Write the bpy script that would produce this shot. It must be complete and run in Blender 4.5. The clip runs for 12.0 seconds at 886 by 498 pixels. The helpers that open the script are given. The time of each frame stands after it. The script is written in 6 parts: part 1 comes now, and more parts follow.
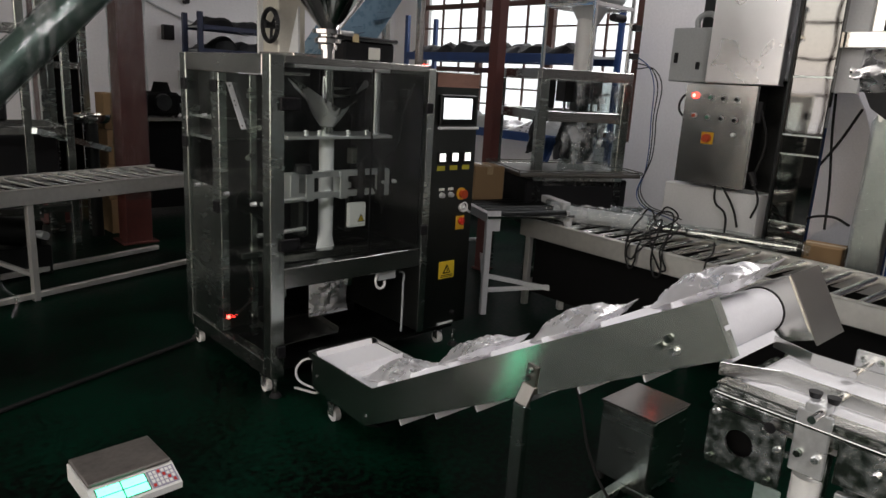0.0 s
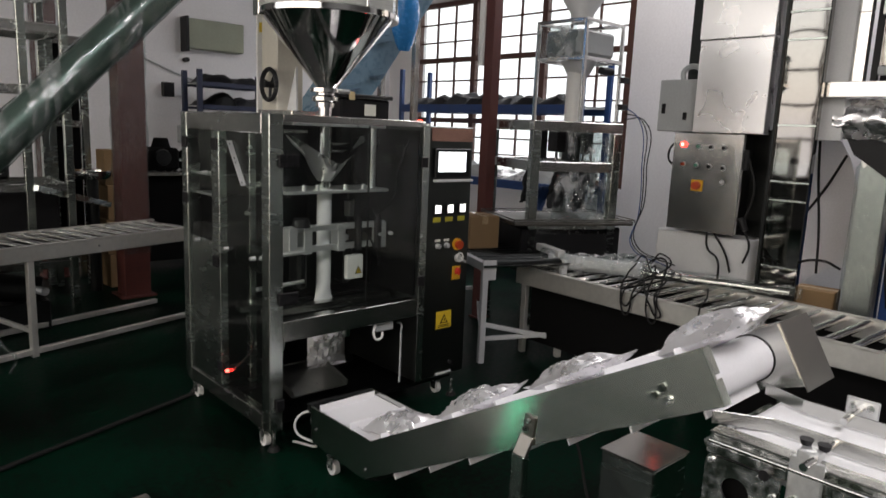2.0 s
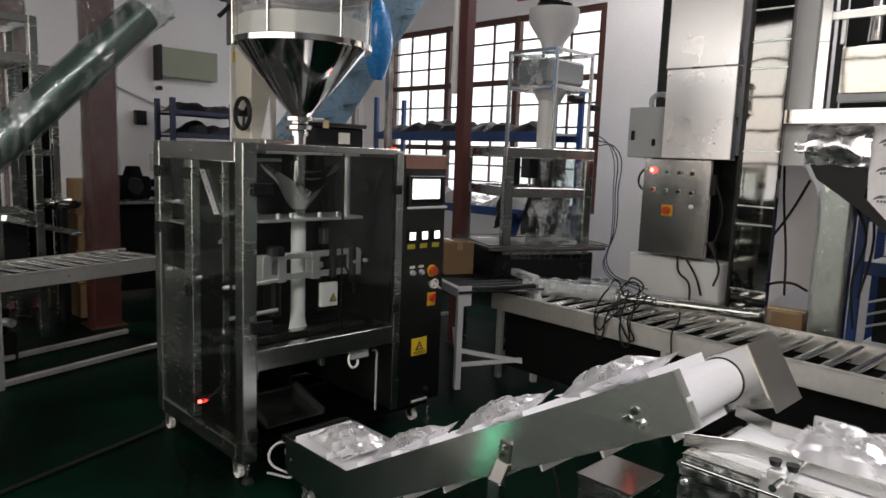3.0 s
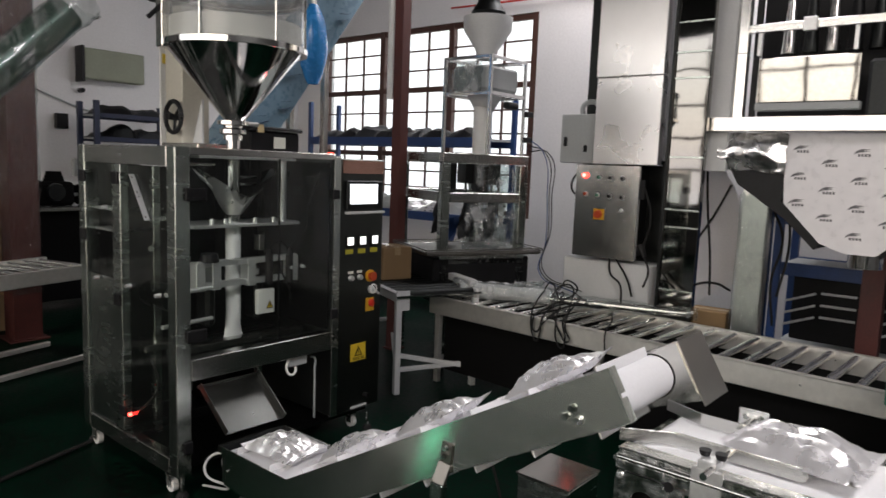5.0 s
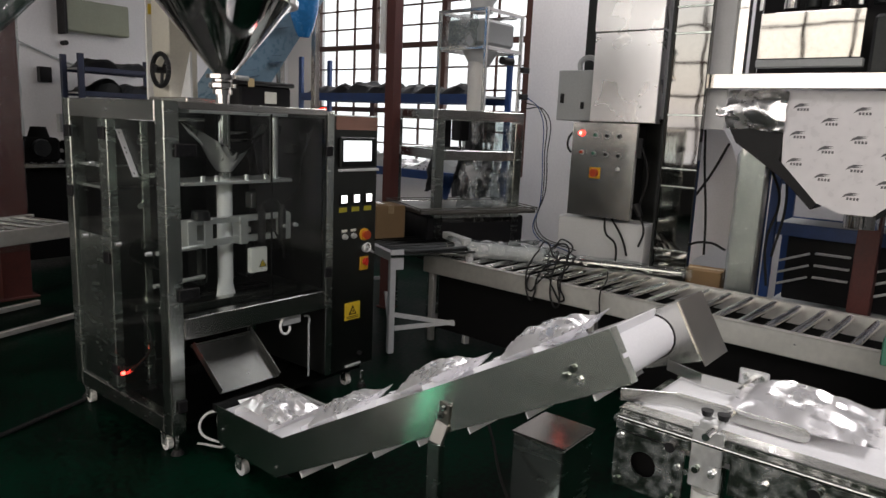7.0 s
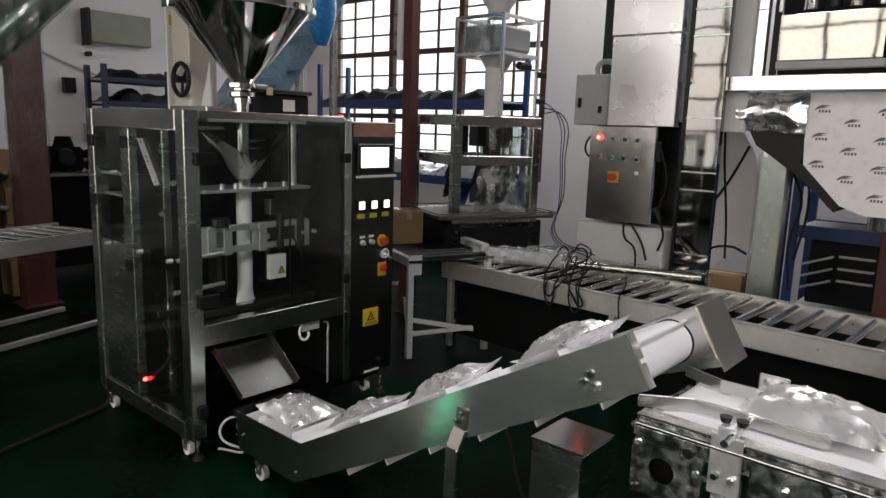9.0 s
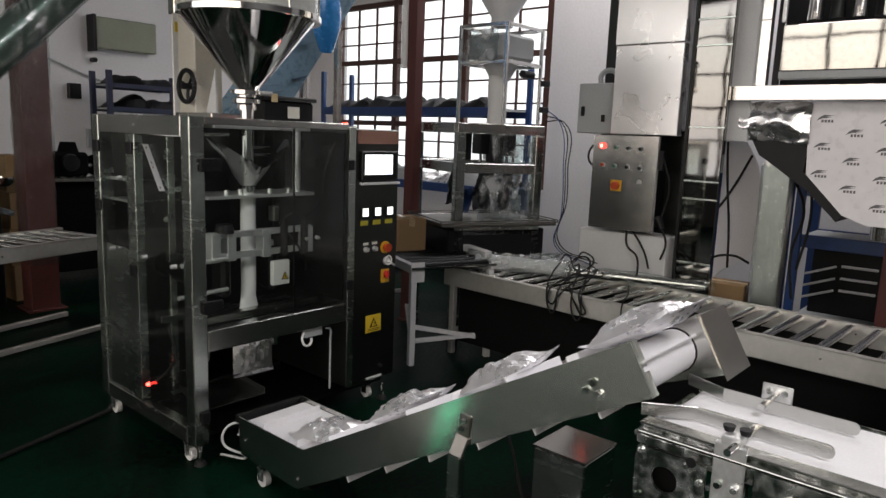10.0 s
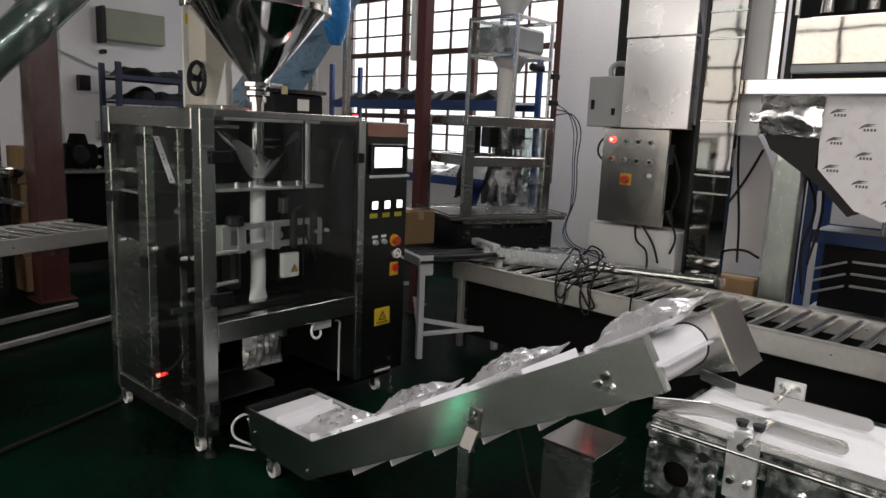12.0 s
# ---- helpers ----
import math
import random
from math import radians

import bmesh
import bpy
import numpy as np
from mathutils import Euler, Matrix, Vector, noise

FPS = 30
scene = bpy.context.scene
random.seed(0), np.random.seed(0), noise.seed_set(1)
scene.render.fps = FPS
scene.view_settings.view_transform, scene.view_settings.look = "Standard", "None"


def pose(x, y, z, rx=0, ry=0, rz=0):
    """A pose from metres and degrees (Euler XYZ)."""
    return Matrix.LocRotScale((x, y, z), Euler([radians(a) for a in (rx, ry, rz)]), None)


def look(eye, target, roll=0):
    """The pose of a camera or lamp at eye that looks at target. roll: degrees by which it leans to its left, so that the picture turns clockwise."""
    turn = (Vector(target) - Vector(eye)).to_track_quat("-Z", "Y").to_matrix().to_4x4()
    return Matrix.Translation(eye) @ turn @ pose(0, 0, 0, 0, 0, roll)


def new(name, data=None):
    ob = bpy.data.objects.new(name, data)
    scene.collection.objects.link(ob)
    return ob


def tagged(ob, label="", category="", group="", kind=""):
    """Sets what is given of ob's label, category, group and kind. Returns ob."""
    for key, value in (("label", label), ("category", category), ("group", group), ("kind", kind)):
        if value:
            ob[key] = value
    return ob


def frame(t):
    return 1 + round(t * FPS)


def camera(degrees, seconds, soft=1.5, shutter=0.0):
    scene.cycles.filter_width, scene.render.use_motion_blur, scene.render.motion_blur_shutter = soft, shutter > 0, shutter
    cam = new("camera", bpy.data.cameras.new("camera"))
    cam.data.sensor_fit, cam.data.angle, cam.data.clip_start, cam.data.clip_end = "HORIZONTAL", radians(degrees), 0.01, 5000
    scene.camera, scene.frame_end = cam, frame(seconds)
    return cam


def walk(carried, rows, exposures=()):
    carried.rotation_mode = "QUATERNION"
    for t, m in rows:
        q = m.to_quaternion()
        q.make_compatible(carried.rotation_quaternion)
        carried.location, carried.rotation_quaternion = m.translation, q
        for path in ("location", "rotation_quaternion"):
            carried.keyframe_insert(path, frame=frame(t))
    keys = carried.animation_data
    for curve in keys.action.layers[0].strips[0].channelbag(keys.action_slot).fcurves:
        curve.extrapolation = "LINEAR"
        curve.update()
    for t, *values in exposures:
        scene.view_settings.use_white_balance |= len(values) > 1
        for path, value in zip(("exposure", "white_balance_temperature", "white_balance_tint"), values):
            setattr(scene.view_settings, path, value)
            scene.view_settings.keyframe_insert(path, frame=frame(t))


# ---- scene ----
cam = camera(65.6, 12.0, shutter=0.5)
PATH = [
    (0, (-1.519, -2.837, 1.577), (-0.202, -1.409, 1.102), 3.3),
    (0.5, (-1.521, -2.844, 1.583), (-0.208, -1.411, 1.111), 2.7),
    (1, (-1.54, -2.861, 1.592), (-0.226, -1.422, 1.144), 2.6),
    (1.5, (-1.543, -2.863, 1.597), (-0.23, -1.415, 1.177), 2.4),
    (2, (-1.549, -2.873, 1.609), (-0.212, -1.426, 1.267), 2.4),
    (2.5, (-1.549, -2.878, 1.611), (-0.199, -1.431, 1.325), 2.4),
    (3, (-1.554, -2.889, 1.617), (-0.16, -1.479, 1.351), 2.1),
    (5, (-1.576, -2.89, 1.611), (-0.054, -1.615, 1.369), 2.2),
    (5.5, (-1.59, -2.869, 1.61), (-0.019, -1.677, 1.278), 2.6),
    (6, (-1.583, -2.853, 1.607), (-0.019, -1.657, 1.254), 2.8),
    (6.5, (-1.572, -2.843, 1.608), (-0.035, -1.615, 1.248), 2.7),
    (7, (-1.555, -2.843, 1.602), (-0.027, -1.603, 1.243), 2.5),
    (7.5, (-1.549, -2.848, 1.6), (-0.043, -1.581, 1.241), 2.2),
    (9.5, (-1.555, -2.854, 1.607), (-0.064, -1.565, 1.267), 1.9),
    (10, (-1.563, -2.854, 1.607), (-0.071, -1.562, 1.281), 2.2),
    (10.5, (-1.564, -2.85, 1.611), (-0.081, -1.547, 1.287), 2.1),
    (11, (-1.57, -2.845, 1.608), (-0.088, -1.544, 1.274), 2.4),
    (11.5, (-1.567, -2.841, 1.607), (-0.087, -1.541, 1.261), 2.5),
    (12, (-1.571, -2.841, 1.606), (-0.094, -1.538, 1.26), 2.4),
]
walk(cam, [(t, look(eye, target, roll)) for t, eye, target, roll in PATH], exposures=[(0, -0.17), (1.0, -0.14), (2.0, 0.0), (3.0, 0.02), (5.0, 0.01), (6.0, -0.07), (12.0, -0.13)])


# ---------------------------------------------------------------- light
world = bpy.data.worlds.new("sky_world")
scene.world = world
world.use_nodes = True
_wn, _wl = world.node_tree.nodes, world.node_tree.links
_sky = _wn.new("ShaderNodeTexSky")
_sky.sky_type, _sky.sun_disc = "NISHITA", False
_sky.sun_elevation, _sky.sun_rotation = radians(38), radians(250)
_sky.dust_density, _sky.air_density = 4.0, 1.5
_wl.new(_sky.outputs[0], _wn["Background"].inputs[0])
_wn["Background"].inputs[1].default_value = 0.15

_sun = new("sun", bpy.data.lights.new("sun", "SUN"))
_sun.data.energy, _sun.data.angle, _sun.data.color = 1.0, radians(12), (1.0, 0.96, 0.9)
_sun.matrix_world = look((20, 8, 16), (5, 3, 1))


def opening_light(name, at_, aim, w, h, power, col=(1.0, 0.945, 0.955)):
    """Area lamp in an opening of the hall; one of them is added fill."""
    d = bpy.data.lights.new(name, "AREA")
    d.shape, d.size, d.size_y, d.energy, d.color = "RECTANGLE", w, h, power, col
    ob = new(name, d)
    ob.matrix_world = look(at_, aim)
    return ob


opening_light("side_window_daylight", (-5.95, -0.4, 2.65), (0, -0.4, 2.4), 11.2, 3.3, 252)
opening_light("window_daylight", (5.42, 3.6, 2.3), (0, 3.0, 1.2), 3.4, 2.3, 22)
opening_light("unseen_roof_daylight", (-1.4, -4.6, 4.93), (-1.4, -4.6, 0), 2.6, 1.6, 200)
# added fill lamp with no known source, brightens the east wall
opening_light("unseen_roof_daylight", (4.3, -0.2, 4.93), (4.3, -0.2, 0), 1.4, 2.6, 120)


# ---------------------------------------------------------------- materials
def mat(name, col, rough=0.5, metal=0.0, var=0.15, scale=6.0, bump=0.1, fine=80.0, stretch=(1, 1, 1), rvar=0.12, spec=0.5, coat=0.0, per_object=0.0, emit=None, stain=None, wave=0.0):
    """A surface with variation at two scales in colour, roughness and relief."""
    m = bpy.data.materials.new(name)
    m.use_nodes = True
    n, l = m.node_tree.nodes, m.node_tree.links
    b = n["Principled BSDF"]
    b.inputs["Metallic"].default_value = metal
    b.inputs["Specular IOR Level"].default_value = spec
    b.inputs["Coat Weight"].default_value = coat
    tc = n.new("ShaderNodeTexCoord")
    mp = n.new("ShaderNodeMapping")
    mp.inputs["Scale"].default_value = stretch
    l.new(tc.outputs["Object"], mp.inputs[0])
    big = n.new("ShaderNodeTexNoise")
    big.inputs["Scale"].default_value, big.inputs["Detail"].default_value = scale, 5
    l.new(tc.outputs["Object"], big.inputs["Vector"])
    small = n.new("ShaderNodeTexNoise")
    small.inputs["Scale"].default_value, small.inputs["Detail"].default_value = fine, 4
    l.new(mp.outputs[0], small.inputs["Vector"])
    add = n.new("ShaderNodeMath")
    add.operation = "MULTIPLY_ADD"
    l.new(small.outputs[0], add.inputs[0])
    add.inputs[1].default_value = 0.5
    half = n.new("ShaderNodeMath")
    half.operation = "MULTIPLY"
    half.inputs[1].default_value = 0.5
    l.new(big.outputs[0], half.inputs[0])
    l.new(half.outputs[0], add.inputs[2])
    ramp = n.new("ShaderNodeValToRGB")
    e = ramp.color_ramp.elements
    e[0].position, e[1].position = 0.32, 0.68
    lo = [max(0.0, c * (1 - var)) for c in col]
    hi = [min(1.0, c * (1 + var)) for c in col]
    e[0].color, e[1].color = (*lo, 1), (*hi, 1)
    if stain:
        e[0].color = (*stain, 1)
    l.new(add.outputs[0], ramp.inputs[0])
    out = ramp.outputs[0]
    if per_object:
        info = n.new("ShaderNodeObjectInfo")
        hsv = n.new("ShaderNodeHueSaturation")
        mr = n.new("ShaderNodeMapRange")
        mr.inputs[3].default_value, mr.inputs[4].default_value = 1 - per_object, 1 + per_object
        l.new(info.outputs["Random"], mr.inputs[0])
        l.new(mr.outputs[0], hsv.inputs["Value"])
        l.new(out, hsv.inputs["Color"])
        out = hsv.outputs[0]
    l.new(out, b.inputs["Base Color"])
    r = n.new("ShaderNodeMapRange")
    r.inputs[1].default_value, r.inputs[2].default_value = 0.3, 0.7
    r.inputs[3].default_value, r.inputs[4].default_value = max(0.02, rough - rvar), min(1, rough + rvar)
    l.new(add.outputs[0], r.inputs[0])
    l.new(r.outputs[0], b.inputs["Roughness"])
    if bump:
        bp = n.new("ShaderNodeBump")
        bp.inputs["Strength"].default_value, bp.inputs["Distance"].default_value = bump, 0.004
        l.new(add.outputs[0], bp.inputs["Height"])
        l.new(bp.outputs[0], b.inputs["Normal"])
    if wave:
        wv = n.new("ShaderNodeBump")
        wv.inputs["Strength"].default_value, wv.inputs["Distance"].default_value = wave, 0.02
        soft_ = n.new("ShaderNodeTexNoise")
        soft_.inputs["Scale"].default_value, soft_.inputs["Detail"].default_value = scale * 1.6, 1.0
        l.new(tc.outputs["Object"], soft_.inputs["Vector"])
        l.new(soft_.outputs[0], wv.inputs["Height"])
        if bump:
            l.new(bp.outputs[0], wv.inputs["Normal"])
        l.new(wv.outputs[0], b.inputs["Normal"])
    if emit:
        b.inputs["Emission Color"].default_value = (*emit[:3], 1)
        b.inputs["Emission Strength"].default_value = emit[3]
    return m


def clear(name, tint, gloss_rough=0.03, ior=1.45, haze=0.0, crumple=0.0, patchy=None):
    """Clear sheet: light passes tinted, and the surface shines by Fresnel."""
    m = bpy.data.materials.new(name)
    m.use_nodes = True
    n, l = m.node_tree.nodes, m.node_tree.links
    n.remove(n["Principled BSDF"])
    t, g, f, x = n.new("ShaderNodeBsdfTransparent"), n.new("ShaderNodeBsdfGlossy"), n.new("ShaderNodeLayerWeight"), n.new("ShaderNodeMixShader")
    t.inputs[0].default_value = (*tint, 1)
    p5, sc5 = n.new("ShaderNodeMath"), n.new("ShaderNodeMath")
    p5.operation, sc5.operation = "POWER", "MULTIPLY_ADD"
    p5.inputs[1].default_value = 5.0
    r0 = ((ior - 1) / (ior + 1)) ** 2
    sc5.inputs[1].default_value, sc5.inputs[2].default_value = 1 - r0, r0
    l.new(f.outputs["Facing"], p5.inputs[0])
    l.new(p5.outputs[0], sc5.inputs[0])
    ns = n.new("ShaderNodeTexNoise")
    ns.inputs["Scale"].default_value, ns.inputs["Detail"].default_value = (26 if crumple else 9), (3 if crumple else 6)
    mr = n.new("ShaderNodeMapRange")
    mr.inputs[3].default_value, mr.inputs[4].default_value = gloss_rough, gloss_rough + 0.12
    l.new(ns.outputs[0], mr.inputs[0])
    l.new(mr.outputs[0], g.inputs["Roughness"])
    bp = n.new("ShaderNodeBump")
    bp.inputs["Strength"].default_value, bp.inputs["Distance"].default_value = 0.03 + haze + crumple, 0.01
    l.new(ns.outputs[0], bp.inputs["Height"])
    l.new(bp.outputs[0], g.inputs["Normal"])
    l.new(sc5.outputs[0], x.inputs[0])
    first = t.outputs[0]
    if haze:
        d, hx = n.new("ShaderNodeBsdfDiffuse"), n.new("ShaderNodeMixShader")
        d.inputs[0].default_value = (0.75, 0.77, 0.78, 1)
        hx.inputs[0].default_value = haze
        if patchy:
            tcp, mpp, pn, pr = n.new("ShaderNodeTexCoord"), n.new("ShaderNodeMapping"), n.new("ShaderNodeTexNoise"), n.new("ShaderNodeMapRange")
            mpp.inputs["Scale"].default_value = patchy
            pn.inputs["Scale"].default_value, pn.inputs["Detail"].default_value = 1.0, 5
            pr.inputs[1].default_value, pr.inputs[2].default_value, pr.inputs[3].default_value, pr.inputs[4].default_value = 0.50, 0.68, 0.0, haze * 4.0
            l.new(tcp.outputs["Object"], mpp.inputs[0])
            l.new(mpp.outputs[0], pn.inputs["Vector"])
            l.new(pn.outputs[0], pr.inputs[0])
            l.new(pr.outputs[0], hx.inputs[0])
        l.new(t.outputs[0], hx.inputs[1])
        l.new(d.outputs[0], hx.inputs[2])
        first = hx.outputs[0]
    l.new(first, x.inputs[1])
    l.new(g.outputs[0], x.inputs[2])
    l.new(x.outputs[0], n["Material Output"].inputs[0])
    return m


STEEL = mat("brushed_steel", (0.46, 0.50, 0.47), 0.26, 1.0, 0.06, 3, 0.0, 10, (1, 1, 4), 0.04)
STEEL_H = mat("brushed_steel_lengthwise", (0.55, 0.55, 0.53), 0.25, 1.0, 0.06, 3, 0.0, 8, (4, 1, 4), 0.04)
SATIN = mat("satin_steel_sheet", (0.70, 0.69, 0.665), 0.22, 1.0, 0.06, 1.6, 0.0, 9, (1, 1, 1), 0.06, wave=0.10)
RAIL = mat("dull_steel_rail", (0.66, 0.65, 0.62), 0.34, 1.0, 0.08, 3, 0.0, 8, (4, 1, 4), 0.05)
PANEL = mat("brushed_side_panel", (0.70, 0.73, 0.66), 0.20, 1.0, 0.05, 1.2, 0.0, 3, (1, 0.4, 8), 0.03)
_pn, _pk = PANEL.node_tree.nodes, PANEL.node_tree.links
_pb, _pt = _pn["Principled BSDF"], _pn.new("ShaderNodeTangent")
_pt.direction_type, _pt.axis = "RADIAL", "Z"
_pk.new(_pt.outputs[0], _pb.inputs["Tangent"])
_pb.inputs["Anisotropic"].default_value, _pb.inputs["Anisotropic Rotation"].default_value = 0.92, 0.25
# near-black for dark parts and for sheets that stand in for shade
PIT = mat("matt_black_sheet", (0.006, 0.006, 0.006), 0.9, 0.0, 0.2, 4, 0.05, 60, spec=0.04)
CABINET = mat("satin_cabinet_sheet", (0.80, 0.785, 0.78), 0.29, 1.0, 0.05, 2.2, 0.0, 5, (1, 1, 1), 0.06)
COVER = mat("brushed_cover_sheet", (0.33, 0.31, 0.285), 0.40, 1.0, 0.10, 3, 0.0, 6, (1, 6, 1), 0.05)
DUSTYMIRROR = mat("dusty_mirror_sheet", (0.36, 0.345, 0.32), 0.03, 1.0, 0.08, 3, 0.0, 30, (1, 1, 1), 0.02, wave=0.02)
POLISHED = mat("mirror_polished_sheet", (0.24, 0.235, 0.225), 0.03, 1.0, 0.04, 2, 0.0, 30, (1, 1, 1), 0.02, wave=0.05)
DUSTYRAIL = mat("dusty_satin_rail", (0.70, 0.69, 0.65), 0.44, 0.85, 0.10, 4, 0.0, 30, (1, 1, 1), 0.06)
ROLL = mat("bright_roller_steel", (0.82, 0.81, 0.79), 0.20, 1.0, 0.05, 3, 0.0, 8, (1, 1, 1), 0.04)
MIRROR = mat("polished_steel", (0.66, 0.66, 0.65), 0.10, 1.0, 0.06, 3, 0.0, 40, (1, 1, 1), 0.04, wave=0.12)
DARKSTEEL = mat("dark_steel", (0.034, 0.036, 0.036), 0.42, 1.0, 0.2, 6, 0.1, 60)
ZINC = mat("zinc_plated_steel", (0.70, 0.73, 0.66), 0.20, 0.95, 0.55, 14, 0.35, 38, (1, 1, 1), 0.14, wave=0.25)
# zinc spangle, with dark greenish reflections put into its dark tone
_ze = [q for q in ZINC.node_tree.nodes if q.type == "VALTORGB"][0].color_ramp.elements
_ze[0].position, _ze[1].position, _ze[0].color = 0.44, 0.57, (0.16, 0.19, 0.16, 1)
ALU = mat("cast_aluminium", (0.72, 0.73, 0.73), 0.36, 0.75, 0.12, 8, 0.1, 90)
BLACK = mat("black_plastic", (0.008, 0.008, 0.009), 0.45, 0.0, 0.3, 8, 0.1, spec=0.25)
RUBBER = mat("black_rubber", (0.010, 0.010, 0.010), 0.7, 0.0, 0.3, 8, 0.1, spec=0.25)
WHITEPL = mat("white_plastic", (0.74, 0.74, 0.72), 0.4, 0.0, 0.06, 6, 0.05)
BELT = mat("white_belt", (0.80, 0.80, 0.82), 0.5, 0.0, 0.05, 5, 0.06, 120)
BELT2 = mat("white_feed_belt", (0.88, 0.88, 0.89), 0.42, 0.0, 0.06, 4, 0.04, 120)
GREY = mat("grey_paint", (0.36, 0.38, 0.38), 0.5, 0.0, 0.1, 4, 0.05)
LIGHTGREY = mat("light_grey_paint", (0.55, 0.56, 0.56), 0.5, 0.0, 0.08, 4, 0.05)
BEIGE = mat("beige_enamel", (0.52, 0.50, 0.43), 0.45, 0.0, 0.08, 4, 0.05)
OLIVE = mat("grey_green_enamel", (0.25, 0.27, 0.2), 0.5, 0.0, 0.12, 4, 0.05)
BLUE = mat("blue_rack_paint", (0.015, 0.05, 0.17), 0.45, 0.0, 0.25, 8, 0.1)
NAVY = mat("navy_rack_paint", (0.008, 0.016, 0.05), 0.45, 0.0, 0.25, 8, 0.1)
BLUEPL = mat("blue_plastic_film", (0.03, 0.22, 0.55), 0.25, 0.0, 0.2, 10, 0.4, 30)
BLUEFILM = mat("blue_grey_protective_film", (0.16, 0.26, 0.34), 0.3, 0.0, 0.15, 6, 0.2, 25)
BLUEINK = mat("dark_blue_ink", (0.03, 0.07, 0.13), 0.4)
BROWN = mat("oxide_red_paint", (0.085, 0.021, 0.017), 0.55, 0.0, 0.25, 5, 0.2, 60)
CARD = mat("brown_cardboard", (0.26, 0.165, 0.08), 0.85, 0.0, 0.12, 5, 0.15, 90, (1, 1, 6))
YELLOW = mat("yellow_label", (0.62, 0.44, 0.03), 0.45, 0.0, 0.08)
YELLOWPL = mat("yellow_plastic", (0.55, 0.30, 0.02), 0.35, 0.0, 0.08)
RED = mat("red_plastic", (0.48, 0.03, 0.02), 0.3, 0.0, 0.08)
ORANGE = mat("orange_plastic", (0.38, 0.05, 0.015), 0.35, 0.0, 0.08)
PAPER = mat("paper_label", (0.68, 0.68, 0.60), 0.7, 0.0, 0.08)
FLOOR = mat("green_floor_coating", (0.0008, 0.0085, 0.0046), 0.45, 0.0, 1.1, 1.3, 0.25, 34, (1, 1, 1), 0.2, spec=0.03, stain=(0.0010, 0.0016, 0.0011))
WALL = mat("whitewashed_plaster", (0.76, 0.755, 0.765), 0.85, 0.0, 0.07, 1.2, 0.2, 40)
# dark tone for unseen surfaces, chosen to cut bounced light
WALLDARK = mat("dark_unseen_surface", (0.13, 0.13, 0.125), 0.85, 0.0, 0.1, 1.2, 0.2, 40)
_fe = [q for q in FLOOR.node_tree.nodes if q.type == "VALTORGB"][0].color_ramp.elements
_fe[0].position, _fe[1].position = 0.42, 0.60
CEIL = mat("grey_roof_sheet", (0.085, 0.088, 0.09), 0.7, 0.0, 0.1, 2, 0.1)
SASH = mat("brown_sash_paint", (0.07, 0.03, 0.022), 0.5, 0.0, 0.2, 6, 0.1)
DARKCLOTH = mat("dark_sheet_parts", (0.02, 0.022, 0.026), 0.55, 0.0, 0.5, 7, 0.3)
FOIL = mat("silver_laminate_film", (0.93, 0.92, 0.94), 0.29, 0.72, 0.05, 8, 0.0, 26, (1, 1, 1), 0.07, wave=0.10)
FILM = mat("silver_web_film", (0.90, 0.90, 0.91), 0.24, 0.08, 0.05, 8, 0.0, 26, (1, 1, 1), 0.07, wave=0.10)
PATTERN = mat("white_protective_film", (0.74, 0.73, 0.75), 0.32, 0.0, 0.05, 4, 0.12, 18)
INK = mat("grey_print", (0.12, 0.12, 0.13), 0.5)
BAKED = mat("dark_tray_steel", (0.10, 0.095, 0.085), 0.5, 0.7, 0.25, 5, 0.15)
ACRYLIC = clear("smoked_acrylic", (0.90, 0.93, 0.91), 0.02, 1.5, 0.003)
CLEARACR = clear("clear_acrylic", (0.86, 0.88, 0.86), 0.05, 1.45, 0.22)
WRAP = clear("stretch_wrap", (0.90, 0.93, 0.92), 0.06, 1.8, 0.0, 0.75)
WRAPTIGHT = clear("tight_stretch_wrap", (0.86, 0.90, 0.89), 0.06, 1.8, 0.055, 0.5, (22, 5, 3))
WRAPHAZE = clear("creased_stretch_wrap", (0.86, 0.89, 0.88), 0.05, 1.95, 0.014, 0.8, (9, 9, 5))
FILMSHEET = clear("hanging_clear_film", (0.80, 0.83, 0.83), 0.05, 1.75, 0.10, 0.7, (8, 8, 7))
PANE = clear("window_glass", (0.95, 0.97, 0.97), 0.0)
SCREEN = mat("lit_screen", (0.8, 0.8, 0.8), 0.3, emit=(0.93, 0.97, 1.0, 1.6))
LED_RED = mat("red_lamp", (0.9, 0.1, 0.05), 0.3, emit=(1.0, 0.03, 0.02, 5.0))
LED_CORE = mat("red_lamp_core", (0.9, 0.4, 0.3), 0.3, emit=(1.0, 0.5, 0.42, 3.0))
LED_TINY = mat("red_spark", (0.9, 0.1, 0.05), 0.3, emit=(1.0, 0.04, 0.03, 14.0))
LED_WHITE = mat("white_digit_lamp", (0.9, 0.9, 0.9), 0.3, emit=(1.0, 1.0, 0.95, 1.9))
LED_CYAN = mat("cyan_display", (0.3, 0.8, 0.7), 0.3, emit=(0.15, 1.0, 0.55, 3.0))
GREENPL = mat("green_machine_guard", (0.07, 0.20, 0.14), 0.35, 0.0, 0.1)

# ---------------------------------------------------------------- mesh tools
FRAMES = {}


def thing(name, label="", category="", group="", m=None):
    ob = new(name)
    ob.empty_display_size = 0.05
    m = m or Matrix()
    ob.matrix_basis = m
    FRAMES[ob.name] = m.copy()
    return tagged(ob, label, category, group)


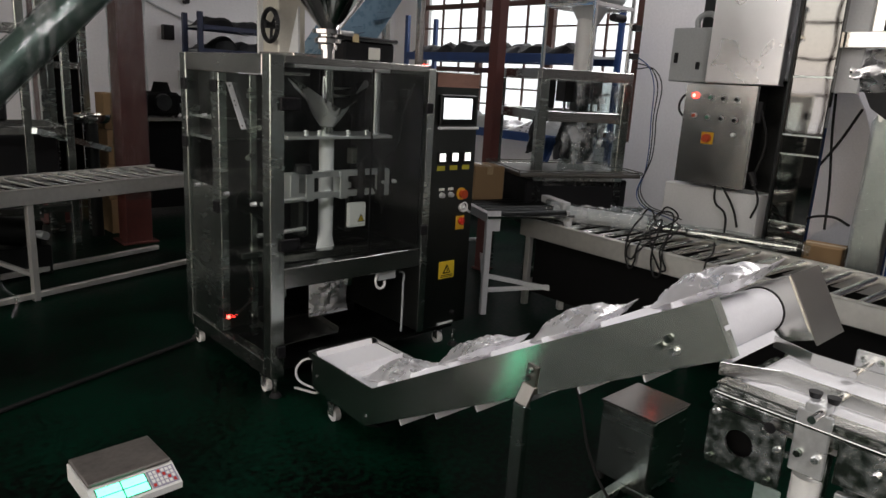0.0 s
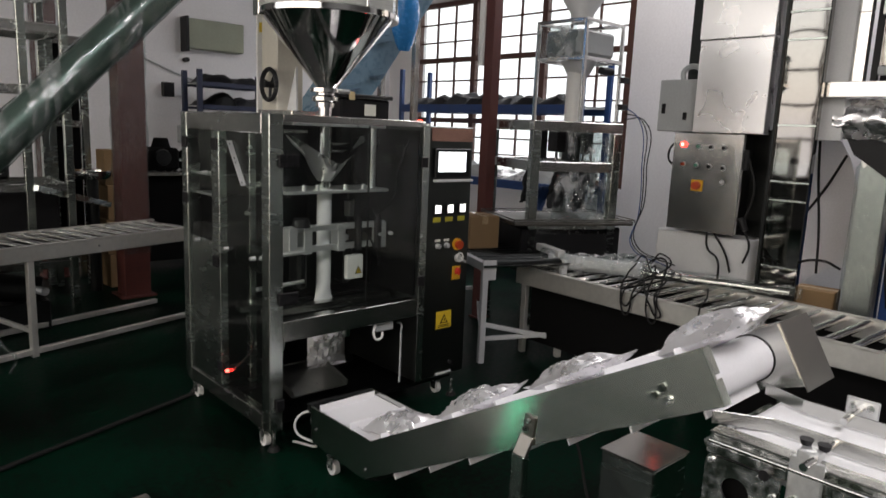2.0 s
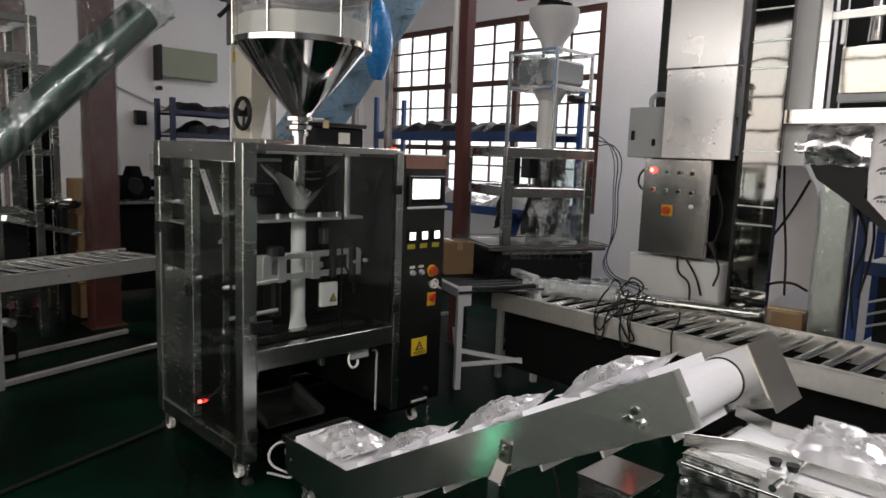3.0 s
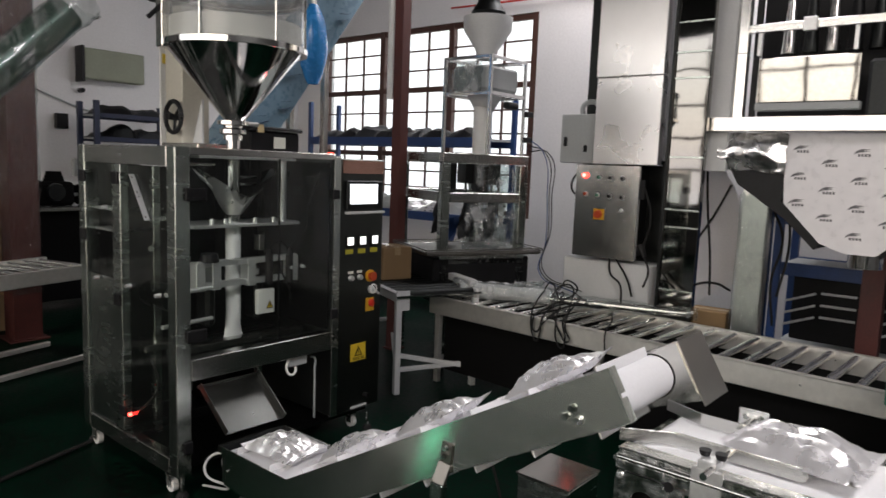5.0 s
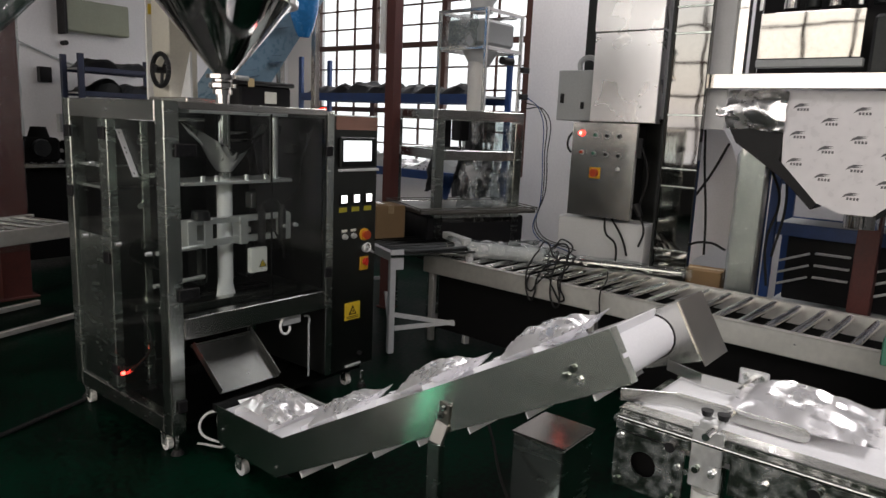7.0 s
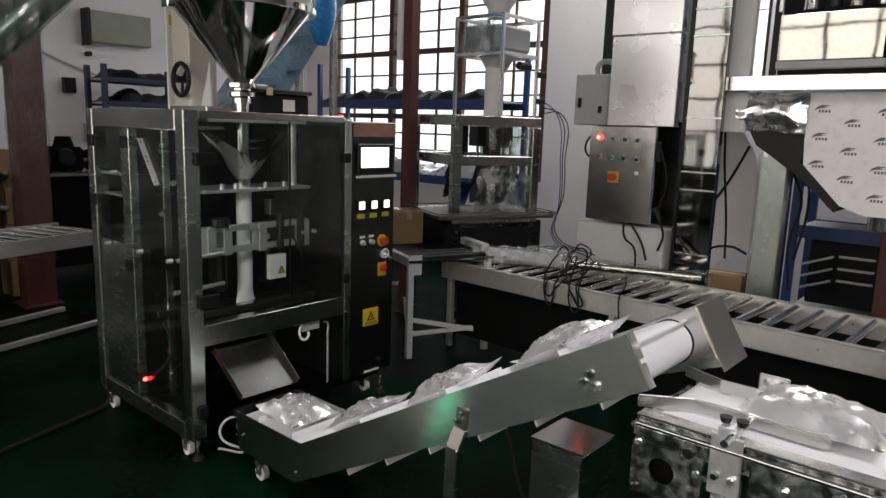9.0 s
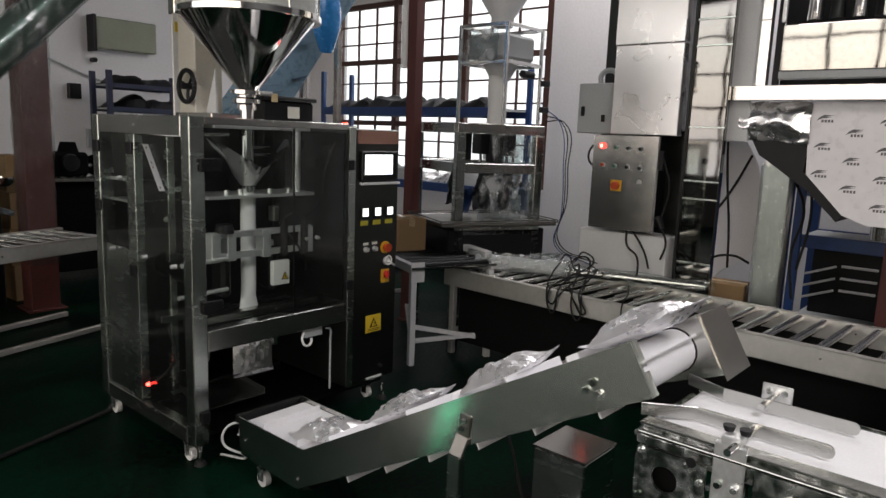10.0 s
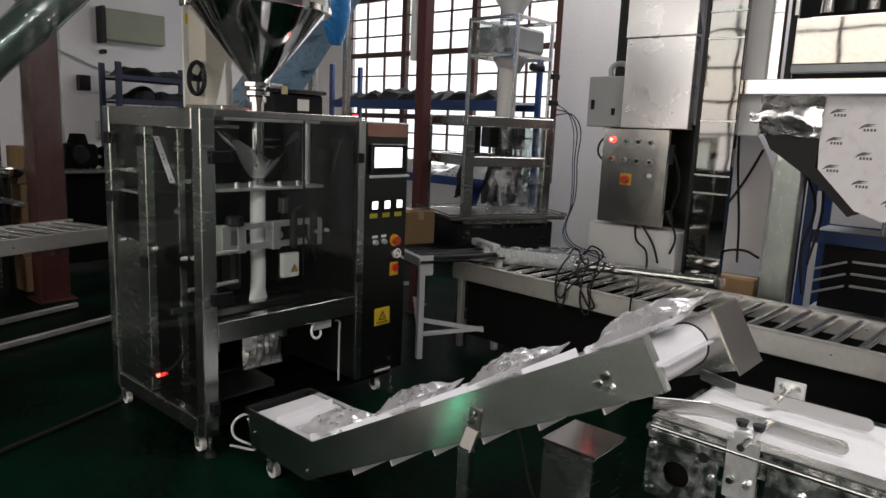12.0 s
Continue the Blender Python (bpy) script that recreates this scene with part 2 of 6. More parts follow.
def part(name, bm, material, parent=None, label="", local=False, smooth=False):
    """One mesh object under parent. Vertices are in the world, or in the thing's space with local."""
    me = bpy.data.meshes.new(name)
    if parent is not None and not local:
        bmesh.ops.transform(bm, matrix=FRAMES[parent.name].inverted(), verts=bm.verts)
    bmesh.ops.recalc_face_normals(bm, faces=bm.faces)
    bm.to_mesh(me)
    bm.free()
    me.materials.append(material)
    if smooth:
        for p in me.polygons:
            p.use_smooth = True
        me.set_sharp_from_angle(angle=radians(40))
    ob = new(name, me)
    if parent is not None:
        ob.parent = parent
        FRAMES[ob.name] = FRAMES[parent.name]
    if label:
        tagged(ob, label)
    return ob


def again(ob, offset, parent=None):
    """A like piece on the same mesh, shifted within its thing."""
    o = ob.copy()
    scene.collection.objects.link(o)
    o.parent = parent or ob.parent
    o.location = Vector(ob.location) + Vector(offset)
    FRAMES[o.name] = FRAMES.get(ob.name, Matrix())
    return o


def solid(name, bm, material, label, category, group="", kind="", smooth=False):
    return tagged(part(name, bm, material, None, "", smooth=smooth), label, category, group, kind)


def box(x0, x1, y0, y1, z0, z1, bev=0.004, bm=None):
    bm = bm or bmesh.new()
    r = bmesh.ops.create_cube(bm, size=1)
    vs = r["verts"]
    for v in vs:
        v.co = Vector((x0 + (v.co.x + 0.5) * (x1 - x0), y0 + (v.co.y + 0.5) * (y1 - y0), z0 + (v.co.z + 0.5) * (z1 - z0)))
    bev = min(bev, 0.3 * min(abs(x1 - x0), abs(y1 - y0), abs(z1 - z0)))
    if bev > 0.0004:
        bmesh.ops.bevel(bm, geom=list({e for v in vs for e in v.link_edges}), offset=bev, segments=1, affect="EDGES", profile=0.5)
    return bm


def bar(p, q, w, h, up=(0, 0, 1), bm=None, bev=0.002):
    """A square bar from p to q, w wide and h high."""
    p, q = Vector(p), Vector(q)
    d = (q - p)
    y = d.normalized()
    x = y.cross(Vector(up)).normalized()
    if x.length < 0.5:
        x = Vector((1, 0, 0))
    z = x.cross(y)
    b2 = box(-w / 2, w / 2, 0, d.length, -h / 2, h / 2, bev)
    m = Matrix((x, y, z)).transposed().to_4x4()
    m.translation = p
    bmesh.ops.transform(b2, matrix=m, verts=b2.verts)
    return merge(bm, b2)


def merge(bm, b2):
    if bm is None:
        return b2
    me = bpy.data.meshes.new("tmp")
    b2.to_mesh(me)
    b2.free()
    bm.from_mesh(me)
    bpy.data.meshes.remove(me)
    return bm


def rod(p, q, r, r2=None, seg=14, bm=None, caps=True):
    p, q = Vector(p), Vector(q)
    d = q - p
    b2 = bmesh.new()
    bmesh.ops.create_cone(b2, cap_ends=caps, segments=seg, radius1=r, radius2=r if r2 is None else r2, depth=d.length)
    m = d.to_track_quat("Z", "Y").to_matrix().to_4x4()
    m.translation = (p + q) / 2
    bmesh.ops.transform(b2, matrix=m, verts=b2.verts)
    return merge(bm, b2)


def lathe(profile, cx, cy, seg=36, bm=None):
    """A turned shape: rows of radius, height about an upright axis."""
    b2 = bmesh.new()
    rings = []
    for r, z in profile:
        rings.append([b2.verts.new((cx + r * math.cos(2 * math.pi * i / seg), cy + r * math.sin(2 * math.pi * i / seg), z)) for i in range(seg)])
    for a, b in zip(rings, rings[1:]):
        for i in range(seg):
            j = (i + 1) % seg
            b2.faces.new((a[i], a[j], b[j], b[i]))
    return merge(bm, b2)


def slab(points, thick, axis, at_, bm=None):
    """A flat plate cut to an outline (pairs in the other two axes), at_ to at_ + thick along axis."""
    b2 = bmesh.new()
    def put(u, v, w):
        return {"x": (w, u, v), "y": (u, w, v), "z": (u, v, w)}[axis]
    a = [b2.verts.new(put(u, v, at_)) for u, v in points]
    b = [b2.verts.new(put(u, v, at_ + thick)) for u, v in points]
    b2.faces.new(a)
    b2.faces.new(b[::-1])
    for i in range(len(a)):
        j = (i + 1) % len(a)
        b2.faces.new((a[i], b[i], b[j], a[j]))
    return merge(bm, b2)


def cable(name, pts, r, material, label, parent=None, category="cable"):
    cu = bpy.data.curves.new(name, "CURVE")
    cu.dimensions, cu.bevel_depth, cu.bevel_resolution, cu.resolution_u = "3D", r, 2, 8
    sp = cu.splines.new("BEZIER")
    sp.bezier_points.add(len(pts) - 1)
    for b, p in zip(sp.bezier_points, pts):
        b.co = Vector(p)
        b.handle_left_type = b.handle_right_type = "AUTO"
    cu.materials.append(material)
    tmp = new(name + "_line", cu)
    me = bpy.data.meshes.new_from_object(tmp.evaluated_get(bpy.context.evaluated_depsgraph_get()))
    bpy.data.objects.remove(tmp)
    bm = bmesh.new()
    bm.from_mesh(me)
    bpy.data.meshes.remove(me)
    if parent is not None:
        return part(name, bm, material, parent, label, smooth=True)
    return solid(name, bm, material, label, category, smooth=True)


def square_frame(x0, x1, y0, y1, z0, z1, w, bm=None):
    """The twelve edges of an open box frame in one welded mesh."""
    bm = bm or bmesh.new()
    for x in (x0, x1 - w):
        for y in (y0, y1 - w):
            box(x, x + w, y, y + w, z0, z1, 0.003, bm)
    for z in (z0, z1 - w):
        for y in (y0, y1 - w):
            box(x0 + w, x1 - w, y, y + w, z, z + w, 0.003, bm)
        for x in (x0, x1 - w):
            box(x, x + w, y0 + w, y1 - w, z, z + w, 0.003, bm)
    return bm


def crumpled(p, ux, uz, nrm, amp, seed, thick=0.003, nu=18, nv=18, freq=3.0, sag=0.0):
    """A creased sheet from corner p along ux and uz, pushed in and out along nrm, with ragged edges."""
    p, ux, uz, nrm = Vector(p), Vector(ux), Vector(uz), Vector(nrm)
    off = Vector((seed * 2.3, seed * 5.1, seed))
    b2, layers = bmesh.new(), []
    for back in (0, 1):
        g = []
        for j in range(nv + 1):
            g.append([])
            for i in range(nu + 1):
                u, v = i / nu, j / nv
                q = Vector((u * freq, v * freq, 0)) + off
                ridge = max(0.0, 1 - abs(noise.noise(q * 1.6)) * 3.0) ** 2
                h = amp * (noise.noise(q * 0.7) + 0.6 * ridge) + sag * math.sin(math.pi * v)
                e = 0.04 * noise.noise(q * 2.1 + Vector((7, 1, 3)))
                g[-1].append(b2.verts.new(p + ux * (u + e * (0.3 + v)) + uz * (v + 1.6 * e) + nrm * (h - back * thick)))
        layers.append(g)
        for j in range(nv):
            for i in range(nu):
                b2.faces.new((g[j][i], g[j][i + 1], g[j + 1][i + 1], g[j + 1][i]))
    a, b = layers
    for j in range(nv):
        for i in (0, nu):
            b2.faces.new((a[j][i], a[j + 1][i], b[j + 1][i], b[j][i]))
    for i in range(nu):
        for j in (0, nv):
            b2.faces.new((a[j][i], a[j][i + 1], b[j][i + 1], b[j][i]))
    return b2


def castor(parent, x, y, wheel_mat=WHITEPL, r=0.035):
    bm = box(x - 0.025, x + 0.025, y - 0.025, y + 0.025, 0.085, 0.092, 0.001)
    box(x - 0.022, x - 0.018, y - 0.02, y + 0.02, 0.03, 0.088, 0.001, bm)
    box(x + 0.018, x + 0.022, y - 0.02, y + 0.02, 0.03, 0.088, 0.001, bm)
    f = part("castor", bm, ZINC, parent, "zinc castor fork")
    part("wheel", rod((x - 0.014, y, r), (x + 0.014, y, r), r, seg=20), wheel_mat, f, smooth=True)
    return f


def foot(parent, x, y, top=0.1):
    bm = rod((x, y, 0.02), (x, y, top), 0.009, seg=10)
    f = part("levelling_foot", bm, ZINC, parent)
    part("foot_pad", rod((x, y, 0), (x, y, 0.022), 0.032, 0.02, 16), RUBBER, f)


def bolt(parent, p, n, r=0.007, h=0.006, material=None):
    p, n = Vector(p), Vector(n)
    return part("bolt", rod(p, p + n * h, r, r * 0.85, 6), material or ZINC, parent)


# ---------------------------------------------------------------- the hall
def structure(name, bm, material, label):
    return solid(name, bm, material, label, "building", kind="structure")


structure("floor", box(-6.2, 5.7, -7.2, 6.4, -0.12, 0.0, 0), FLOOR, "worn dark green coated concrete factory floor")
_w = box(-6.2, -2.7, -7.2, 6.4, 5.0, 5.15, 0)
box(-0.1, 3.6, -7.2, 6.4, 5.0, 5.15, 0, _w)
box(3.6, 5.0, -7.2, -1.5, 5.0, 5.15, 0, _w)
box(3.6, 5.0, 1.1, 6.4, 5.0, 5.15, 0, _w)
box(5.0, 5.7, -7.2, 6.4, 5.0, 5.15, 0, _w)
box(-2.7, -0.1, -7.2, -5.4, 5.0, 5.15, 0, _w)
box(-2.7, -0.1, -3.8, 6.4, 5.0, 5.15, 0, _w)
structure("ceiling", _w, CEIL, "plain grey factory ceiling with two unseen roof openings, one added")
structure("wall_north", box(-1.6, 5.7, 6.2, 6.4, 0, 5, 0), WALL, "whitewashed plaster back wall")
# unseen stretch, dark so that the conveyor side panel reflects little
structure("wall_north_west", box(-6.2, -1.6, 6.2, 6.4, 0, 5, 0), WALLDARK, "unseen back wall kept dark to dim reflections")
_w = box(5.5, 5.7, -7.0, 1.7, 0, 5, 0)
box(5.5, 5.7, 5.55, 6.2, 0, 5, 0, _w)
box(5.5, 5.7, 1.7, 5.55, 0, 1.0, 0, _w)
box(5.5, 5.7, 1.7, 5.55, 3.45, 5, 0, _w)
structure("wall_east", _w, WALL, "whitewashed plaster wall with a tall window")
_w = box(-6.2, 5.7, -7.2, -7.0, 0, 5, 0)
structure("wall_south", _w, WALLDARK, "unseen dark plaster end wall")
_w = box(-6.2, -6.0, -7.0, -6.0, 0, 5, 0)
box(-6.2, -6.0, 5.2, 6.2, 0, 5, 0, _w)
box(-6.2, -6.0, -6.0, 5.2, 0, 1.0, 0, _w)
box(-6.2, -6.0, -6.0, 5.2, 4.3, 5, 0, _w)
structure("wall_west", _w, WALLDARK, "unseen dark plaster wall with a window opening")
structure("ground", box(-60, 60, -60, 60, -0.3, -0.14, 0), WALLDARK, "pale concrete yard outside the hall")

win = tagged(new("window_1"), "tall brown-painted factory window with bright panes", "window", kind="structure")
FRAMES[win.name] = Matrix()
for _y in (1.74, 3.03, 4.30, 5.51):
    part("mullion", box(5.5, 5.58, _y - 0.045, _y + 0.045, 1.0, 3.45, 0.004), SASH, win)
for _z in (1.04, 1.75, 2.62, 3.41):
    part("transom", box(5.51, 5.57, 1.78, 5.47, _z - 0.035, _z + 0.035, 0.004), SASH, win)
_bars = bmesh.new()
for _y in (2.2, 2.62, 3.45, 3.88, 4.72, 5.1):
    box(5.53, 5.555, _y - 0.014, _y + 0.014, 1.0, 3.45, 0, _bars)
for _z in (1.3, 1.52, 2.03, 2.32, 2.88, 3.14):
    box(5.53, 5.555, 1.78, 5.47, _z - 0.011, _z + 0.011, 0, _bars)
part("glazing_bars", _bars, SASH, win)
for _y0, _y1 in ((1.78, 2.98), (3.08, 4.25), (4.35, 5.47)):
    for _z0, _z1 in ((1.07, 1.72), (1.78, 2.59), (2.65, 3.38)):
        _p = part("pane", box(5.54, 5.546, _y0, _y1, _z0, _z1, 0), PANE, win)
        _p.visible_shadow = False
win2 = tagged(new("window_2"), "long barred factory window along the side wall", "window", kind="structure")
FRAMES[win2.name] = Matrix()
for _y in (-5.97, -5.2, -4.4, -3.6, -2.8, -2.0, -1.2, -0.4, 0.4, 1.2, 2.0, 2.8, 3.6, 4.4, 5.17):
    part("mullion", box(-5.93, -5.89, _y - 0.03, _y + 0.03, 1.0, 4.3, 0.002), SASH, win2)
for _z in (1.03, 1.68, 2.33, 2.98, 3.63, 4.27):
    part("transom", box(-5.925, -5.895, -5.94, 5.14, _z - 0.025, _z + 0.025, 0.002), SASH, win2)
SKYCARD = mat("bright_overcast", (0.8, 0.8, 0.8), 0.9, emit=(1.0, 0.98, 0.98, 1.15))
solid("backdrop", box(7.4, 7.45, -1.5, 9, -0.1, 6.5, 0), SKYCARD, "overexposed overcast daylight outside the window", "sky", kind="structure")

# ---------------------------------------------------------------- packing machine
mach = thing("packing_machine", "brushed steel vertical pouch packing machine with smoked acrylic doors", "packing machine")
for _x, _y in ((0.0, 0.0), (0.0, 0.935), (1.235, 0.935)):
    part("corner_post", box(_x, _x + 0.075, _y, _y + 0.075, 0.1, 1.65, 0.004), STEEL, mach)
part("side_mid_post", box(0.0, 0.045, 0.53, 0.62, 0.19, 1.555, 0.003), STEEL, mach)
part("side_top_rail", box(0.0, 0.06, 0.077, 0.933, 1.557, 1.65, 0.003), STEEL_H, mach)
part("side_bottom_rail", box(0.0, 0.06, 0.077, 0.933, 0.1, 0.18, 0.003), STEEL_H, mach)
part("front_top_rail", box(0.077, 0.926, 0.004, 0.05, 1.615, 1.648, 0.002), STEEL_H, mach)
part("front_cross_rail", box(0.077, 0.926, 0.0, 0.07, 0.555, 0.66, 0.004), STEEL_H, mach)
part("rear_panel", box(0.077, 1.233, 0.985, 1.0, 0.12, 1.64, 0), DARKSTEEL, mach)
part("base_plate", box(0.02, 1.28, 0.08, 1.0, 0.1, 0.115, 0), DARKSTEEL, mach)
part("top_plate", box(0.062, 1.24, 0.3, 1.0, 1.628, 1.642, 0), SATIN, mach)
part("side_lower_panel", box(0.012, 0.02, 0.622, 0.933, 0.182, 0.97, 0), STEEL, mach)
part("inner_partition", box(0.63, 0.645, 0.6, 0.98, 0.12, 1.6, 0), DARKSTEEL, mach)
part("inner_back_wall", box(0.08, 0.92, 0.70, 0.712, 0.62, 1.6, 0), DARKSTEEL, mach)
part("side_rear_pane", box(0.014, 0.02, 0.622, 0.933, 0.974, 1.555, 0), ACRYLIC, mach, "smoked acrylic pane").visible_shadow = False
part("side_door_pane", box(0.004, 0.010, 0.080, 0.528, 0.184, 1.555, 0), ACRYLIC, mach, "smoked acrylic door").visible_shadow = False
part("front_door_pane", box(0.08, 0.565, 0.002, 0.008, 0.664, 1.612, 0), ACRYLIC, mach, "smoked acrylic door").visible_shadow = False
part("front_door_pane", box(0.571, 0.925, 0.002, 0.008, 0.664, 1.612, 0), ACRYLIC, mach, "smoked acrylic door").visible_shadow = False
part("door_edge_strip", box(0.566, 0.570, -0.002, 0.010, 0.664, 1.612, 0), DARKSTEEL, mach)
# control column
cabn = part("control_cabinet", box(0.930, 1.31, 0.0, 0.93, 0.16, 1.626, 0.006), mat("dark_brushed_steel", (0.08, 0.087, 0.083), 0.36, 1.0, 0.12, 4, 0.05, 60, (14, 14, 1), 0.1), mach, "dark brushed steel control column")
part("cabinet_edge", box(0.926, 0.972, -0.006, -0.001, 0.16, 1.63, 0.001), STEEL, cabn)
# reddish reflection on the column's steel, put into the strip's colour
part("top_strip", box(0.985, 1.30, -0.004, -0.001, 1.545, 1.618, 0), mat("reddish_reflection_steel", (0.34, 0.20, 0.16), 0.22, 1.0, 0.05, 3, 0.0), cabn, "steel strip coloured with a reddish reflection")
part("screen_bezel", box(1.005, 1.275, -0.022, -0.001, 1.340, 1.506, 0.006), DARKSTEEL, cabn)
part("touch_screen", box(1.025, 1.235, -0.0255, -0.0225, 1.375, 1.487, 0.0), SCREEN, cabn, "white lit touch screen")
part("screen_ledge", box(1.005, 1.295, -0.030, -0.001, 1.318, 1.332, 0.002), LIGHTGREY, cabn)
for _x in (1.045, 1.14, 1.236):
    part("temperature_controller", box(_x - 0.03, _x + 0.03, -0.012, -0.001, 1.128, 1.192, 0.003), BLACK, cabn)
    part("digit_display", box(_x - 0.021, _x + 0.021, -0.0145, -0.0125, 1.142, 1.186, 0), LED_WHITE, cabn)
    part("yellow_label", box(_x - 0.028, _x + 0.028, -0.004, -0.001, 1.090, 1.116, 0), mat("olive_label", (0.38, 0.34, 0.03), 0.5), cabn)
for _x in (1.06, 1.128):
    part("push_button", rod((_x, -0.001, 0.95), (_x, -0.022, 0.95), 0.017, 0.013, 16), ALU, cabn, smooth=True)
    part("button_plate", box(_x - 0.02, _x + 0.02, -0.003, -0.001, 0.975, 0.99, 0), PAPER, cabn)
part("stop_collar", rod((1.212, -0.001, 0.95), (1.212, -0.008, 0.95), 0.036, seg=24), YELLOWPL, cabn)
part("stop_button", rod((1.212, -0.008, 0.95), (1.212, -0.035, 0.95), 0.022, 0.026, 20), ORANGE, cabn, smooth=True)
part("key_lock", rod((1.222, -0.001, 0.868), (1.222, -0.014, 0.868), 0.024, seg=20), ALU, cabn, smooth=True)
part("key", bar((1.222, -0.022, 0.872), (1.275, -0.022, 0.838), 0.008, 0.014), ALU, cabn)
_kb = bmesh.new()
for _i in range(18):
    _a, _b = 2 * math.pi * _i / 18, 2 * math.pi * (_i + 1) / 18
    rod((1.215 + 0.026 * math.cos(_a), -0.03, 0.876 + 0.026 * math.sin(_a)), (1.215 + 0.026 * math.cos(_b), -0.03, 0.876 + 0.026 * math.sin(_b)), 0.0045, seg=6, bm=_kb)
part("key_ring", _kb, WHITEPL, cabn, "bright key ring", smooth=True)
part("switch_plate", box(1.183, 1.248, -0.006, -0.001, 0.74, 0.82, 0.003), YELLOWPL, cabn)
part("rotary_switch", rod((1.218, -0.010, 0.79), (1.218, -0.024, 0.79), 0.022, 0.018, 18), RED, cabn, smooth=True)
part("switch_grip", box(1.212, 1.224, -0.030, -0.022, 0.768, 0.815, 0.003), RED, cabn)
part("warning_label", box(1.072, 1.19, -0.004, -0.001, 0.455, 0.557, 0), YELLOW, cabn, "yellow warning label with a black triangle")
part("triangle", slab([(1.10, 0.485), (1.162, 0.485), (1.131, 0.54)], 0.002, "y", -0.0065), BLACK, cabn)
part("triangle_field", slab([(1.113, 0.492), (1.149, 0.492), (1.131, 0.526)], 0.002, "y", -0.0087), YELLOW, cabn)
part("triangle_mark", box(1.128, 1.134, -0.0105, -0.0088, 0.497, 0.515, 0), BLACK, cabn)
for _z in (0.463, 0.472):
    part("print_line", box(1.085, 1.178, -0.006, -0.0042, _z, _z + 0.004, 0), BLACK, cabn)
part("air_knob", rod((1.19, -0.001, 0.235), (1.19, -0.03, 0.235), 0.014, 0.012, 14), BLACK, cabn)
part("cabinet_handle", box(1.08, 1.20, -0.012, -0.001, 0.17, 0.182, 0.002), LIGHTGREY, cabn)
part("red_lamp_cap", box(0.905, 0.925, 0.01, 0.03, 1.649, 1.656, 0), LED_RED, mach)


# hinges, catches
def hinge(x0, x1, y0, y1, z, h=0.05):
    hb = part("hinge", box(x0, x1, y0, y1, z - h / 2, z + h / 2, 0.004), BLACK, mach)
    return hb


for _z in (1.435, 0.775):
    hinge(0.045, 0.150, -0.016, -0.001, _z, 0.06)
    for _x in (0.058, 0.082, 0.112, 0.136):
        for _dz in (-0.017, 0.017):
            part("hinge_screw", rod((_x, -0.016, _z + _dz), (_x, -0.019, _z + _dz), 0.005, seg=8), DARKSTEEL, mach)
for _z in (1.43, 0.765):
    hinge(0.905, 0.955, -0.02, -0.007, _z, 0.055)
hinge(0.03, 0.075, -0.016, -0.001, 0.24, 0.06)
for _y, _z in ((0.94, 1.485), (0.56, 1.488), (0.945, 1.175), (0.56, 0.873)):
    hinge(-0.016, -0.001, _y - 0.03, _y + 0.03, _z, 0.06)
hinge(-0.016, -0.001, 0.49, 0.55, 0.30, 0.05)
for _y, _z in ((0.685, 1.333), (0.796, 0.955), (0.15, 0.955), (0.44, 0.96)):
    part("latch_knob", rod((0.004, _y, _z), (-0.022, _y, _z), 0.012, 0.009, 12), ALU, mach, smooth=True)
part("stay_bar", bar((-0.006, 0.395, 1.512), (-0.006, 0.243, 1.30), 0.004, 0.028, (1, 0, 0)), ALU, mach, "pale slotted door stay")
for _k in (0.08, 0.4, 0.5, 0.93):
    part("stay_screw", rod((-0.012, 0.395 - 0.152 * _k, 1.512 - 0.212 * _k), (-0.008, 0.395 - 0.152 * _k, 1.512 - 0.212 * _k), 0.006, seg=8), BLACK, mach)
part("indicator", rod((-0.001, 0.443, 0.30), (-0.016, 0.443, 0.30), 0.010, 0.008, 12), LED_TINY, mach, "glowing red indicator lamp")
for _x, _y in ((0.03, 0.10), (0.03, 0.905), (1.2, 0.9), (1.2, 0.12)):
    castor(mach, _x, _y)
for _x, _y in ((0.035, 0.02), (0.035, 0.975), (1.25, 0.03), (1.25, 0.96)):
    foot(mach, _x, _y)
for _z in (0.148,):
    part("front_base_rail", box(0.077, 0.926, 0.62, 0.67, 0.115, 0.165, 0.003), DARKSTEEL, mach)

# inside: forming set and jaws
TX, TY = 0.530, 0.36
part("forming_tube", rod((TX, TY, 1.26), (TX, TY, 1.74), 0.036, seg=24), MIRROR, mach, smooth=True)
part("film_tube", rod((TX, TY, 0.74), (TX, TY, 1.262), 0.041, seg=28), FILM, mach, "silver film drawn down over the tube", smooth=True)
_fl = bmesh.new()
_rows = []
for _i in range(9):
    _k = _i / 8
    _a, _b = 0.041 + 0.030 * _k ** 2, 0.041 * (1 - _k) + 0.004
    _rows.append([_fl.verts.new((TX + _a * math.cos(2 * math.pi * j / 24) * (1 + 0.04 * math.sin(5 * j + _i)), TY + _b * math.sin(2 * math.pi * j / 24), 0.742 - 0.135 * _k)) for j in range(24)])
for _a, _b in zip(_rows, _rows[1:]):
    for _j in range(24):
        _fl.faces.new((_a[_j], _a[(_j + 1) % 24], _b[(_j + 1) % 24], _b[_j]))
part("film_neck", _fl, FILM, mach, "creased silver film narrowing to the seal", smooth=True)
_col, _rows = bmesh.new(), []
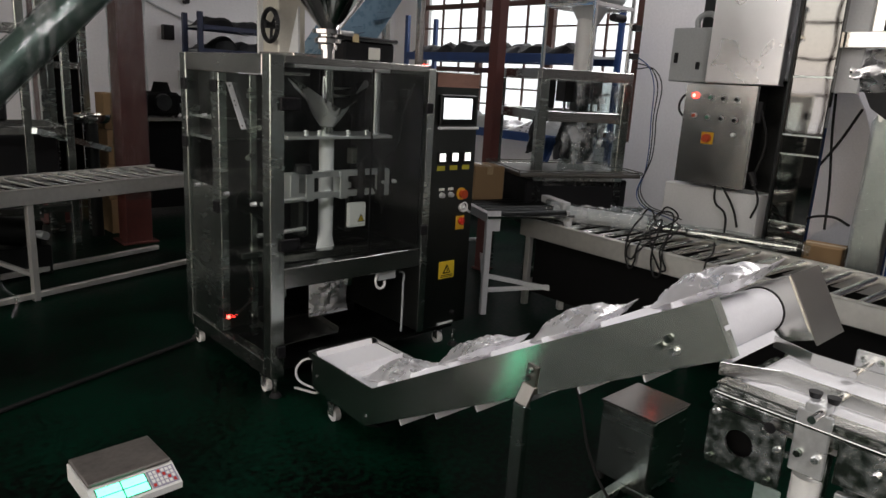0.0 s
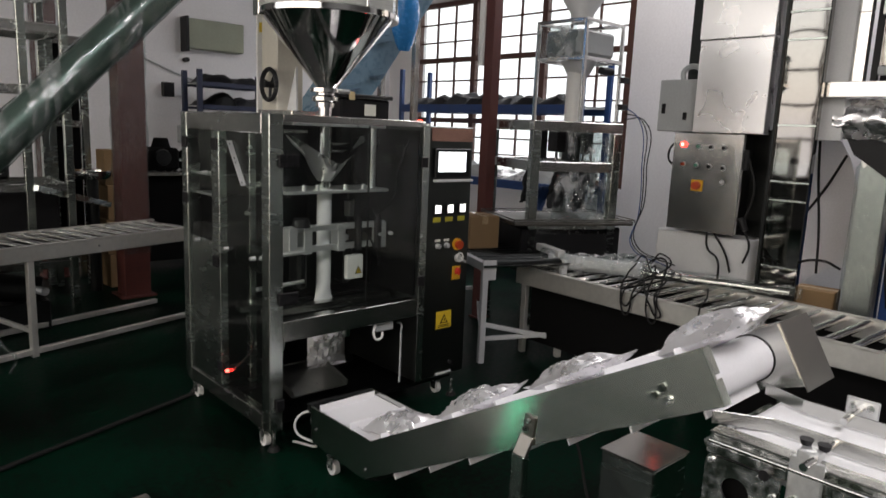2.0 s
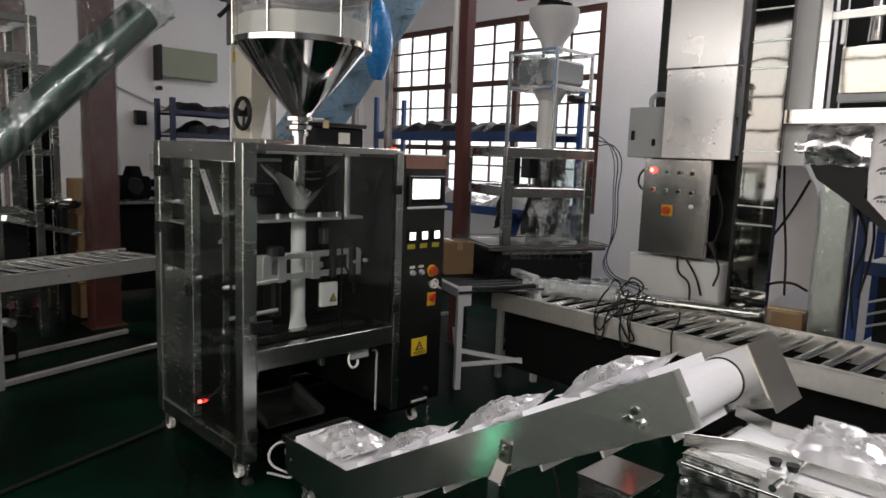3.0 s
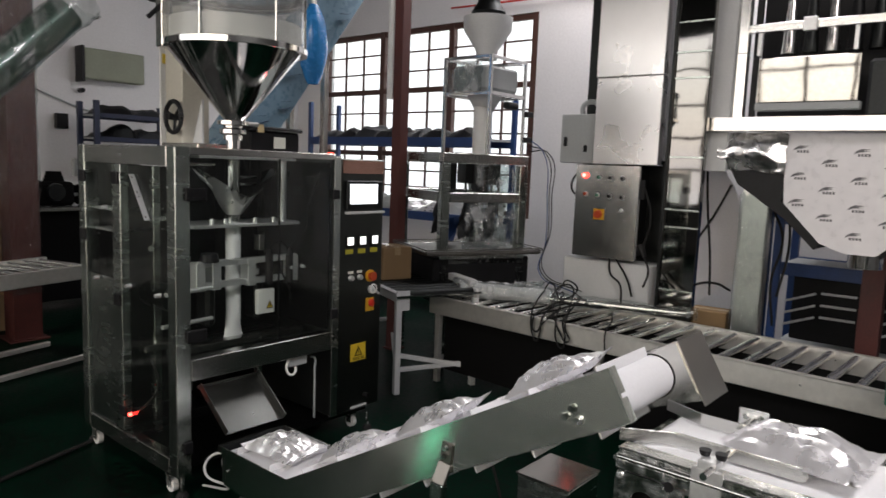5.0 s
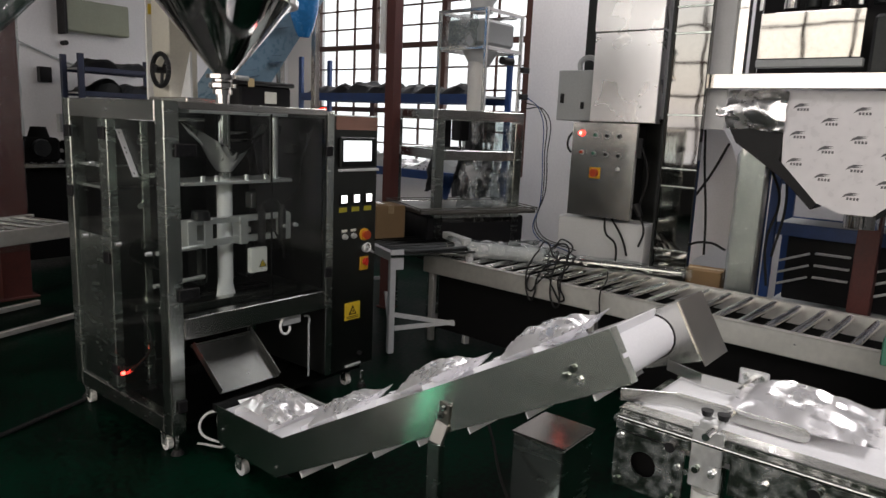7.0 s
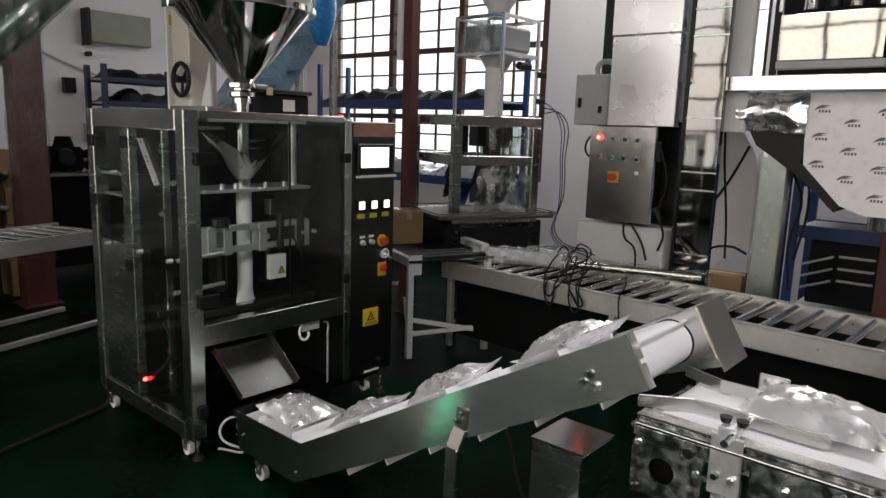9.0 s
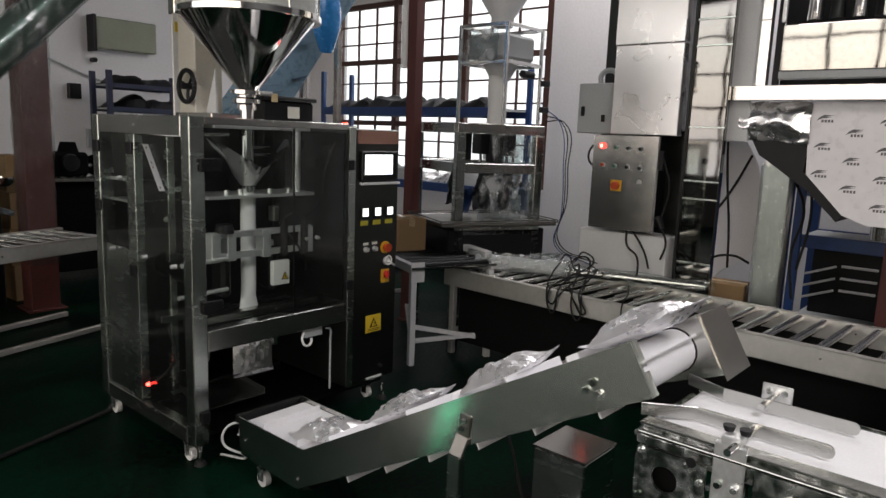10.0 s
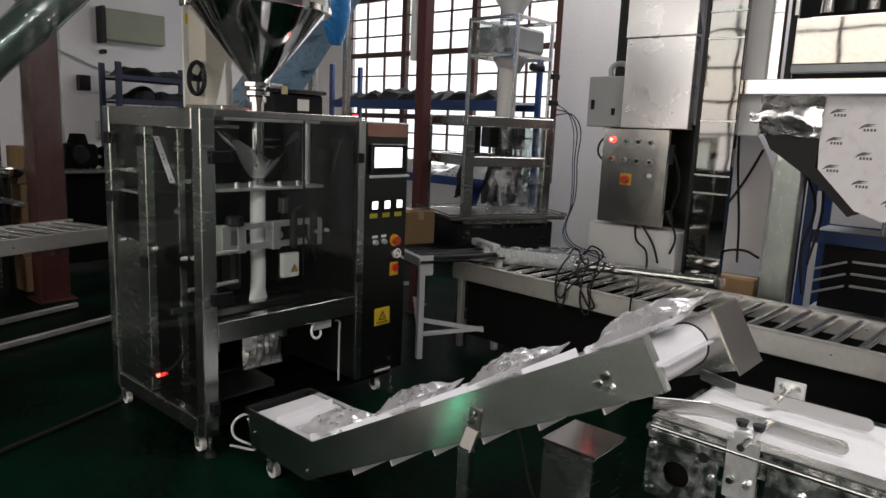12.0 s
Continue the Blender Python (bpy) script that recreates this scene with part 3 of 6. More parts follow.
for _i in range(9):
    _r = _i / 8
    _rows.append([])
    for _j in range(29):
        _a = radians(178 + 184 * _j / 28)
        _rim = 0.10 + 0.15 * abs(math.cos(_a)) ** 1.3
        _rows[-1].append(_col.verts.new((TX + (0.042 + 0.20 * _r) * math.cos(_a), TY + (0.042 + 0.11 * _r) * math.sin(_a), 1.305 + _rim * _r)))
for _a, _b in zip(_rows, _rows[1:]):
    for _j in range(28):
        _col.faces.new((_a[_j], _a[_j + 1], _b[_j + 1], _b[_j]))
part("forming_collar", _col, MIRROR, mach, "polished forming shoulder", smooth=True)
part("collar_table", box(0.24, 0.90, 0.26, 0.52, 1.245, 1.262, 0.002), ALU, mach, "pale machined table plate")
part("upper_table", box(0.30, 0.90, 0.30, 0.55, 1.600, 1.618, 0.002), ALU, mach)
for _x, _y in ((0.835, 0.34), (0.30, 0.5)):
    part("tie_rod", rod((_x, _y, 1.262), (_x, _y, 1.599), 0.023, seg=18), ALU, mach, smooth=True)
for _x in (0.36, 0.44, 0.62, 0.74):
    part("table_knob", rod((_x, 0.29, 1.262), (_x, 0.29, 1.29), 0.014, 0.011, 12), ALU, mach, smooth=True)
part("film_guide", box(0.17, 0.40, 0.32, 0.5, 1.56, 1.575, 0.002), SATIN, mach)
# black sheet added to darken the cabinet side behind the door
part("darkening_sheet", box(0.918, 0.926, 0.03, 0.69, 0.67, 1.60, 0), PIT, mach)
for _y, _z in ((0.12, 1.47), (0.24, 1.40), (0.38, 1.50)):
    part("terminal_block", box(0.885, 0.917, _y, _y + 0.07, _z, _z + 0.05, 0.004), DARKSTEEL, mach)
for _p in ([(0.91, 0.10, 1.55), (0.86, 0.12, 1.40), (0.89, 0.20, 1.22), (0.90, 0.34, 1.12)], [(0.72, 0.30, 1.06), (0.76, 0.24, 0.98), (0.84, 0.26, 0.86), (0.90, 0.34, 0.80)], [(0.66, 0.26, 1.10), (0.70, 0.20, 1.16), (0.78, 0.22, 1.12), (0.80, 0.24, 1.06)]):
    cable("air_hose", _p, 0.007, RUBBER, "thin bent air hose", mach)
for _x in (0.88, 0.80):
    part("hose_fitting", rod((_x, 0.215, 1.01), (_x, 0.19, 1.01), 0.012, 0.009, 10), ALU, mach, smooth=True)
# pulling belts
for _z in (1.065, 0.955):
    part("pull_arm", box(0.25, 0.86, 0.235, 0.262, _z - 0.016, _z + 0.016, 0.002), ALU, mach, "machined aluminium pull arm")
for _x in (0.26, 0.35, 0.56, 0.84):
    part("arm_block", box(_x - 0.025, _x + 0.025, 0.226, 0.300, 0.93, 1.075, 0.003), ALU, mach)
for _x in (0.365, 0.66):
    part("pull_belt", box(_x - 0.03, _x + 0.03, 0.30, 0.42, 0.72, 0.94, 0.02), DARKSTEEL, mach)
for _x in (0.665, 0.80):
    part("air_cylinder", rod((_x, 0.222, 0.93), (_x, 0.222, 1.10), 0.021, seg=16), BLACK, mach, smooth=True)
    part("cylinder_cap", rod((_x, 0.222, 1.10), (_x, 0.222, 1.125), 0.014, seg=12), RUBBER, mach)
part("motor_cover", rod((0.32, 0.25, 1.075), (0.32, 0.25, 1.12), 0.05, 0.04, 20), BLACK, mach, smooth=True)
wb = part("heater_box", box(0.580, 0.687, 0.200, 0.232, 0.772, 0.905, 0.004), WHITEPL, mach, "white heater box with a warning triangle")
part("triangle", slab([(0.63, 0.800), (0.677, 0.800), (0.6535, 0.845)], 0.002, "y", 0.1965), BLACK, wb)
part("triangle_field", slab([(0.638, 0.805), (0.669, 0.805), (0.6535, 0.836)], 0.002, "y", 0.1942), YELLOW, wb)
part("triangle_mark", box(0.6512, 0.6558, 0.1925, 0.1941, 0.811, 0.826, 0), BLACK, wb)
# made-up clutter standing in for dark shapes and reflections behind the door
random.seed(21)
for _i in range(14):
    _x, _z = random.uniform(0.60, 0.90), random.uniform(0.72, 1.55)
    part("bracket", box(_x, _x + random.uniform(0.015, 0.07), 0.60, 0.66, _z, _z + random.uniform(0.03, 0.16), 0.004), random.choice([DARKSTEEL, STEEL, BLACK, ALU]), mach)
for _x, _z in ((0.74, 1.30), (0.80, 1.40), (0.88, 1.33)):
    part("clutter_plate", slab([(_x - 0.03, _z + 0.2), (_x + 0.03, _z + 0.22), (_x + 0.05, _z - 0.1), (_x, _z - 0.02)], 0.004, "y", 0.56), DARKSTEEL, mach)
for _z, _x in ((1.50, 0.62), (1.46, 0.62)):
    part("guide_roller", rod((_x, 0.52, _z), (_x + 0.16, 0.52, _z), 0.010, seg=10), MIRROR, mach, smooth=True)
for _y, _z in ((0.2, 1.22), (0.3, 1.30), (0.42, 1.14)):
    part("film_roller", rod((0.10, _y, _z), (0.30, _y + 0.3, _z), 0.014, seg=10), STEEL, mach, smooth=True)
part("side_rod", rod((0.05, 0.18, 0.945), (0.34, 0.24, 0.945), 0.011, seg=10), ALU, mach, smooth=True)
part("side_rod", rod((0.05, 0.22, 0.78), (0.34, 0.26, 0.78), 0.011, seg=10), ALU, mach, smooth=True)
for _z, _y in ((0.645, 0.22), (0.61, 0.5)):
    part("jaw_bar", box(0.10, 0.90, _y, _y + 0.06, _z - 0.025, _z + 0.012, 0.003), STEEL_H, mach)
part("jaw_plate", box(0.25, 0.84, 0.29, 0.345, 0.60, 0.635, 0.003), ALU, mach)
part("jaw_plate", box(0.25, 0.84, 0.39, 0.44, 0.60, 0.635, 0.003), DARKSTEEL, mach)
part("brass_block", box(0.62, 0.70, 0.275, 0.289, 0.607, 0.628, 0.002), mat("brass", (0.5, 0.36, 0.12), 0.35, 1.0), mach)
for _z, _y0 in ((1.31, 0.75), (1.2, 0.75)):
    part("inner_shelf", box(0.05, 0.32, _y0 - 0.05, _y0 + 0.18, _z, _z + 0.012, 0), ALU, mach)
part("inner_post", box(0.18, 0.22, 0.55, 0.59, 0.12, 1.55, 0.003), STEEL, mach)
part("inner_motor", rod((0.24, 0.45, 0.86), (0.24, 0.7, 0.86), 0.07, seg=20), DARKSTEEL, mach, smooth=True)
cable("loose_wire", [(0.03, 0.30, 0.62), (0.05, 0.26, 0.50), (0.05, 0.38, 0.36), (0.03, 0.44, 0.31)], 0.006, RUBBER, "black loose wire", mach)
part("hook_bracket", box(0.66, 0.78, 0.03, 0.06, 0.50, 0.552, 0.002), GREY, mach)
cable("white_hook", [(0.66, 0.035, 0.54), (0.635, 0.02, 0.50), (0.655, 0.012, 0.465), (0.69, 0.015, 0.475), (0.695, 0.02, 0.50)], 0.007, WHITEPL, "white bent hose", mach)
cable("drip_pipe", [(0.83, 0.06, 0.52), (0.858, 0.06, 0.51), (0.86, 0.06, 0.45), (0.86, 0.06, 0.16)], 0.006, GREY, "thin grey pipe", mach)

# swinging discharge flap: a bent sheet tray, built about its hinge
_f = box(0.0, 0.33, -0.30, 0.0, -0.003, 0.003, 0.001)
box(-0.004, 0.0, -0.30, 0.0, -0.003, 0.035, 0.001, _f)
box(0.33, 0.334, -0.30, 0.0, -0.003, 0.035, 0.001, _f)
rod((-0.01, 0, 0), (0.34, 0, 0), 0.008, seg=10, bm=_f)
flap = part("discharge_flap", _f, mat("dull_flap_steel", (0.18, 0.185, 0.175), 0.34, 1.0, 0.12, 4, 0.05, 20), mach, "swinging sheet steel discharge flap", local=True)
part("flap_bracket", box(0.17, 0.20, 0.20, 0.24, 0.44, 0.56, 0.003), STEEL, mach)
part("flap_bracket", box(0.58, 0.61, 0.20, 0.24, 0.44, 0.56, 0.003), STEEL, mach)

# ---------------------------------------------------------------- filler on the machine
fil = thing("auger_filler", "polished steel cone hopper of an auger filler on the packing machine", "hopper", m=pose(TX, TY, 1.642))
CX, CY = 0.555, 0.37
part("cone", lathe([(0.042, 1.80), (0.05, 1.80), (0.345, 2.165), (0.335, 2.165), (0.042, 1.812)], CX - 0.01, CY, 48), MIRROR, fil, "mirror-polished cone", smooth=True)
part("rim", lathe([(0.338, 2.160), (0.368, 2.160), (0.368, 2.188), (0.352, 2.196), (0.338, 2.196)], CX, CY, 48), MIRROR, fil, smooth=True)
part("sight_cylinder", lathe([(0.346, 2.196), (0.350, 2.196), (0.350, 2.43), (0.346, 2.43)], CX, CY, 48), CLEARACR, fil, "clear acrylic sight ring", smooth=True)
part("powder", lathe([(0.0, 2.33), (0.20, 2.325), (0.338, 2.30), (0.338, 2.17), (0.0, 2.17)], CX, CY, 36), mat("pale_powder", (0.62, 0.61, 0.57), 0.9, 0, 0.08, 8, 0.3), fil, "pale powder fill", smooth=True)
part("lid", lathe([(0.0, 2.47), (0.36, 2.455), (0.372, 2.43), (0.34, 2.43)], CX, CY, 48), SATIN, fil, smooth=True)
for _i in range(6):
    _a = 0.5 + _i * math.pi / 3
    part("stay_rod", rod((CX + 0.356 * math.cos(_a), CY + 0.356 * math.sin(_a), 2.19), (CX + 0.356 * math.cos(_a), CY + 0.356 * math.sin(_a), 2.44), 0.008, seg=10), MIRROR, fil, smooth=True)
part("neck", lathe([(0.036, 1.70), (0.05, 1.70), (0.05, 1.725), (0.07, 1.735), (0.07, 1.755), (0.05, 1.765), (0.05, 1.775), (0.082, 1.78), (0.082, 1.80), (0.04, 1.805)], TX + 0.005, CY, 30), MIRROR, fil, "clamped outlet neck", smooth=True)
part("clamp_bolt", rod((TX + 0.06, CY - 0.05, 1.79), (TX + 0.12, CY - 0.06, 1.79), 0.012, seg=10), ALU, fil)
part("cap_flange", lathe([(0.04, 1.642), (0.09, 1.642), (0.09, 1.654), (0.04, 1.654)], TX, TY, 24), SATIN, fil)
part("column", box(0.45, 0.62, 0.74, 0.92, 1.642, 2.75, 0.006), BEIGE, fil, "beige lifting column")
part("column_label", box(0.468, 0.512, 0.980, 0.9845, 2.13, 2.185, 0), YELLOW, fil)
part("white_board", box(0.455, 0.53, 0.985, 1.0, 1.645, 2.75, 0.003), WHITEPL, fil, "white board with a yellow label")
part("column_foot", box(0.44, 0.66, 0.56, 0.95, 1.642, 1.68, 0.004), SATIN, fil)
part("column_web", slab([(0.60, 1.68), (0.70, 1.68), (0.60, 1.92)], 0.012, "x", 0.49), LIGHTGREY, fil)
part("support_arm", box(0.42, 0.56, 0.45, 0.73, 2.47, 2.56, 0.006), BEIGE, fil)
part("motor_box", box(0.20, 0.34, 0.45, 0.62, 2.38, 2.52, 0.006), DARKSTEEL, fil)
part("clamp_handle", bar((0.22, 0.5, 2.36), (0.14, 0.5, 2.28), 0.02, 0.02), BLACK, fil)
part("lever_block", box(0.20, 0.26, 0.48, 0.54, 2.15, 2.38, 0.003), SATIN, fil)
_hw = bmesh.new()
_seg = 28
for _i in range(_seg):
    _a, _b = 2 * math.pi * _i / _seg, 2 * math.pi * (_i + 1) / _seg
    rod((0.41, 0.76 + 0.085 * math.cos(_a), 1.82 + 0.085 * math.sin(_a)), (0.41, 0.76 + 0.085 * math.cos(_b), 1.82 + 0.085 * math.sin(_b)), 0.013, seg=8, bm=_hw)
for _i in range(3):
    _a = 0.4 + 2 * math.pi * _i / 3
    rod((0.42, 0.76, 1.82), (0.41, 0.76 + 0.085 * math.cos(_a), 1.82 + 0.085 * math.sin(_a)), 0.009, seg=8, bm=_hw)
rod((0.38, 0.76, 1.82), (0.47, 0.76, 1.82), 0.018, seg=12, bm=_hw)
part("handwheel", _hw, BLACK, fil, "black handwheel", smooth=True)

tub = thing("storage_tub", "black plastic storage tub with taped paper labels on the machine", "tub", m=pose(1.0, 0.55, 1.642))
part("body", box(0.70, 1.05, 0.46, 0.70, 1.643, 1.765, 0.012), BLACK, tub)
part("lid", box(0.685, 1.065, 0.445, 0.715, 1.766, 1.79, 0.008), BLACK, tub)
part("paper_tag", box(0.86, 0.94, 0.454, 0.458, 1.67, 1.735, 0), PAPER, tub, "paper label")
part("tape_tag", box(0.74, 0.78, 0.440, 0.4435, 1.755, 1.80, 0), mat("masking_tape", (0.6, 0.48, 0.26), 0.7), tub)

# ---------------------------------------------------------------- inclined take-away conveyor
INC = math.atan2(0.788, 1.40)
CA, SA = math.cos(INC), math.sin(INC)
BX0, BX1 = 0.10, 0.445
YB, ZB = -0.69, 0.285
Y0 = -0.22


def yz(d, n=0.0):
    """A point d along the incline and n above the belt: y, z."""
    return (YB - d * CA + n * SA, ZB + d * SA + n * CA)


conv = thing("inclined_conveyor", "stainless inclined conveyor with a white cleated belt", "conveyor", m=pose(0.3, -0.9, 0))
D_NEAR, D_FAR, PH = 1.61, 1.655, 0.155
_pl = [(Y0, ZB + 0.015), (YB, ZB + 0.015), yz(D_NEAR, 0.015), yz(D_NEAR, 0.015 - PH), (YB + 0.04, ZB + 0.015 - 0.19), (Y0 - 0.02, ZB - 0.16)]
near = part("near_side_panel", slab(_pl, 0.006, "x", BX0 - 0.006), PANEL, conv, "brushed steel side panel")
part("panel_end_flange", slab([yz(D_NEAR - 0.004, 0.015), yz(D_NEAR, 0.015), yz(D_NEAR, 0.015 - PH), yz(D_NEAR - 0.004, 0.015 - PH)], 0.034, "x", BX0 - 0.002), PANEL, conv)
_pf = [(Y0, ZB + 0.02), (YB, ZB + 0.02), yz(D_FAR, 0.006), yz(D_FAR, -0.155), (YB + 0.04, ZB - 0.17), (Y0 - 0.02, ZB - 0.16)]
part("far_side_panel", slab(_pf, 0.006, "x", BX1), STEEL_H, conv, "brushed steel side panel")
part("head_cover", slab([yz(D_FAR - 0.24, 0.008), yz(D_FAR + 0.002, 0.008), yz(D_FAR + 0.002, -0.157), yz(D_FAR - 0.16, -0.157)], 0.004, "x", BX1 + 0.007), SATIN, conv, "folded steel head cover")
part("head_cover_flange", slab([yz(D_FAR + 0.003, 0.010), yz(D_FAR + 0.007, 0.010), yz(D_FAR + 0.007, -0.195), yz(D_FAR + 0.003, -0.195)], 0.20, "x", BX1 + 0.007), COVER, conv, "broad brushed steel end plate of the drive")
part("drive_guard", slab([yz(D_FAR - 0.22, 0.006), yz(D_FAR + 0.002, 0.006), yz(D_FAR + 0.002, -0.18), yz(D_FAR - 0.22, -0.15)], 0.18, "x", BX1 + 0.018), STEEL_H, conv, "steel motor guard")
for _d, _n in ((D_FAR - 0.03, -0.012), (D_FAR - 0.012, -0.13), (D_FAR - 0.03, -0.14)):
    bolt(conv, (BX1 + 0.006, *yz(_d, _n)), (-1, 0, 0), 0.004, 0.003)
part("tail_panel", box(BX0, BX1, Y0, Y0 + 0.006, ZB - 0.15, ZB + 0.015, 0.001), DARKSTEEL, conv)
part("tail_lip", box(BX0 - 0.006, BX1 + 0.006, Y0 + 0.006, Y0 + 0.03, ZB - 0.02, ZB + 0.018, 0.003), DARKSTEEL, conv)
# belt: one closed band round the frame
def band(name, pts, x0, x1, material, parent, label):
    bm = bmesh.new()
    a = [bm.verts.new((x0, y, z)) for y, z in pts]
    b = [bm.verts.new((x1, y, z)) for y, z in pts]
    for i in range(len(pts)):
        j = (i + 1) % len(pts)
        bm.faces.new((a[i], a[j], b[j], b[i]))
    return part(name, bm, material, parent, label, smooth=True)


RH = 0.066
DH = 1.545
_loop = [(Y0 - 0.05, ZB), (YB, ZB), yz(DH, 0)]
for _i in range(1, 10):
    _a = math.pi * _i / 10
    _loop.append(yz(DH + RH * math.sin(_a), RH * (math.cos(_a) - 1)))
_loop += [yz(DH, -2 * RH), (YB + 0.03, ZB - 2 * RH), (Y0 - 0.05, ZB - 2 * RH)]
for _i in range(1, 8):
    _a = math.pi * _i / 8
    _loop.append((Y0 - 0.05 + RH * math.sin(_a), ZB - RH - RH * math.cos(_a)))
band("belt", _loop, BX0 + 0.004, BX1 - 0.003, BELT, conv, "smooth white conveyor belt")
part("roller_end", rod((BX0 + 0.006, *yz(DH, -RH)), (BX0 + 0.028, *yz(DH, -RH)), RH - 0.002, seg=32), BELT, conv, smooth=True)
part("head_roller", rod((BX0 + 0.03, *yz(DH, -RH)), (BX1 - 0.02, *yz(DH, -RH)), RH - 0.004, seg=24), DARKSTEEL, conv, smooth=True)
part("bearing_plate", rod((BX1 - 0.0005, *yz(DH, -RH)), (BX1 - 0.0025, *yz(DH, -RH)), RH + 0.004, seg=40), BLACK, conv)
for _d, _n in ((1.457, -0.057), (1.426, -0.073), (1.460, -0.093)):
    bolt(conv, (BX0 - 0.006, *yz(_d, _n)), (-1, 0, 0), 0.013, 0.012)
bolt(conv, (BX0 - 0.006, YB + 0.03, 0.16), (-1, 0, 0), 0.007)
bolt(conv, (BX0 - 0.006, Y0 - 0.05, 0.2), (-1, 0, 0), 0.007)
# tail apron under the receiving end
part("tail_apron", slab([(Y0 - 0.02, 0.16), (YB + 0.05, 0.10), (YB - 0.05, 0.135), (Y0 - 0.02, 0.20)], 0.38, "x", BX0 + 0.01), DARKSTEEL, conv)
for _x in (BX0 + 0.035, BX1 - 0.035):
    castor(conv, _x, Y0 - 0.14, LIGHTGREY)
    part("castor_arm", bar((_x, Y0 - 0.14, 0.09), (_x, Y0 - 0.20, 0.19), 0.03, 0.006), STEEL, conv)
_by, _bz = yz(0.905, -0.10)
for _x, _s in ((BX0 - 0.03, 1),):
    lg = part("leg", box(_x - 0.012, _x + 0.02, _by - 0.025, _by + 0.025, 0.0, _bz - 0.06, 0.003), STEEL, conv, "steel support leg")
    part("leg_knee", bar((_x, _by, _bz - 0.065), (_x + 0.022 * _s, _by - 0.012, _bz + 0.005), 0.05, 0.014, (1, 0, 0)), COVER, conv)
    part("leg_tab", bar((_x + 0.02 * _s, _by - 0.012, _bz), (_x + 0.02 * _s, _by - 0.02, _bz + 0.075), 0.045, 0.006, (1, 0, 0)), COVER, conv)
    bolt(conv, (_x + 0.012 * _s, _by - 0.012, _bz + 0.03), (-_s, 0, 0), 0.010, 0.012)
    bolt(conv, (_x + 0.012 * _s, _by - 0.02, _bz + 0.06), (-_s, 0, 0), 0.010, 0.012)
part("base_beam", box(BX0 - 0.02, 0.80, _by - 0.02, _by + 0.02, 0.0, 0.035, 0.003), STEEL, conv)
part("base_beam", box(0.74, 0.77, -1.72, _by - 0.02, 0.0, 0.03, 0.003), STEEL, conv)
cable("tail_wire", [(BX0 + 0.08, Y0 + 0.03, 0.24), (BX0 + 0.0, Y0 + 0.10, 0.22), (BX0 - 0.02, Y0 + 0.11, 0.14), (BX0 + 0.06, Y0 + 0.05, 0.07), (BX0 + 0.05, Y0 + 0.25, 0.01)], 0.006, LIGHTGREY, "pale grey sensor wire", conv)
FLIGHT = []
_fb = box(0, BX1 - BX0 - 0.03, -0.003, 0.003, 0.0, 0.030, 0.001)
for _i in range(18):
    if _i == 0:
        _o = part("cleat", _fb, BELT, conv, local=True)
    else:
        _o = again(FLIGHT[0], (0, 0, 0))
    FLIGHT.append(_o)

dbx = thing("drive_box", "brushed steel drive control box standing under the inclined conveyor", "box", m=pose(0.86, -1.52, 0))
part("body", box(0.74, 1.0, -1.64, -1.40, 0.03, 0.345, 0.006), STEEL, dbx)
part("lid", box(0.735, 1.005, -1.645, -1.395, 0.346, 0.356, 0.003), mat("worn_lid_steel", (0.34, 0.33, 0.31), 0.15, 1.0, 0.10, 4, 0.0, 12, (1, 1, 1), 0.04), dbx)
cable("power_cable", [(0.70, -1.22, 0.52), (0.67, -1.34, 0.34), (0.63, -1.44, 0.16), (0.60, -1.58, 0.03), (0.55, -1.75, 0.012)], 0.006, RUBBER, "black cable hanging from the inclined conveyor to the floor")
part("cable_gland", rod((1.0, -1.52, 0.2), (1.03, -1.52, 0.2), 0.016, seg=12), BLACK, dbx)
for _x in (0.76, 0.98):
    for _y in (-1.62, -1.42):
        part("foot", rod((_x, _y, 0), (_x, _y, 0.032), 0.014, seg=10), RUBBER, dbx)
# ---------------------------------------------------------------- feed conveyor with adjustable guides
FZ, FX0, FX1, FY0, FY1 = 0.90, 0.035, 0.44, -2.16, -5.9
feed = thing("feed_conveyor", "zinc-plated feed conveyor with a wide white belt", "conveyor", m=pose(0.3, -3.5, 0))
part("near_rail", box(FX0, FX0 + 0.012, FY1, FY0, FZ - 0.05, FZ + 0.006, 0.004), ZINC, feed, "polished edge rail")
part("near_rail_lip", box(FX0 - 0.012, FX0 + 0.04, FY1, FY0 - 0.002, FZ + 0.0065, FZ + 0.0125, 0.002), STEEL_H, feed)
part("near_rail_tube", rod((FX0 - 0.012, FY1, FZ - 0.012), (FX0 - 0.012, FY0 - 0.005, FZ - 0.012), 0.007, seg=12), STEEL_H, feed, smooth=True)
part("far_rail", box(FX1 - 0.012, FX1, FY1, FY0, FZ - 0.07, FZ + 0.006, 0.004), ZINC, feed)
_pts = []
for _i in range(9):
    _a = math.pi * _i / 8
    _pts.append((FY0 - 0.04 + 0.035 * math.sin(_a), FZ - 0.035 + 0.035 * math.cos(_a)))
for _i in range(9):
    _a = math.pi * _i / 8
    _pts.append((FY1 + 0.04 - 0.035 * math.sin(_a), FZ - 0.035 - 0.035 * math.cos(_a)))
band("belt", _pts, FX0 + 0.016, FX1 - 0.016, BELT2, feed, "smooth white feed belt")
part("slider_bed", box(FX0 + 0.014, FX1 - 0.014, FY1 + 0.08, FY0 - 0.08, FZ - 0.05, FZ - 0.006, 0), ZINC, feed)
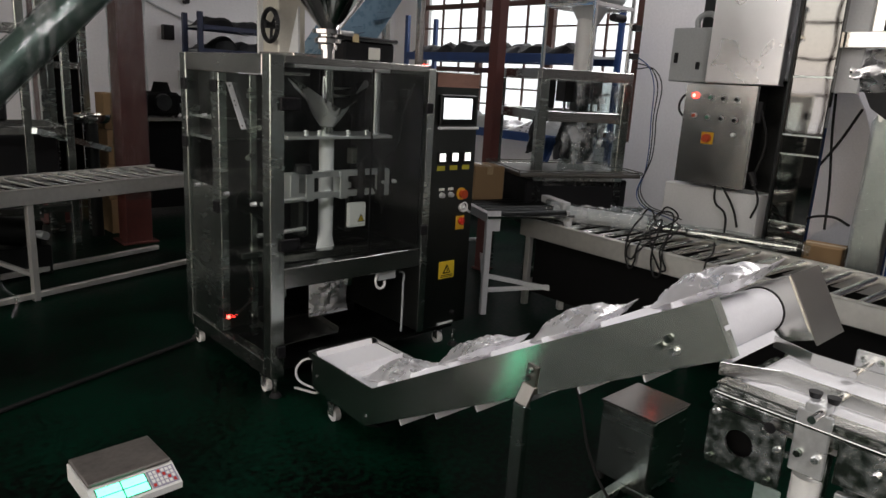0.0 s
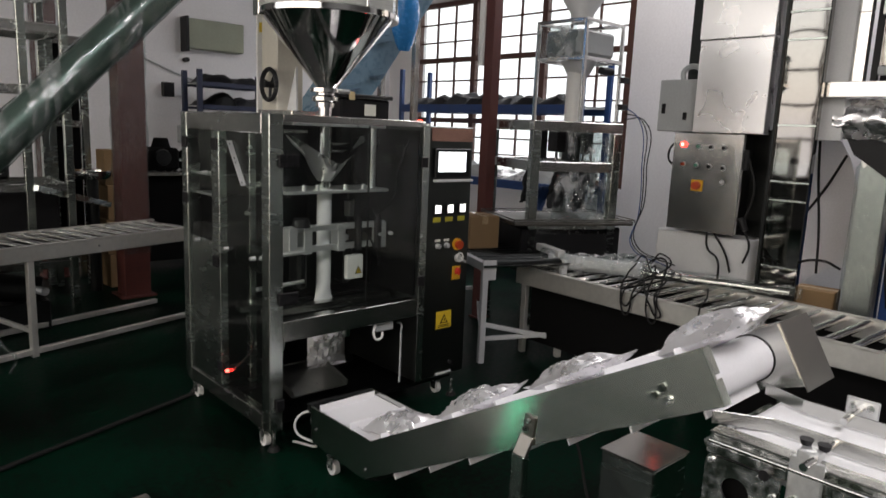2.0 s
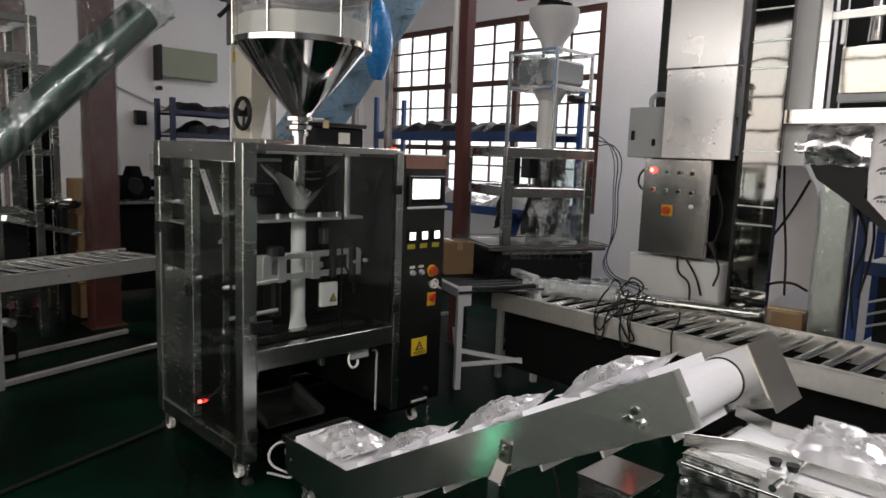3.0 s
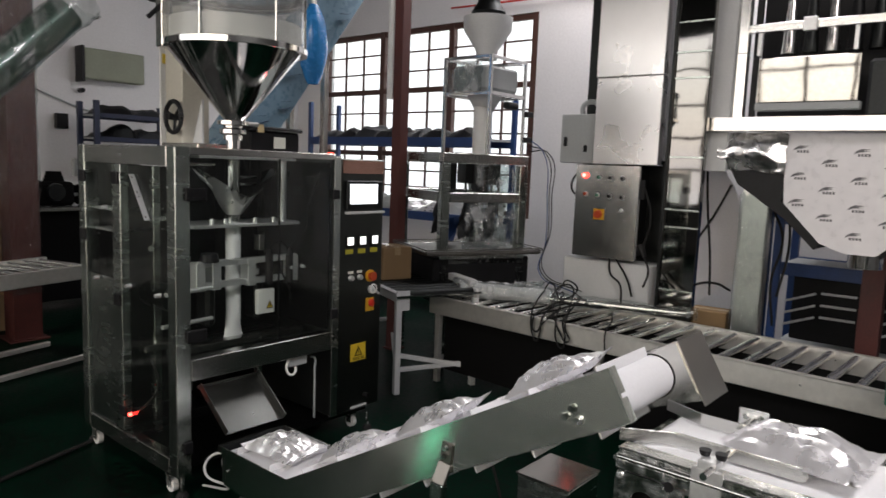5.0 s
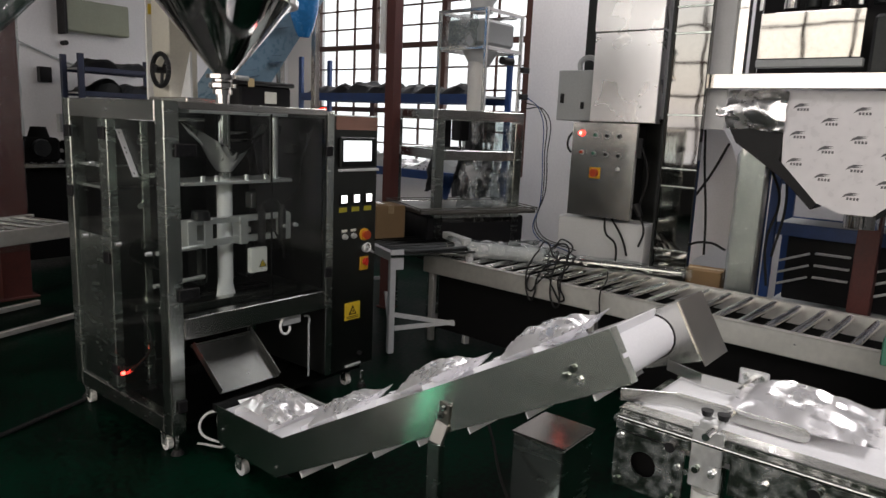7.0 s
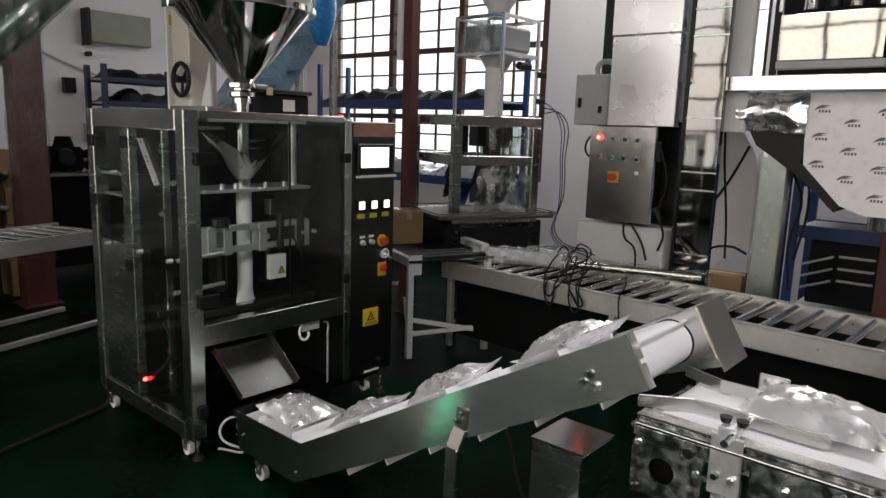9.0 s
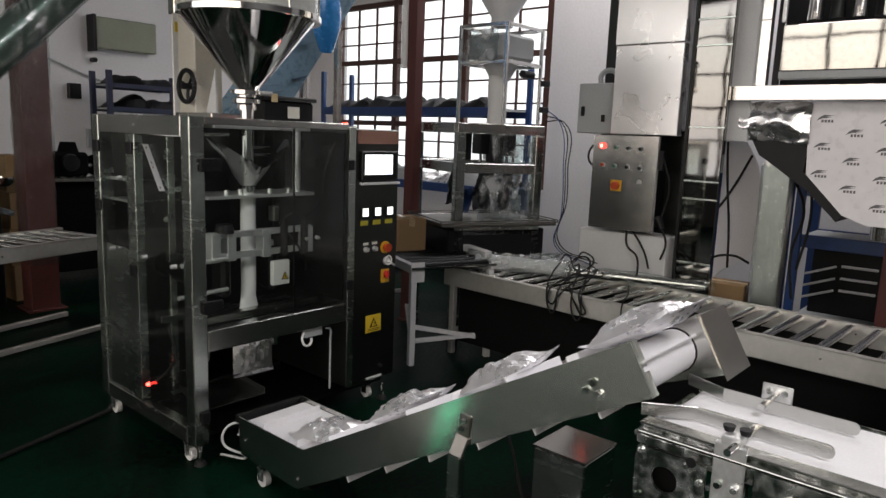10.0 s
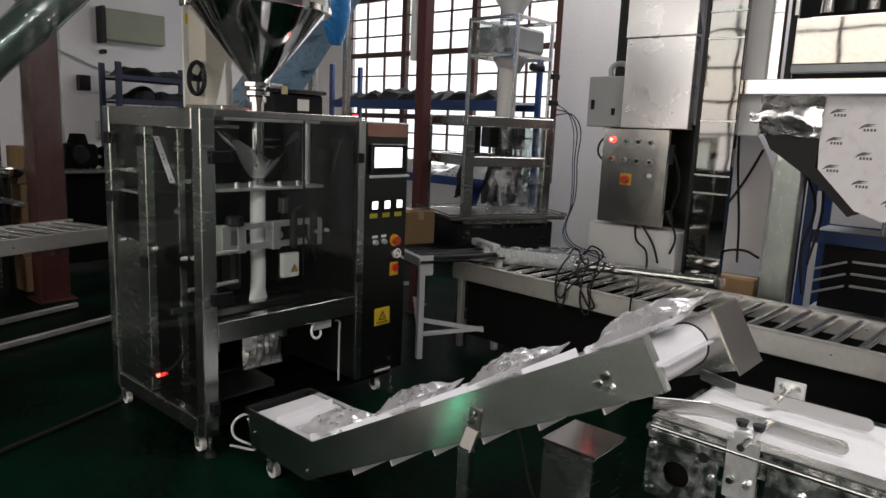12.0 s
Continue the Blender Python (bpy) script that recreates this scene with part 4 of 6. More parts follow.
# motor plate with the round opening
_mp = bmesh.new()
_cy, _cz, _r = -2.234, 0.775, 0.034
_o4 = [(-2.335, 0.70), (-2.155, 0.70), (-2.155, 0.847), (-2.335, 0.847)]
_nn = 32
_in, _out = [], []
for _i in range(_nn):
    _a = 2 * math.pi * _i / _nn
    _c, _s = math.cos(_a), math.sin(_a)
    _t = min((0.101 if _c < 0 else 0.079) / max(abs(_c), 1e-6), (0.072 if _s > 0 else 0.075) / max(abs(_s), 1e-6))
    _in.append((_cy + _r * _c, _cz + _r * _s))
    _out.append((_cy + _t * _c, _cz + _t * _s))
for _x in (FX0 - 0.004, FX0 + 0.004):
    _a = [_mp.verts.new((_x, *p)) for p in _in]
    _b = [_mp.verts.new((_x, *p)) for p in _out]
    for _i in range(_nn):
        _j = (_i + 1) % _nn
        _mp.faces.new((_a[_i], _a[_j], _b[_j], _b[_i]))
part("motor_plate", _mp, ZINC, feed, "spangled zinc bearing plate with a round hole")
part("drum_shadow_core", rod((FX0 + 0.03, _cy, _cz), (FX0 + 0.36, _cy, _cz), 0.05, seg=20), PIT, feed)
for _y, _z in ((-2.17, 0.835), (-2.17, 0.715), (-2.32, 0.80), (-2.31, 0.715), (-2.29, 0.835), (-2.345, 0.80), (-2.365, 0.80)):
    bolt(feed, (FX0 - 0.004, _y, _z), (-1, 0, 0), 0.008, 0.01)
part("upper_side_plate", box(FX0 - 0.006, FX0 - 0.001, -2.36, FY0 + 0.004, 0.853, FZ - 0.024, 0.002), ZINC, feed)
bolt(feed, (FX0 - 0.006, -2.172, 0.87), (-1, 0, 0), 0.009, 0.01)
part("side_plate", box(FX0 - 0.003, FX0 + 0.003, -5.8, -2.44, 0.775, FZ - 0.024, 0.002), ZINC, feed, "spangled zinc side plate")
for _y, _z in ((-2.52, 0.83), (-2.56, 0.80), (-2.72, 0.83), (-2.63, 0.86), (-2.8, 0.80)):
    bolt(feed, (FX0 - 0.003, _y, _z), (-1, 0, 0), 0.008, 0.01)
for _y in (-2.305, -2.62):
    part("clamp_knob", rod((FX0 - 0.004, _y, 0.855), (FX0 - 0.026, _y, 0.855), 0.010, 0.013, 14), BLACK, feed, smooth=True)
# guide holder
gh = part("guide_bracket", box(FX0 - 0.018, FX0 - 0.008, -2.425, -2.352, 0.775, 0.925, 0.003), ALU, feed, "pale guide bracket")
part("guide_block", box(FX0 - 0.018, FX0 + 0.03, -2.41, -2.365, 0.92, 0.944, 0.003), ALU, feed)
for _y in (-2.37, -2.408):
    part("guide_knob", rod((FX0 + 0.02, _y, 0.944), (FX0 + 0.02, _y, 0.958), 0.011, 0.015, 16), BLACK, feed, smooth=True)
    bolt(feed, (FX0 - 0.018, _y, 0.822), (-1, 0, 0), 0.010, 0.012)
part("guide_rod", rod((FX0 - 0.075, -2.40, 0.930), (FX0 + 0.13, -2.40, 0.930), 0.009, seg=14), MIRROR, feed, smooth=True)
def guide(name, x, y0, y1, flare):
    n, bm = 10, bmesh.new()
    bar((x + flare, y0, FZ + 0.025), (x, y0 - 0.12, FZ + 0.025), 0.004, 0.034, bm=bm, bev=0.001)
    tip = [(y1 - 0.017 * math.sin(math.pi * i / n), FZ + 0.025 + 0.017 * math.cos(math.pi * i / n)) for i in range(n + 1)]
    slab([(y0 - 0.12, FZ + 0.008), (y0 - 0.12, FZ + 0.042)] + tip, 0.005, "x", x - 0.0025, bm)
    return part(name, bm, STEEL_H, feed, "steel guide rail with a rounded end")


guide("guide_rail", FX0 + 0.115, FY0 + 0.02, -2.56, -0.075)
guide("guide_rail", FX1 - 0.095, FY0 + 0.02, -2.575, 0.05)
part("far_bracket", box(FX1 + 0.002, FX1 + 0.012, -2.41, -2.33, 0.84, 0.955, 0.003), ALU, feed)
for _y in (-2.35, -2.39):
    bolt(feed, (FX1 + 0.002, _y, 0.935), (-1, 0, 0), 0.010, 0.010)
part("far_rod", rod((FX1 - 0.14, -2.37, 0.932), (FX1 + 0.05, -2.37, 0.932), 0.009, seg=14), MIRROR, feed, smooth=True)
for _y in (-2.40, -3.6, -4.8, -5.7):
    for _x in (FX0 + 0.02, FX1 - 0.06):
        part("leg", box(_x, _x + 0.04, _y - 0.02, _y + 0.02, 0.0, 0.845, 0.003), ZINC, feed)
part("drum", rod((FX0 + 0.03, -2.385, 0.55), (FX0 + 0.03, -2.385, 0.755), 0.034, seg=24), WHITEPL, feed, "white plastic post sleeve", smooth=True)
part("leg_plate", box(FX0 - 0.002, FX0 + 0.004, -2.345, -2.285, 0.35, 0.70, 0.002), mat("pale_green_plate", (0.26, 0.33, 0.30), 0.4, 0.3), feed, "pale greenish plate")
part("lower_frame", box(FX0, FX0 + 0.02, -2.72, -2.45, 0.735, 0.755, 0.002), ALU, feed)
part("lower_frame", box(FX0, FX0 + 0.02, -2.485, -2.465, 0.60, 0.735, 0.002), ALU, feed)
part("lower_frame", box(FX0, FX0 + 0.02, -2.72, -2.70, 0.60, 0.735, 0.002), ALU, feed)
part("end_bracket", box(FX0 - 0.025, FX0 + 0.02, -2.80, -2.75, 0.86, 0.965, 0.003), OLIVE, feed)
part("roller_shaft", rod((FX0 + 0.02, FY0 + 0.012, FZ - 0.035), (FX1 - 0.02, FY0 + 0.012, FZ - 0.035), 0.012, seg=12), ZINC, feed)


# ---------------------------------------------------------------- roller conveyors
def roller_conveyor(label, m, length, width, z, gap, rail_h=0.115, leg_at=(), rail_mat=None, low_bar=None, roll_r=0.029, first=0.1, roll_mat=None):
    """Runs along +y of its own space; x from 0 to width."""
    rail_mat = rail_mat or RAIL
    t = thing("roller_conveyor", label, "conveyor", m=m)
    for x in (0, width - 0.03):
        part("side_rail", box(x, x + 0.03, 0, length, z - rail_h, z, 0.004), rail_mat, t, local=True)
        part("rail_lip", box(x - 0.006, x + 0.036, 0.001, length - 0.001, z + 0.0005, z + 0.005, 0.001), rail_mat, t, local=True)
        part("rail_bolt", rod((x - 0.006, length * 0.35, z - 0.05), (x + 0.036, length * 0.35, z - 0.05), 0.006, seg=8), ZINC, t, local=True)
        part("rail_bolt", rod((x - 0.006, length * 0.8, z - 0.05), (x + 0.036, length * 0.8, z - 0.05), 0.006, seg=8), ZINC, t, local=True)
    r = part("roller", rod((0.032, first, z - 0.020), (width - 0.032, first, z - 0.020), roll_r, seg=16), roll_mat or ROLL, t, local=True, smooth=True)
    n = int((length - first - 0.05) / gap)
    for i in range(1, n + 1):
        again(r, (0, gap * i, 0))
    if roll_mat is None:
        # black pan added for the shade between the rollers
        part("shade_pan", box(0.034, width - 0.034, 0.01, length - 0.01, z - rail_h + 0.006, z - rail_h + 0.010, 0), PIT, t, "black sheet standing in for shade between the rollers", local=True)
    for y in leg_at:
        for x in (0.0, width - 0.05):
            part("leg", box(x + 0.004, x + 0.046, y, y + 0.042, 0, z - rail_h - 0.001, 0.003), rail_mat, t, local=True)
        part("cross_tie", box(0.05, width - 0.05, y + 0.008, y + 0.034, 0.16, 0.19, 0.003), rail_mat, t, local=True)
    if low_bar is not None:
        for x in (0.006, width - 0.044):
            part("floor_bar", box(x, x + 0.038, 0.0, length, low_bar, low_bar + 0.038, 0.003), rail_mat, t, local=True)
    return t


# line behind the take-away conveyor, nearly along -y
rc_main = roller_conveyor("brushed steel roller conveyor with bright rollers", pose(2.24, 0.42, 0, 0, 0, 177.8) @ pose(-0.71, 0, 0), 3.2, 0.71, 0.64, 0.134, leg_at=(0.06, 1.4), rail_h=0.125, first=0.12, rail_mat=DUSTYRAIL, roll_r=0.0235)
part("end_plate", box(0.031, 0.679, 3.192, 3.2, 0.515, 0.64, 0.002), DUSTYRAIL, rc_main, local=True)
# black sheets added for the shade below the conveyor
part("shade_plate", box(0.655, 0.66, 0.12, 1.39, 0.10, 0.514, 0), PIT, rc_main, "black sheet standing in for shade under the conveyor", local=True)
part("shade_plate", box(0.655, 0.66, 1.45, 3.15, 0.10, 0.514, 0), PIT, rc_main, "black sheet standing in for shade under the conveyor", local=True)
rc_side = roller_conveyor("bare steel roller conveyor passing behind the packing machine", pose(-3.4, 1.34, 0, 0, 0, -90 + 16) @ pose(-0.6, 0, 0), 4.3, 0.6, 0.75, 0.125, leg_at=(0.3, 2.95), low_bar=0.02, rail_h=0.10, roll_r=0.021, rail_mat=DUSTYRAIL)
rc_short = roller_conveyor("short steel roller conveyor with a carton on it", pose(1.79, 0.33, 0, 0, 0, -23), 1.7, 0.66, 0.72, 0.1, leg_at=(0.0, 1.5), rail_h=0.06, rail_mat=LIGHTGREY, first=0.06, roll_mat=DARKSTEEL)
part("end_angle", box(0, 0.10, -0.005, 0.0, 0.60, 0.74, 0.002), LIGHTGREY, rc_short, local=True)
part("side_guide", box(0.60, 0.66, 0.05, 1.2, 0.735, 0.785, 0.003), LIGHTGREY, rc_short, "pale side guide", local=True)
part("end_rod", rod((0.0, -0.02, 0.70), (0.66, -0.02, 0.70), 0.009, seg=10), MIRROR, rc_short, local=True)
part("brace", bar((0.03, 0.02, 0.28), (0.63, 0.02, 0.14), 0.03, 0.03), LIGHTGREY, rc_short, local=True)
part("brace", bar((0.03, 0.02, 0.14), (0.6, 1.5, 0.14), 0.03, 0.03), LIGHTGREY, rc_short, local=True)


def carton(label, m, w, d, h, flaps=False):
    t = thing("carton", label, "cardboard box", m=m)
    part("body", box(-w / 2, w / 2, -d / 2, d / 2, 0, h, 0.006), CARD, t, local=True)
    part("tape", box(-0.025, 0.025, -d / 2 - 0.0015, d / 2 + 0.0015, h - 0.06, h + 0.0015, 0), mat("parcel_tape", (0.42, 0.30, 0.17), 0.3), t, local=True)
    if flaps:
        part("flap", bar((-w / 2, -d / 2, h), (-w / 2 - 0.03, -d / 2, h + 0.05), d, 0.004, (0, 0, 1)), CARD, t, local=True)
    return t


carton("brown cardboard carton on the short roller conveyor", pose(2.25, 0.86, 0.722, 0, 0, -18), 0.25, 0.27, 0.25)

# wrapped tube lying on the roller conveyor
wt = thing("wrapped_tube", "film-wrapped steel tube lying on the roller conveyor", "tube", m=pose(2.6, -0.3, 0.66))
part("tube", rod((2.93, -1.25, 0.69), (2.62, -0.28, 0.69), 0.028, seg=16), SATIN, wt, smooth=True)
def wound(p, q, r0, r1, seed, amp=0.02, n=26, m_=40):
    """A loosely wound film sleeve from p to q with creases along it."""
    p, q = Vector(p), Vector(q)
    d = (q - p).normalized()
    u = d.cross(Vector((0, 0, 1))).normalized()
    v = d.cross(u)
    b2, rr = bmesh.new(), []
    for i in range(m_ + 1):
        k = i / m_
        rr.append([])
        for j in range(n):
            a = 2 * math.pi * j / n
            w_ = amp * max(0.0, 1 - 2.8 * abs(noise.noise(Vector((3 * math.cos(a) + k * 3, 3 * math.sin(a), k * 5 + seed))))) + amp * 0.5 * noise.noise(Vector((j * 0.7, k * 14, seed)))
            rr[-1].append(b2.verts.new(p.lerp(q, k) + (u * math.cos(a) + v * math.sin(a)) * (r0 + (r1 - r0) * k + w_)))
    for a, b in zip(rr, rr[1:]):
        for j in range(n):
            b2.faces.new((a[j], a[(j + 1) % n], b[(j + 1) % n], b[j]))
    b2.faces.new(rr[0])
    b2.faces.new(rr[-1][::-1])
    return b2


part("tube_head", wound((2.66, -0.36, 0.70), (2.40, 0.24, 0.70), 0.045, 0.055, 3, 0.006), LIGHTGREY, wt, "foil-covered head of the tube", smooth=True)
part("wrapping", wound((2.95, -1.32, 0.69), (2.62, -0.26, 0.695), 0.032, 0.038, 5, 0.012, 18, 60), WRAP, wt, "crumpled clear stretch wrap", smooth=True)
part("head_wrapping", wound((2.68, -0.42, 0.70), (2.37, 0.30, 0.705), 0.056, 0.068, 8, 0.014), FILMSHEET, wt, "crumpled clear stretch wrap", smooth=True)
part("loose_film", crumpled((2.62, -0.05, 0.74), (0.20, -0.14, 0), (-0.08, -0.10, 0.05), (0, 0, 1), 0.03, 7, 0.003, 12, 12, 3), FILMSHEET, wt, "loose flap of clear film", smooth=True)
for _k, _p in enumerate(([(2.75, -0.25, 0.70), (2.55, -0.38, 0.76), (2.30, -0.47, 0.72), (2.19, -0.51, 0.66), (2.18, -0.54, 0.52), (2.18, -0.56, 0.50), (2.18, -0.585, 0.54), (2.19, -0.59, 0.64), (2.32, -0.58, 0.70), (2.5, -0.62, 0.72)],
                          [(2.8, -0.35, 0.70), (2.6, -0.5, 0.76), (2.3, -0.66, 0.74), (2.185, -0.70, 0.66), (2.175, -0.72, 0.52), (2.175, -0.755, 0.49), (2.175, -0.775, 0.55), (2.185, -0.75, 0.66), (2.3, -0.74, 0.72), (2.48, -0.70, 0.76), (2.6, -0.6, 0.72)],
                          [(2.9, -0.3, 0.72), (2.66, -0.5, 0.84), (2.5, -0.66, 0.80), (2.28, -0.56, 0.70), (2.19, -0.53, 0.65), (2.18, -0.55, 0.56), (2.185, -0.60, 0.62), (2.3, -0.68, 0.72), (2.6, -0.8, 0.70)],
                          [(2.7, -0.35, 0.70), (2.55, -0.52, 0.82), (2.42, -0.68, 0.83), (2.26, -0.74, 0.70), (2.18, -0.77, 0.62), (2.175, -0.80, 0.54), (2.185, -0.72, 0.60), (2.3, -0.6, 0.72), (2.5, -0.5, 0.74)],
                          [(2.85, -0.2, 0.72), (2.66, -0.38, 0.80), (2.55, -0.55, 0.70), (2.62, -0.66, 0.70), (2.8, -0.5, 0.72)],
                          [(2.52, -0.92, 0.70), (2.30, -1.02, 0.68), (2.17, -1.05, 0.64), (2.165, -1.06, 0.5), (2.165, -1.06, 0.36)])):
    cable("power_cable", _p, 0.006 if _k < 5 else 0.005, RUBBER, "black power cable draped over the roller conveyor")

# ---------------------------------------------------------------- second filling machine
M2 = pose(2.42, 0.49, 0, 0, 0, -25.5)
m2 = thing("filling_machine", "idle steel filling frame with film-wrapped parts", "filling machine", m=M2)
for _x in (0, 0.68):
    for _y in (0, 0.86):
        part("post", box(_x, _x + 0.07, _y, _y + 0.07, 0.0, 1.63, 0.004), STEEL, m2, local=True)
for _z in (1.632, 1.33, 0.85):
    for _y in (0, 0.86):
        part("cross_rail", box(0.001 if _z > 1.5 else 0.072, 0.749 if _z > 1.5 else 0.678, _y, _y + 0.07, _z, _z + 0.075, 0.004), STEEL_H, m2, local=True)
    for _x in (0, 0.68):
        part("side_rail", box(_x, _x + 0.07, 0.072, 0.858, _z, _z + 0.075, 0.004), STEEL, m2, local=True)
part("catch_tray", box(-0.15, 0.85, -0.1, 0.6, 0.93, 0.955, 0.006), BAKED, m2, local=True)
part("tray_rim", square_frame(-0.16, 0.86, -0.11, 0.61, 0.955, 0.98, 0.008), BAKED, m2, local=True)
part("bin", box(-0.05, 0.8, 0.0, 0.55, 0.55, 0.90, 0.01), BLACK, m2, local=True)
part("film_curtain", crumpled((0.20, 0.02, 0.97), (0.47, 0, 0), (0.02, 0.03, 0.36), (0, -1, 0), 0.035, 4, freq=4), FILMSHEET, m2, "crumpled clear film hanging from the frame", local=True, smooth=True)
part("film_curtain", crumpled((0.30, 0.03, 1.42), (0.38, 0, 0), (0, 0, 0.21), (0, -1, 0), 0.025, 9, freq=3), FILMSHEET, m2, "crumpled clear film under the deck", local=True, smooth=True)
part("film_curtain", crumpled((0.74, 0.10, 0.98), (0, 0.72, 0), (0, 0, 0.66), (1, 0, 0), 0.03, 6, freq=4), FILMSHEET, m2, "crumpled clear film on the frame", local=True, smooth=True)
for _x, _y, _w2, _z0, _s2, _m in ((0.10, 0.42, 0.10, 1.05, 2, DARKCLOTH), (0.30, 0.32, 0.17, 1.02, 3, DARKCLOTH), (0.42, 0.26, 0.10, 1.10, 5, FOIL), (0.52, 0.35, 0.14, 1.00, 8, DARKCLOTH), (0.60, 0.22, 0.07, 1.12, 11, FOIL)):
    part("loose_film", crumpled((_x, _y, _z0), (_w2, 0.05, 0), (0.04, 0, 1.33 - _z0), (0, -1, 0), 0.05, _s2, 0.006, 10, 12, 2.6), _m, m2, "creased loose sheet hanging in the frame", local=True, smooth=True)
for _x, _z in ((0.16, 1.42), (0.32, 1.47), (0.45, 1.40), (0.56, 1.46)):
    part("actuator", box(_x, _x + 0.08, 0.25, 0.42, _z, 1.631, 0.006), BLACK if _x < 0.4 else DARKSTEEL, m2, local=True)
    part("actuator_rod", rod((_x + 0.04, 0.33, _z - 0.1), (_x + 0.04, 0.33, _z), 0.012, seg=10), MIRROR, m2, local=True)
part("blue_sleeve", crumpled((0.22, 0.46, 0.98), (0.11, 0, 0), (0.06, 0, 0.2), (0, -1, 0), 0.03, 3, 0.01, 8, 10), BLUE, m2, local=True, smooth=True)
_c0, _c1, _d0, _d1, _zt = 2.75, 3.25, 0.32, 0.80, 2.47
for _x in (_c0, _c1 - 0.026):
    for _y in (_d0, _d1 - 0.026):
        part("cage_post", box(_x, _x + 0.026, _y, _y + 0.026, 1.71, _zt, 0.003), ROLL, m2)
    part("cage_rail", box(_x, _x + 0.026, _d0 + 0.027, _d1 - 0.027, _zt - 0.026, _zt, 0.003), ROLL, m2)
for _y in (_d0, _d1 - 0.026):
    part("cage_rail", box(_c0 + 0.027, _c1 - 0.027, _y, _y + 0.026, _zt - 0.026, _zt, 0.003), ROLL, m2)
for _y in (_d0, _d1 - 0.026):
    part("cage_midrail", box(_c0 + 0.027, _c1 - 0.027, _y, _y + 0.026, 2.165, 2.195, 0.003), ROLL, m2)
for _x in (_c0, _c1 - 0.026):
    part("cage_midrail", box(_x, _x + 0.026, _d0 + 0.027, _d1 - 0.027, 2.165, 2.195, 0.003), ROLL, m2)
part("weigh_bin", box(_c0 + 0.04, _c1 - 0.04, _d0 + 0.06, _d1 - 0.06, 2.21, 2.40, 0.02), GREY, m2)
part("bin_cone", rod(((_c0 + _c1) / 2, (_d0 + _d1) / 2, 2.06), ((_c0 + _c1) / 2, (_d0 + _d1) / 2, 2.21), 0.075, 0.16, 20), LIGHTGREY, m2, smooth=True)
part("drop_tube", rod(((_c0 + _c1) / 2 - 0.02, (_d0 + _d1) / 2, 1.71), ((_c0 + _c1) / 2 - 0.02, (_d0 + _d1) / 2, 2.1), 0.075, seg=24), WHITEPL, m2, "white drop tube", smooth=True)
part("top_hopper", lathe([(0.075, 2.471), (0.085, 2.471), (0.09, 2.54), (0.195, 2.70), (0.20, 2.80), (0.19, 2.80), (0.185, 2.71), (0.075, 2.54)], (_c0 + _c1) / 2, (_d0 + _d1) / 2, 30), LIGHTGREY, m2, "pale round feed funnel", smooth=True)
part("feed_valve", lathe([(0.0, 2.802), (0.10, 2.802), (0.14, 2.84), (0.11, 2.89), (0.09, 2.92), (0.09, 3.3), (0.0, 3.3)], (_c0 + _c1) / 2, (_d0 + _d1) / 2, 24), DARKSTEEL, m2, "dark feed valve", smooth=True)
for _z in (2.03, 1.82):
    part("valve", box(_c1 + 0.0, _c1 + 0.09, _d0 - 0.02, _d0 + 0.03, _z, _z + 0.045, 0.004), BLACK, m2)
part("cage_motor", rod((_c0 + 0.2, _d0 - 0.01, 2.1), (_c0 + 0.34, _d0 - 0.01, 2.1), 0.03, seg=14), BLACK, m2)
part("bin_film", crumpled((_c0 - 0.012, _d1 - 0.05, 2.19), (0, -0.36, 0), (0, 0, 0.24), (-1, 0, 0), 0.018, 2), FILMSHEET, m2, "crumpled film over the bin", smooth=True)
for _k, _o in enumerate((0.0, 0.03, 0.07)):
    cable("hose", [(_c1 + 0.08, _d0, 1.85 - 0.05 * _k), (3.36 + _o, 0.20, 1.75), (3.30 + _o, 0.10, 1.35), (3.18 + _o, 0.02, 1.02 + 0.05 * _k), (3.0 + _o, -0.05, 0.80), (2.95 + 0.1 * _k, -0.4, 0.70)], 0.0045, RUBBER if _k else BLUE, "thin hanging pneumatic hose")

# ---------------------------------------------------------------- bucket elevator and its cabinets
el = thing("bucket_elevator", "tall polished steel bucket elevator column", "elevator", m=pose(3.45, -0.95, 0))
part("casing", box(3.09, 3.145, -1.225, -0.968, 0.05, 4.9, 0.006), POLISHED, el, "mirror-polished casing")
part("casing_edge", box(3.07, 3.088, -0.985, -0.967, 0.05, 4.9, 0.002), DARKSTEEL, el)
# joint strips that also stand in for bands reflected in the casing
for _z in (0.80, 1.24, 1.36, 1.72, 2.25, 2.42, 2.62, 3.1):
    part("joint_reflection_strip", box(3.082, 3.089, -1.225, -0.986, _z, _z + 0.012, 0.001), STEEL, el)
part("boot", box(3.06, 3.30, -1.26, -0.93, 0.0, 0.42, 0.01), STEEL, el)
part("lower_housing", box(3.10, 3.5, -0.90, -0.20, 0.0, 0.95, 0.008), LIGHTGREY, el, "dusty grey lower housing")
part("mounting_frame", box(3.3205, 3.4, -0.90, -0.20, 0.951, 3.5, 0.005), DARKSTEEL, el)
upc = thing("upper_cabinet", "large satin stainless cabinet on the elevator", "cabinet", m=pose(3.15, -0.7, 1.66))
part("back_frame", box(3.0855, 3.32, -0.90, -0.50, 1.70, 3.5, 0.005), LIGHTGREY, upc)
part("body", box(3.0, 3.085, -0.945, -0.45, 1.662, 2.275, 0.005), CABINET, upc)
part("upper_body", box(3.0, 3.085, -0.945, -0.44, 2.279, 3.6, 0.005), CABINET, upc)
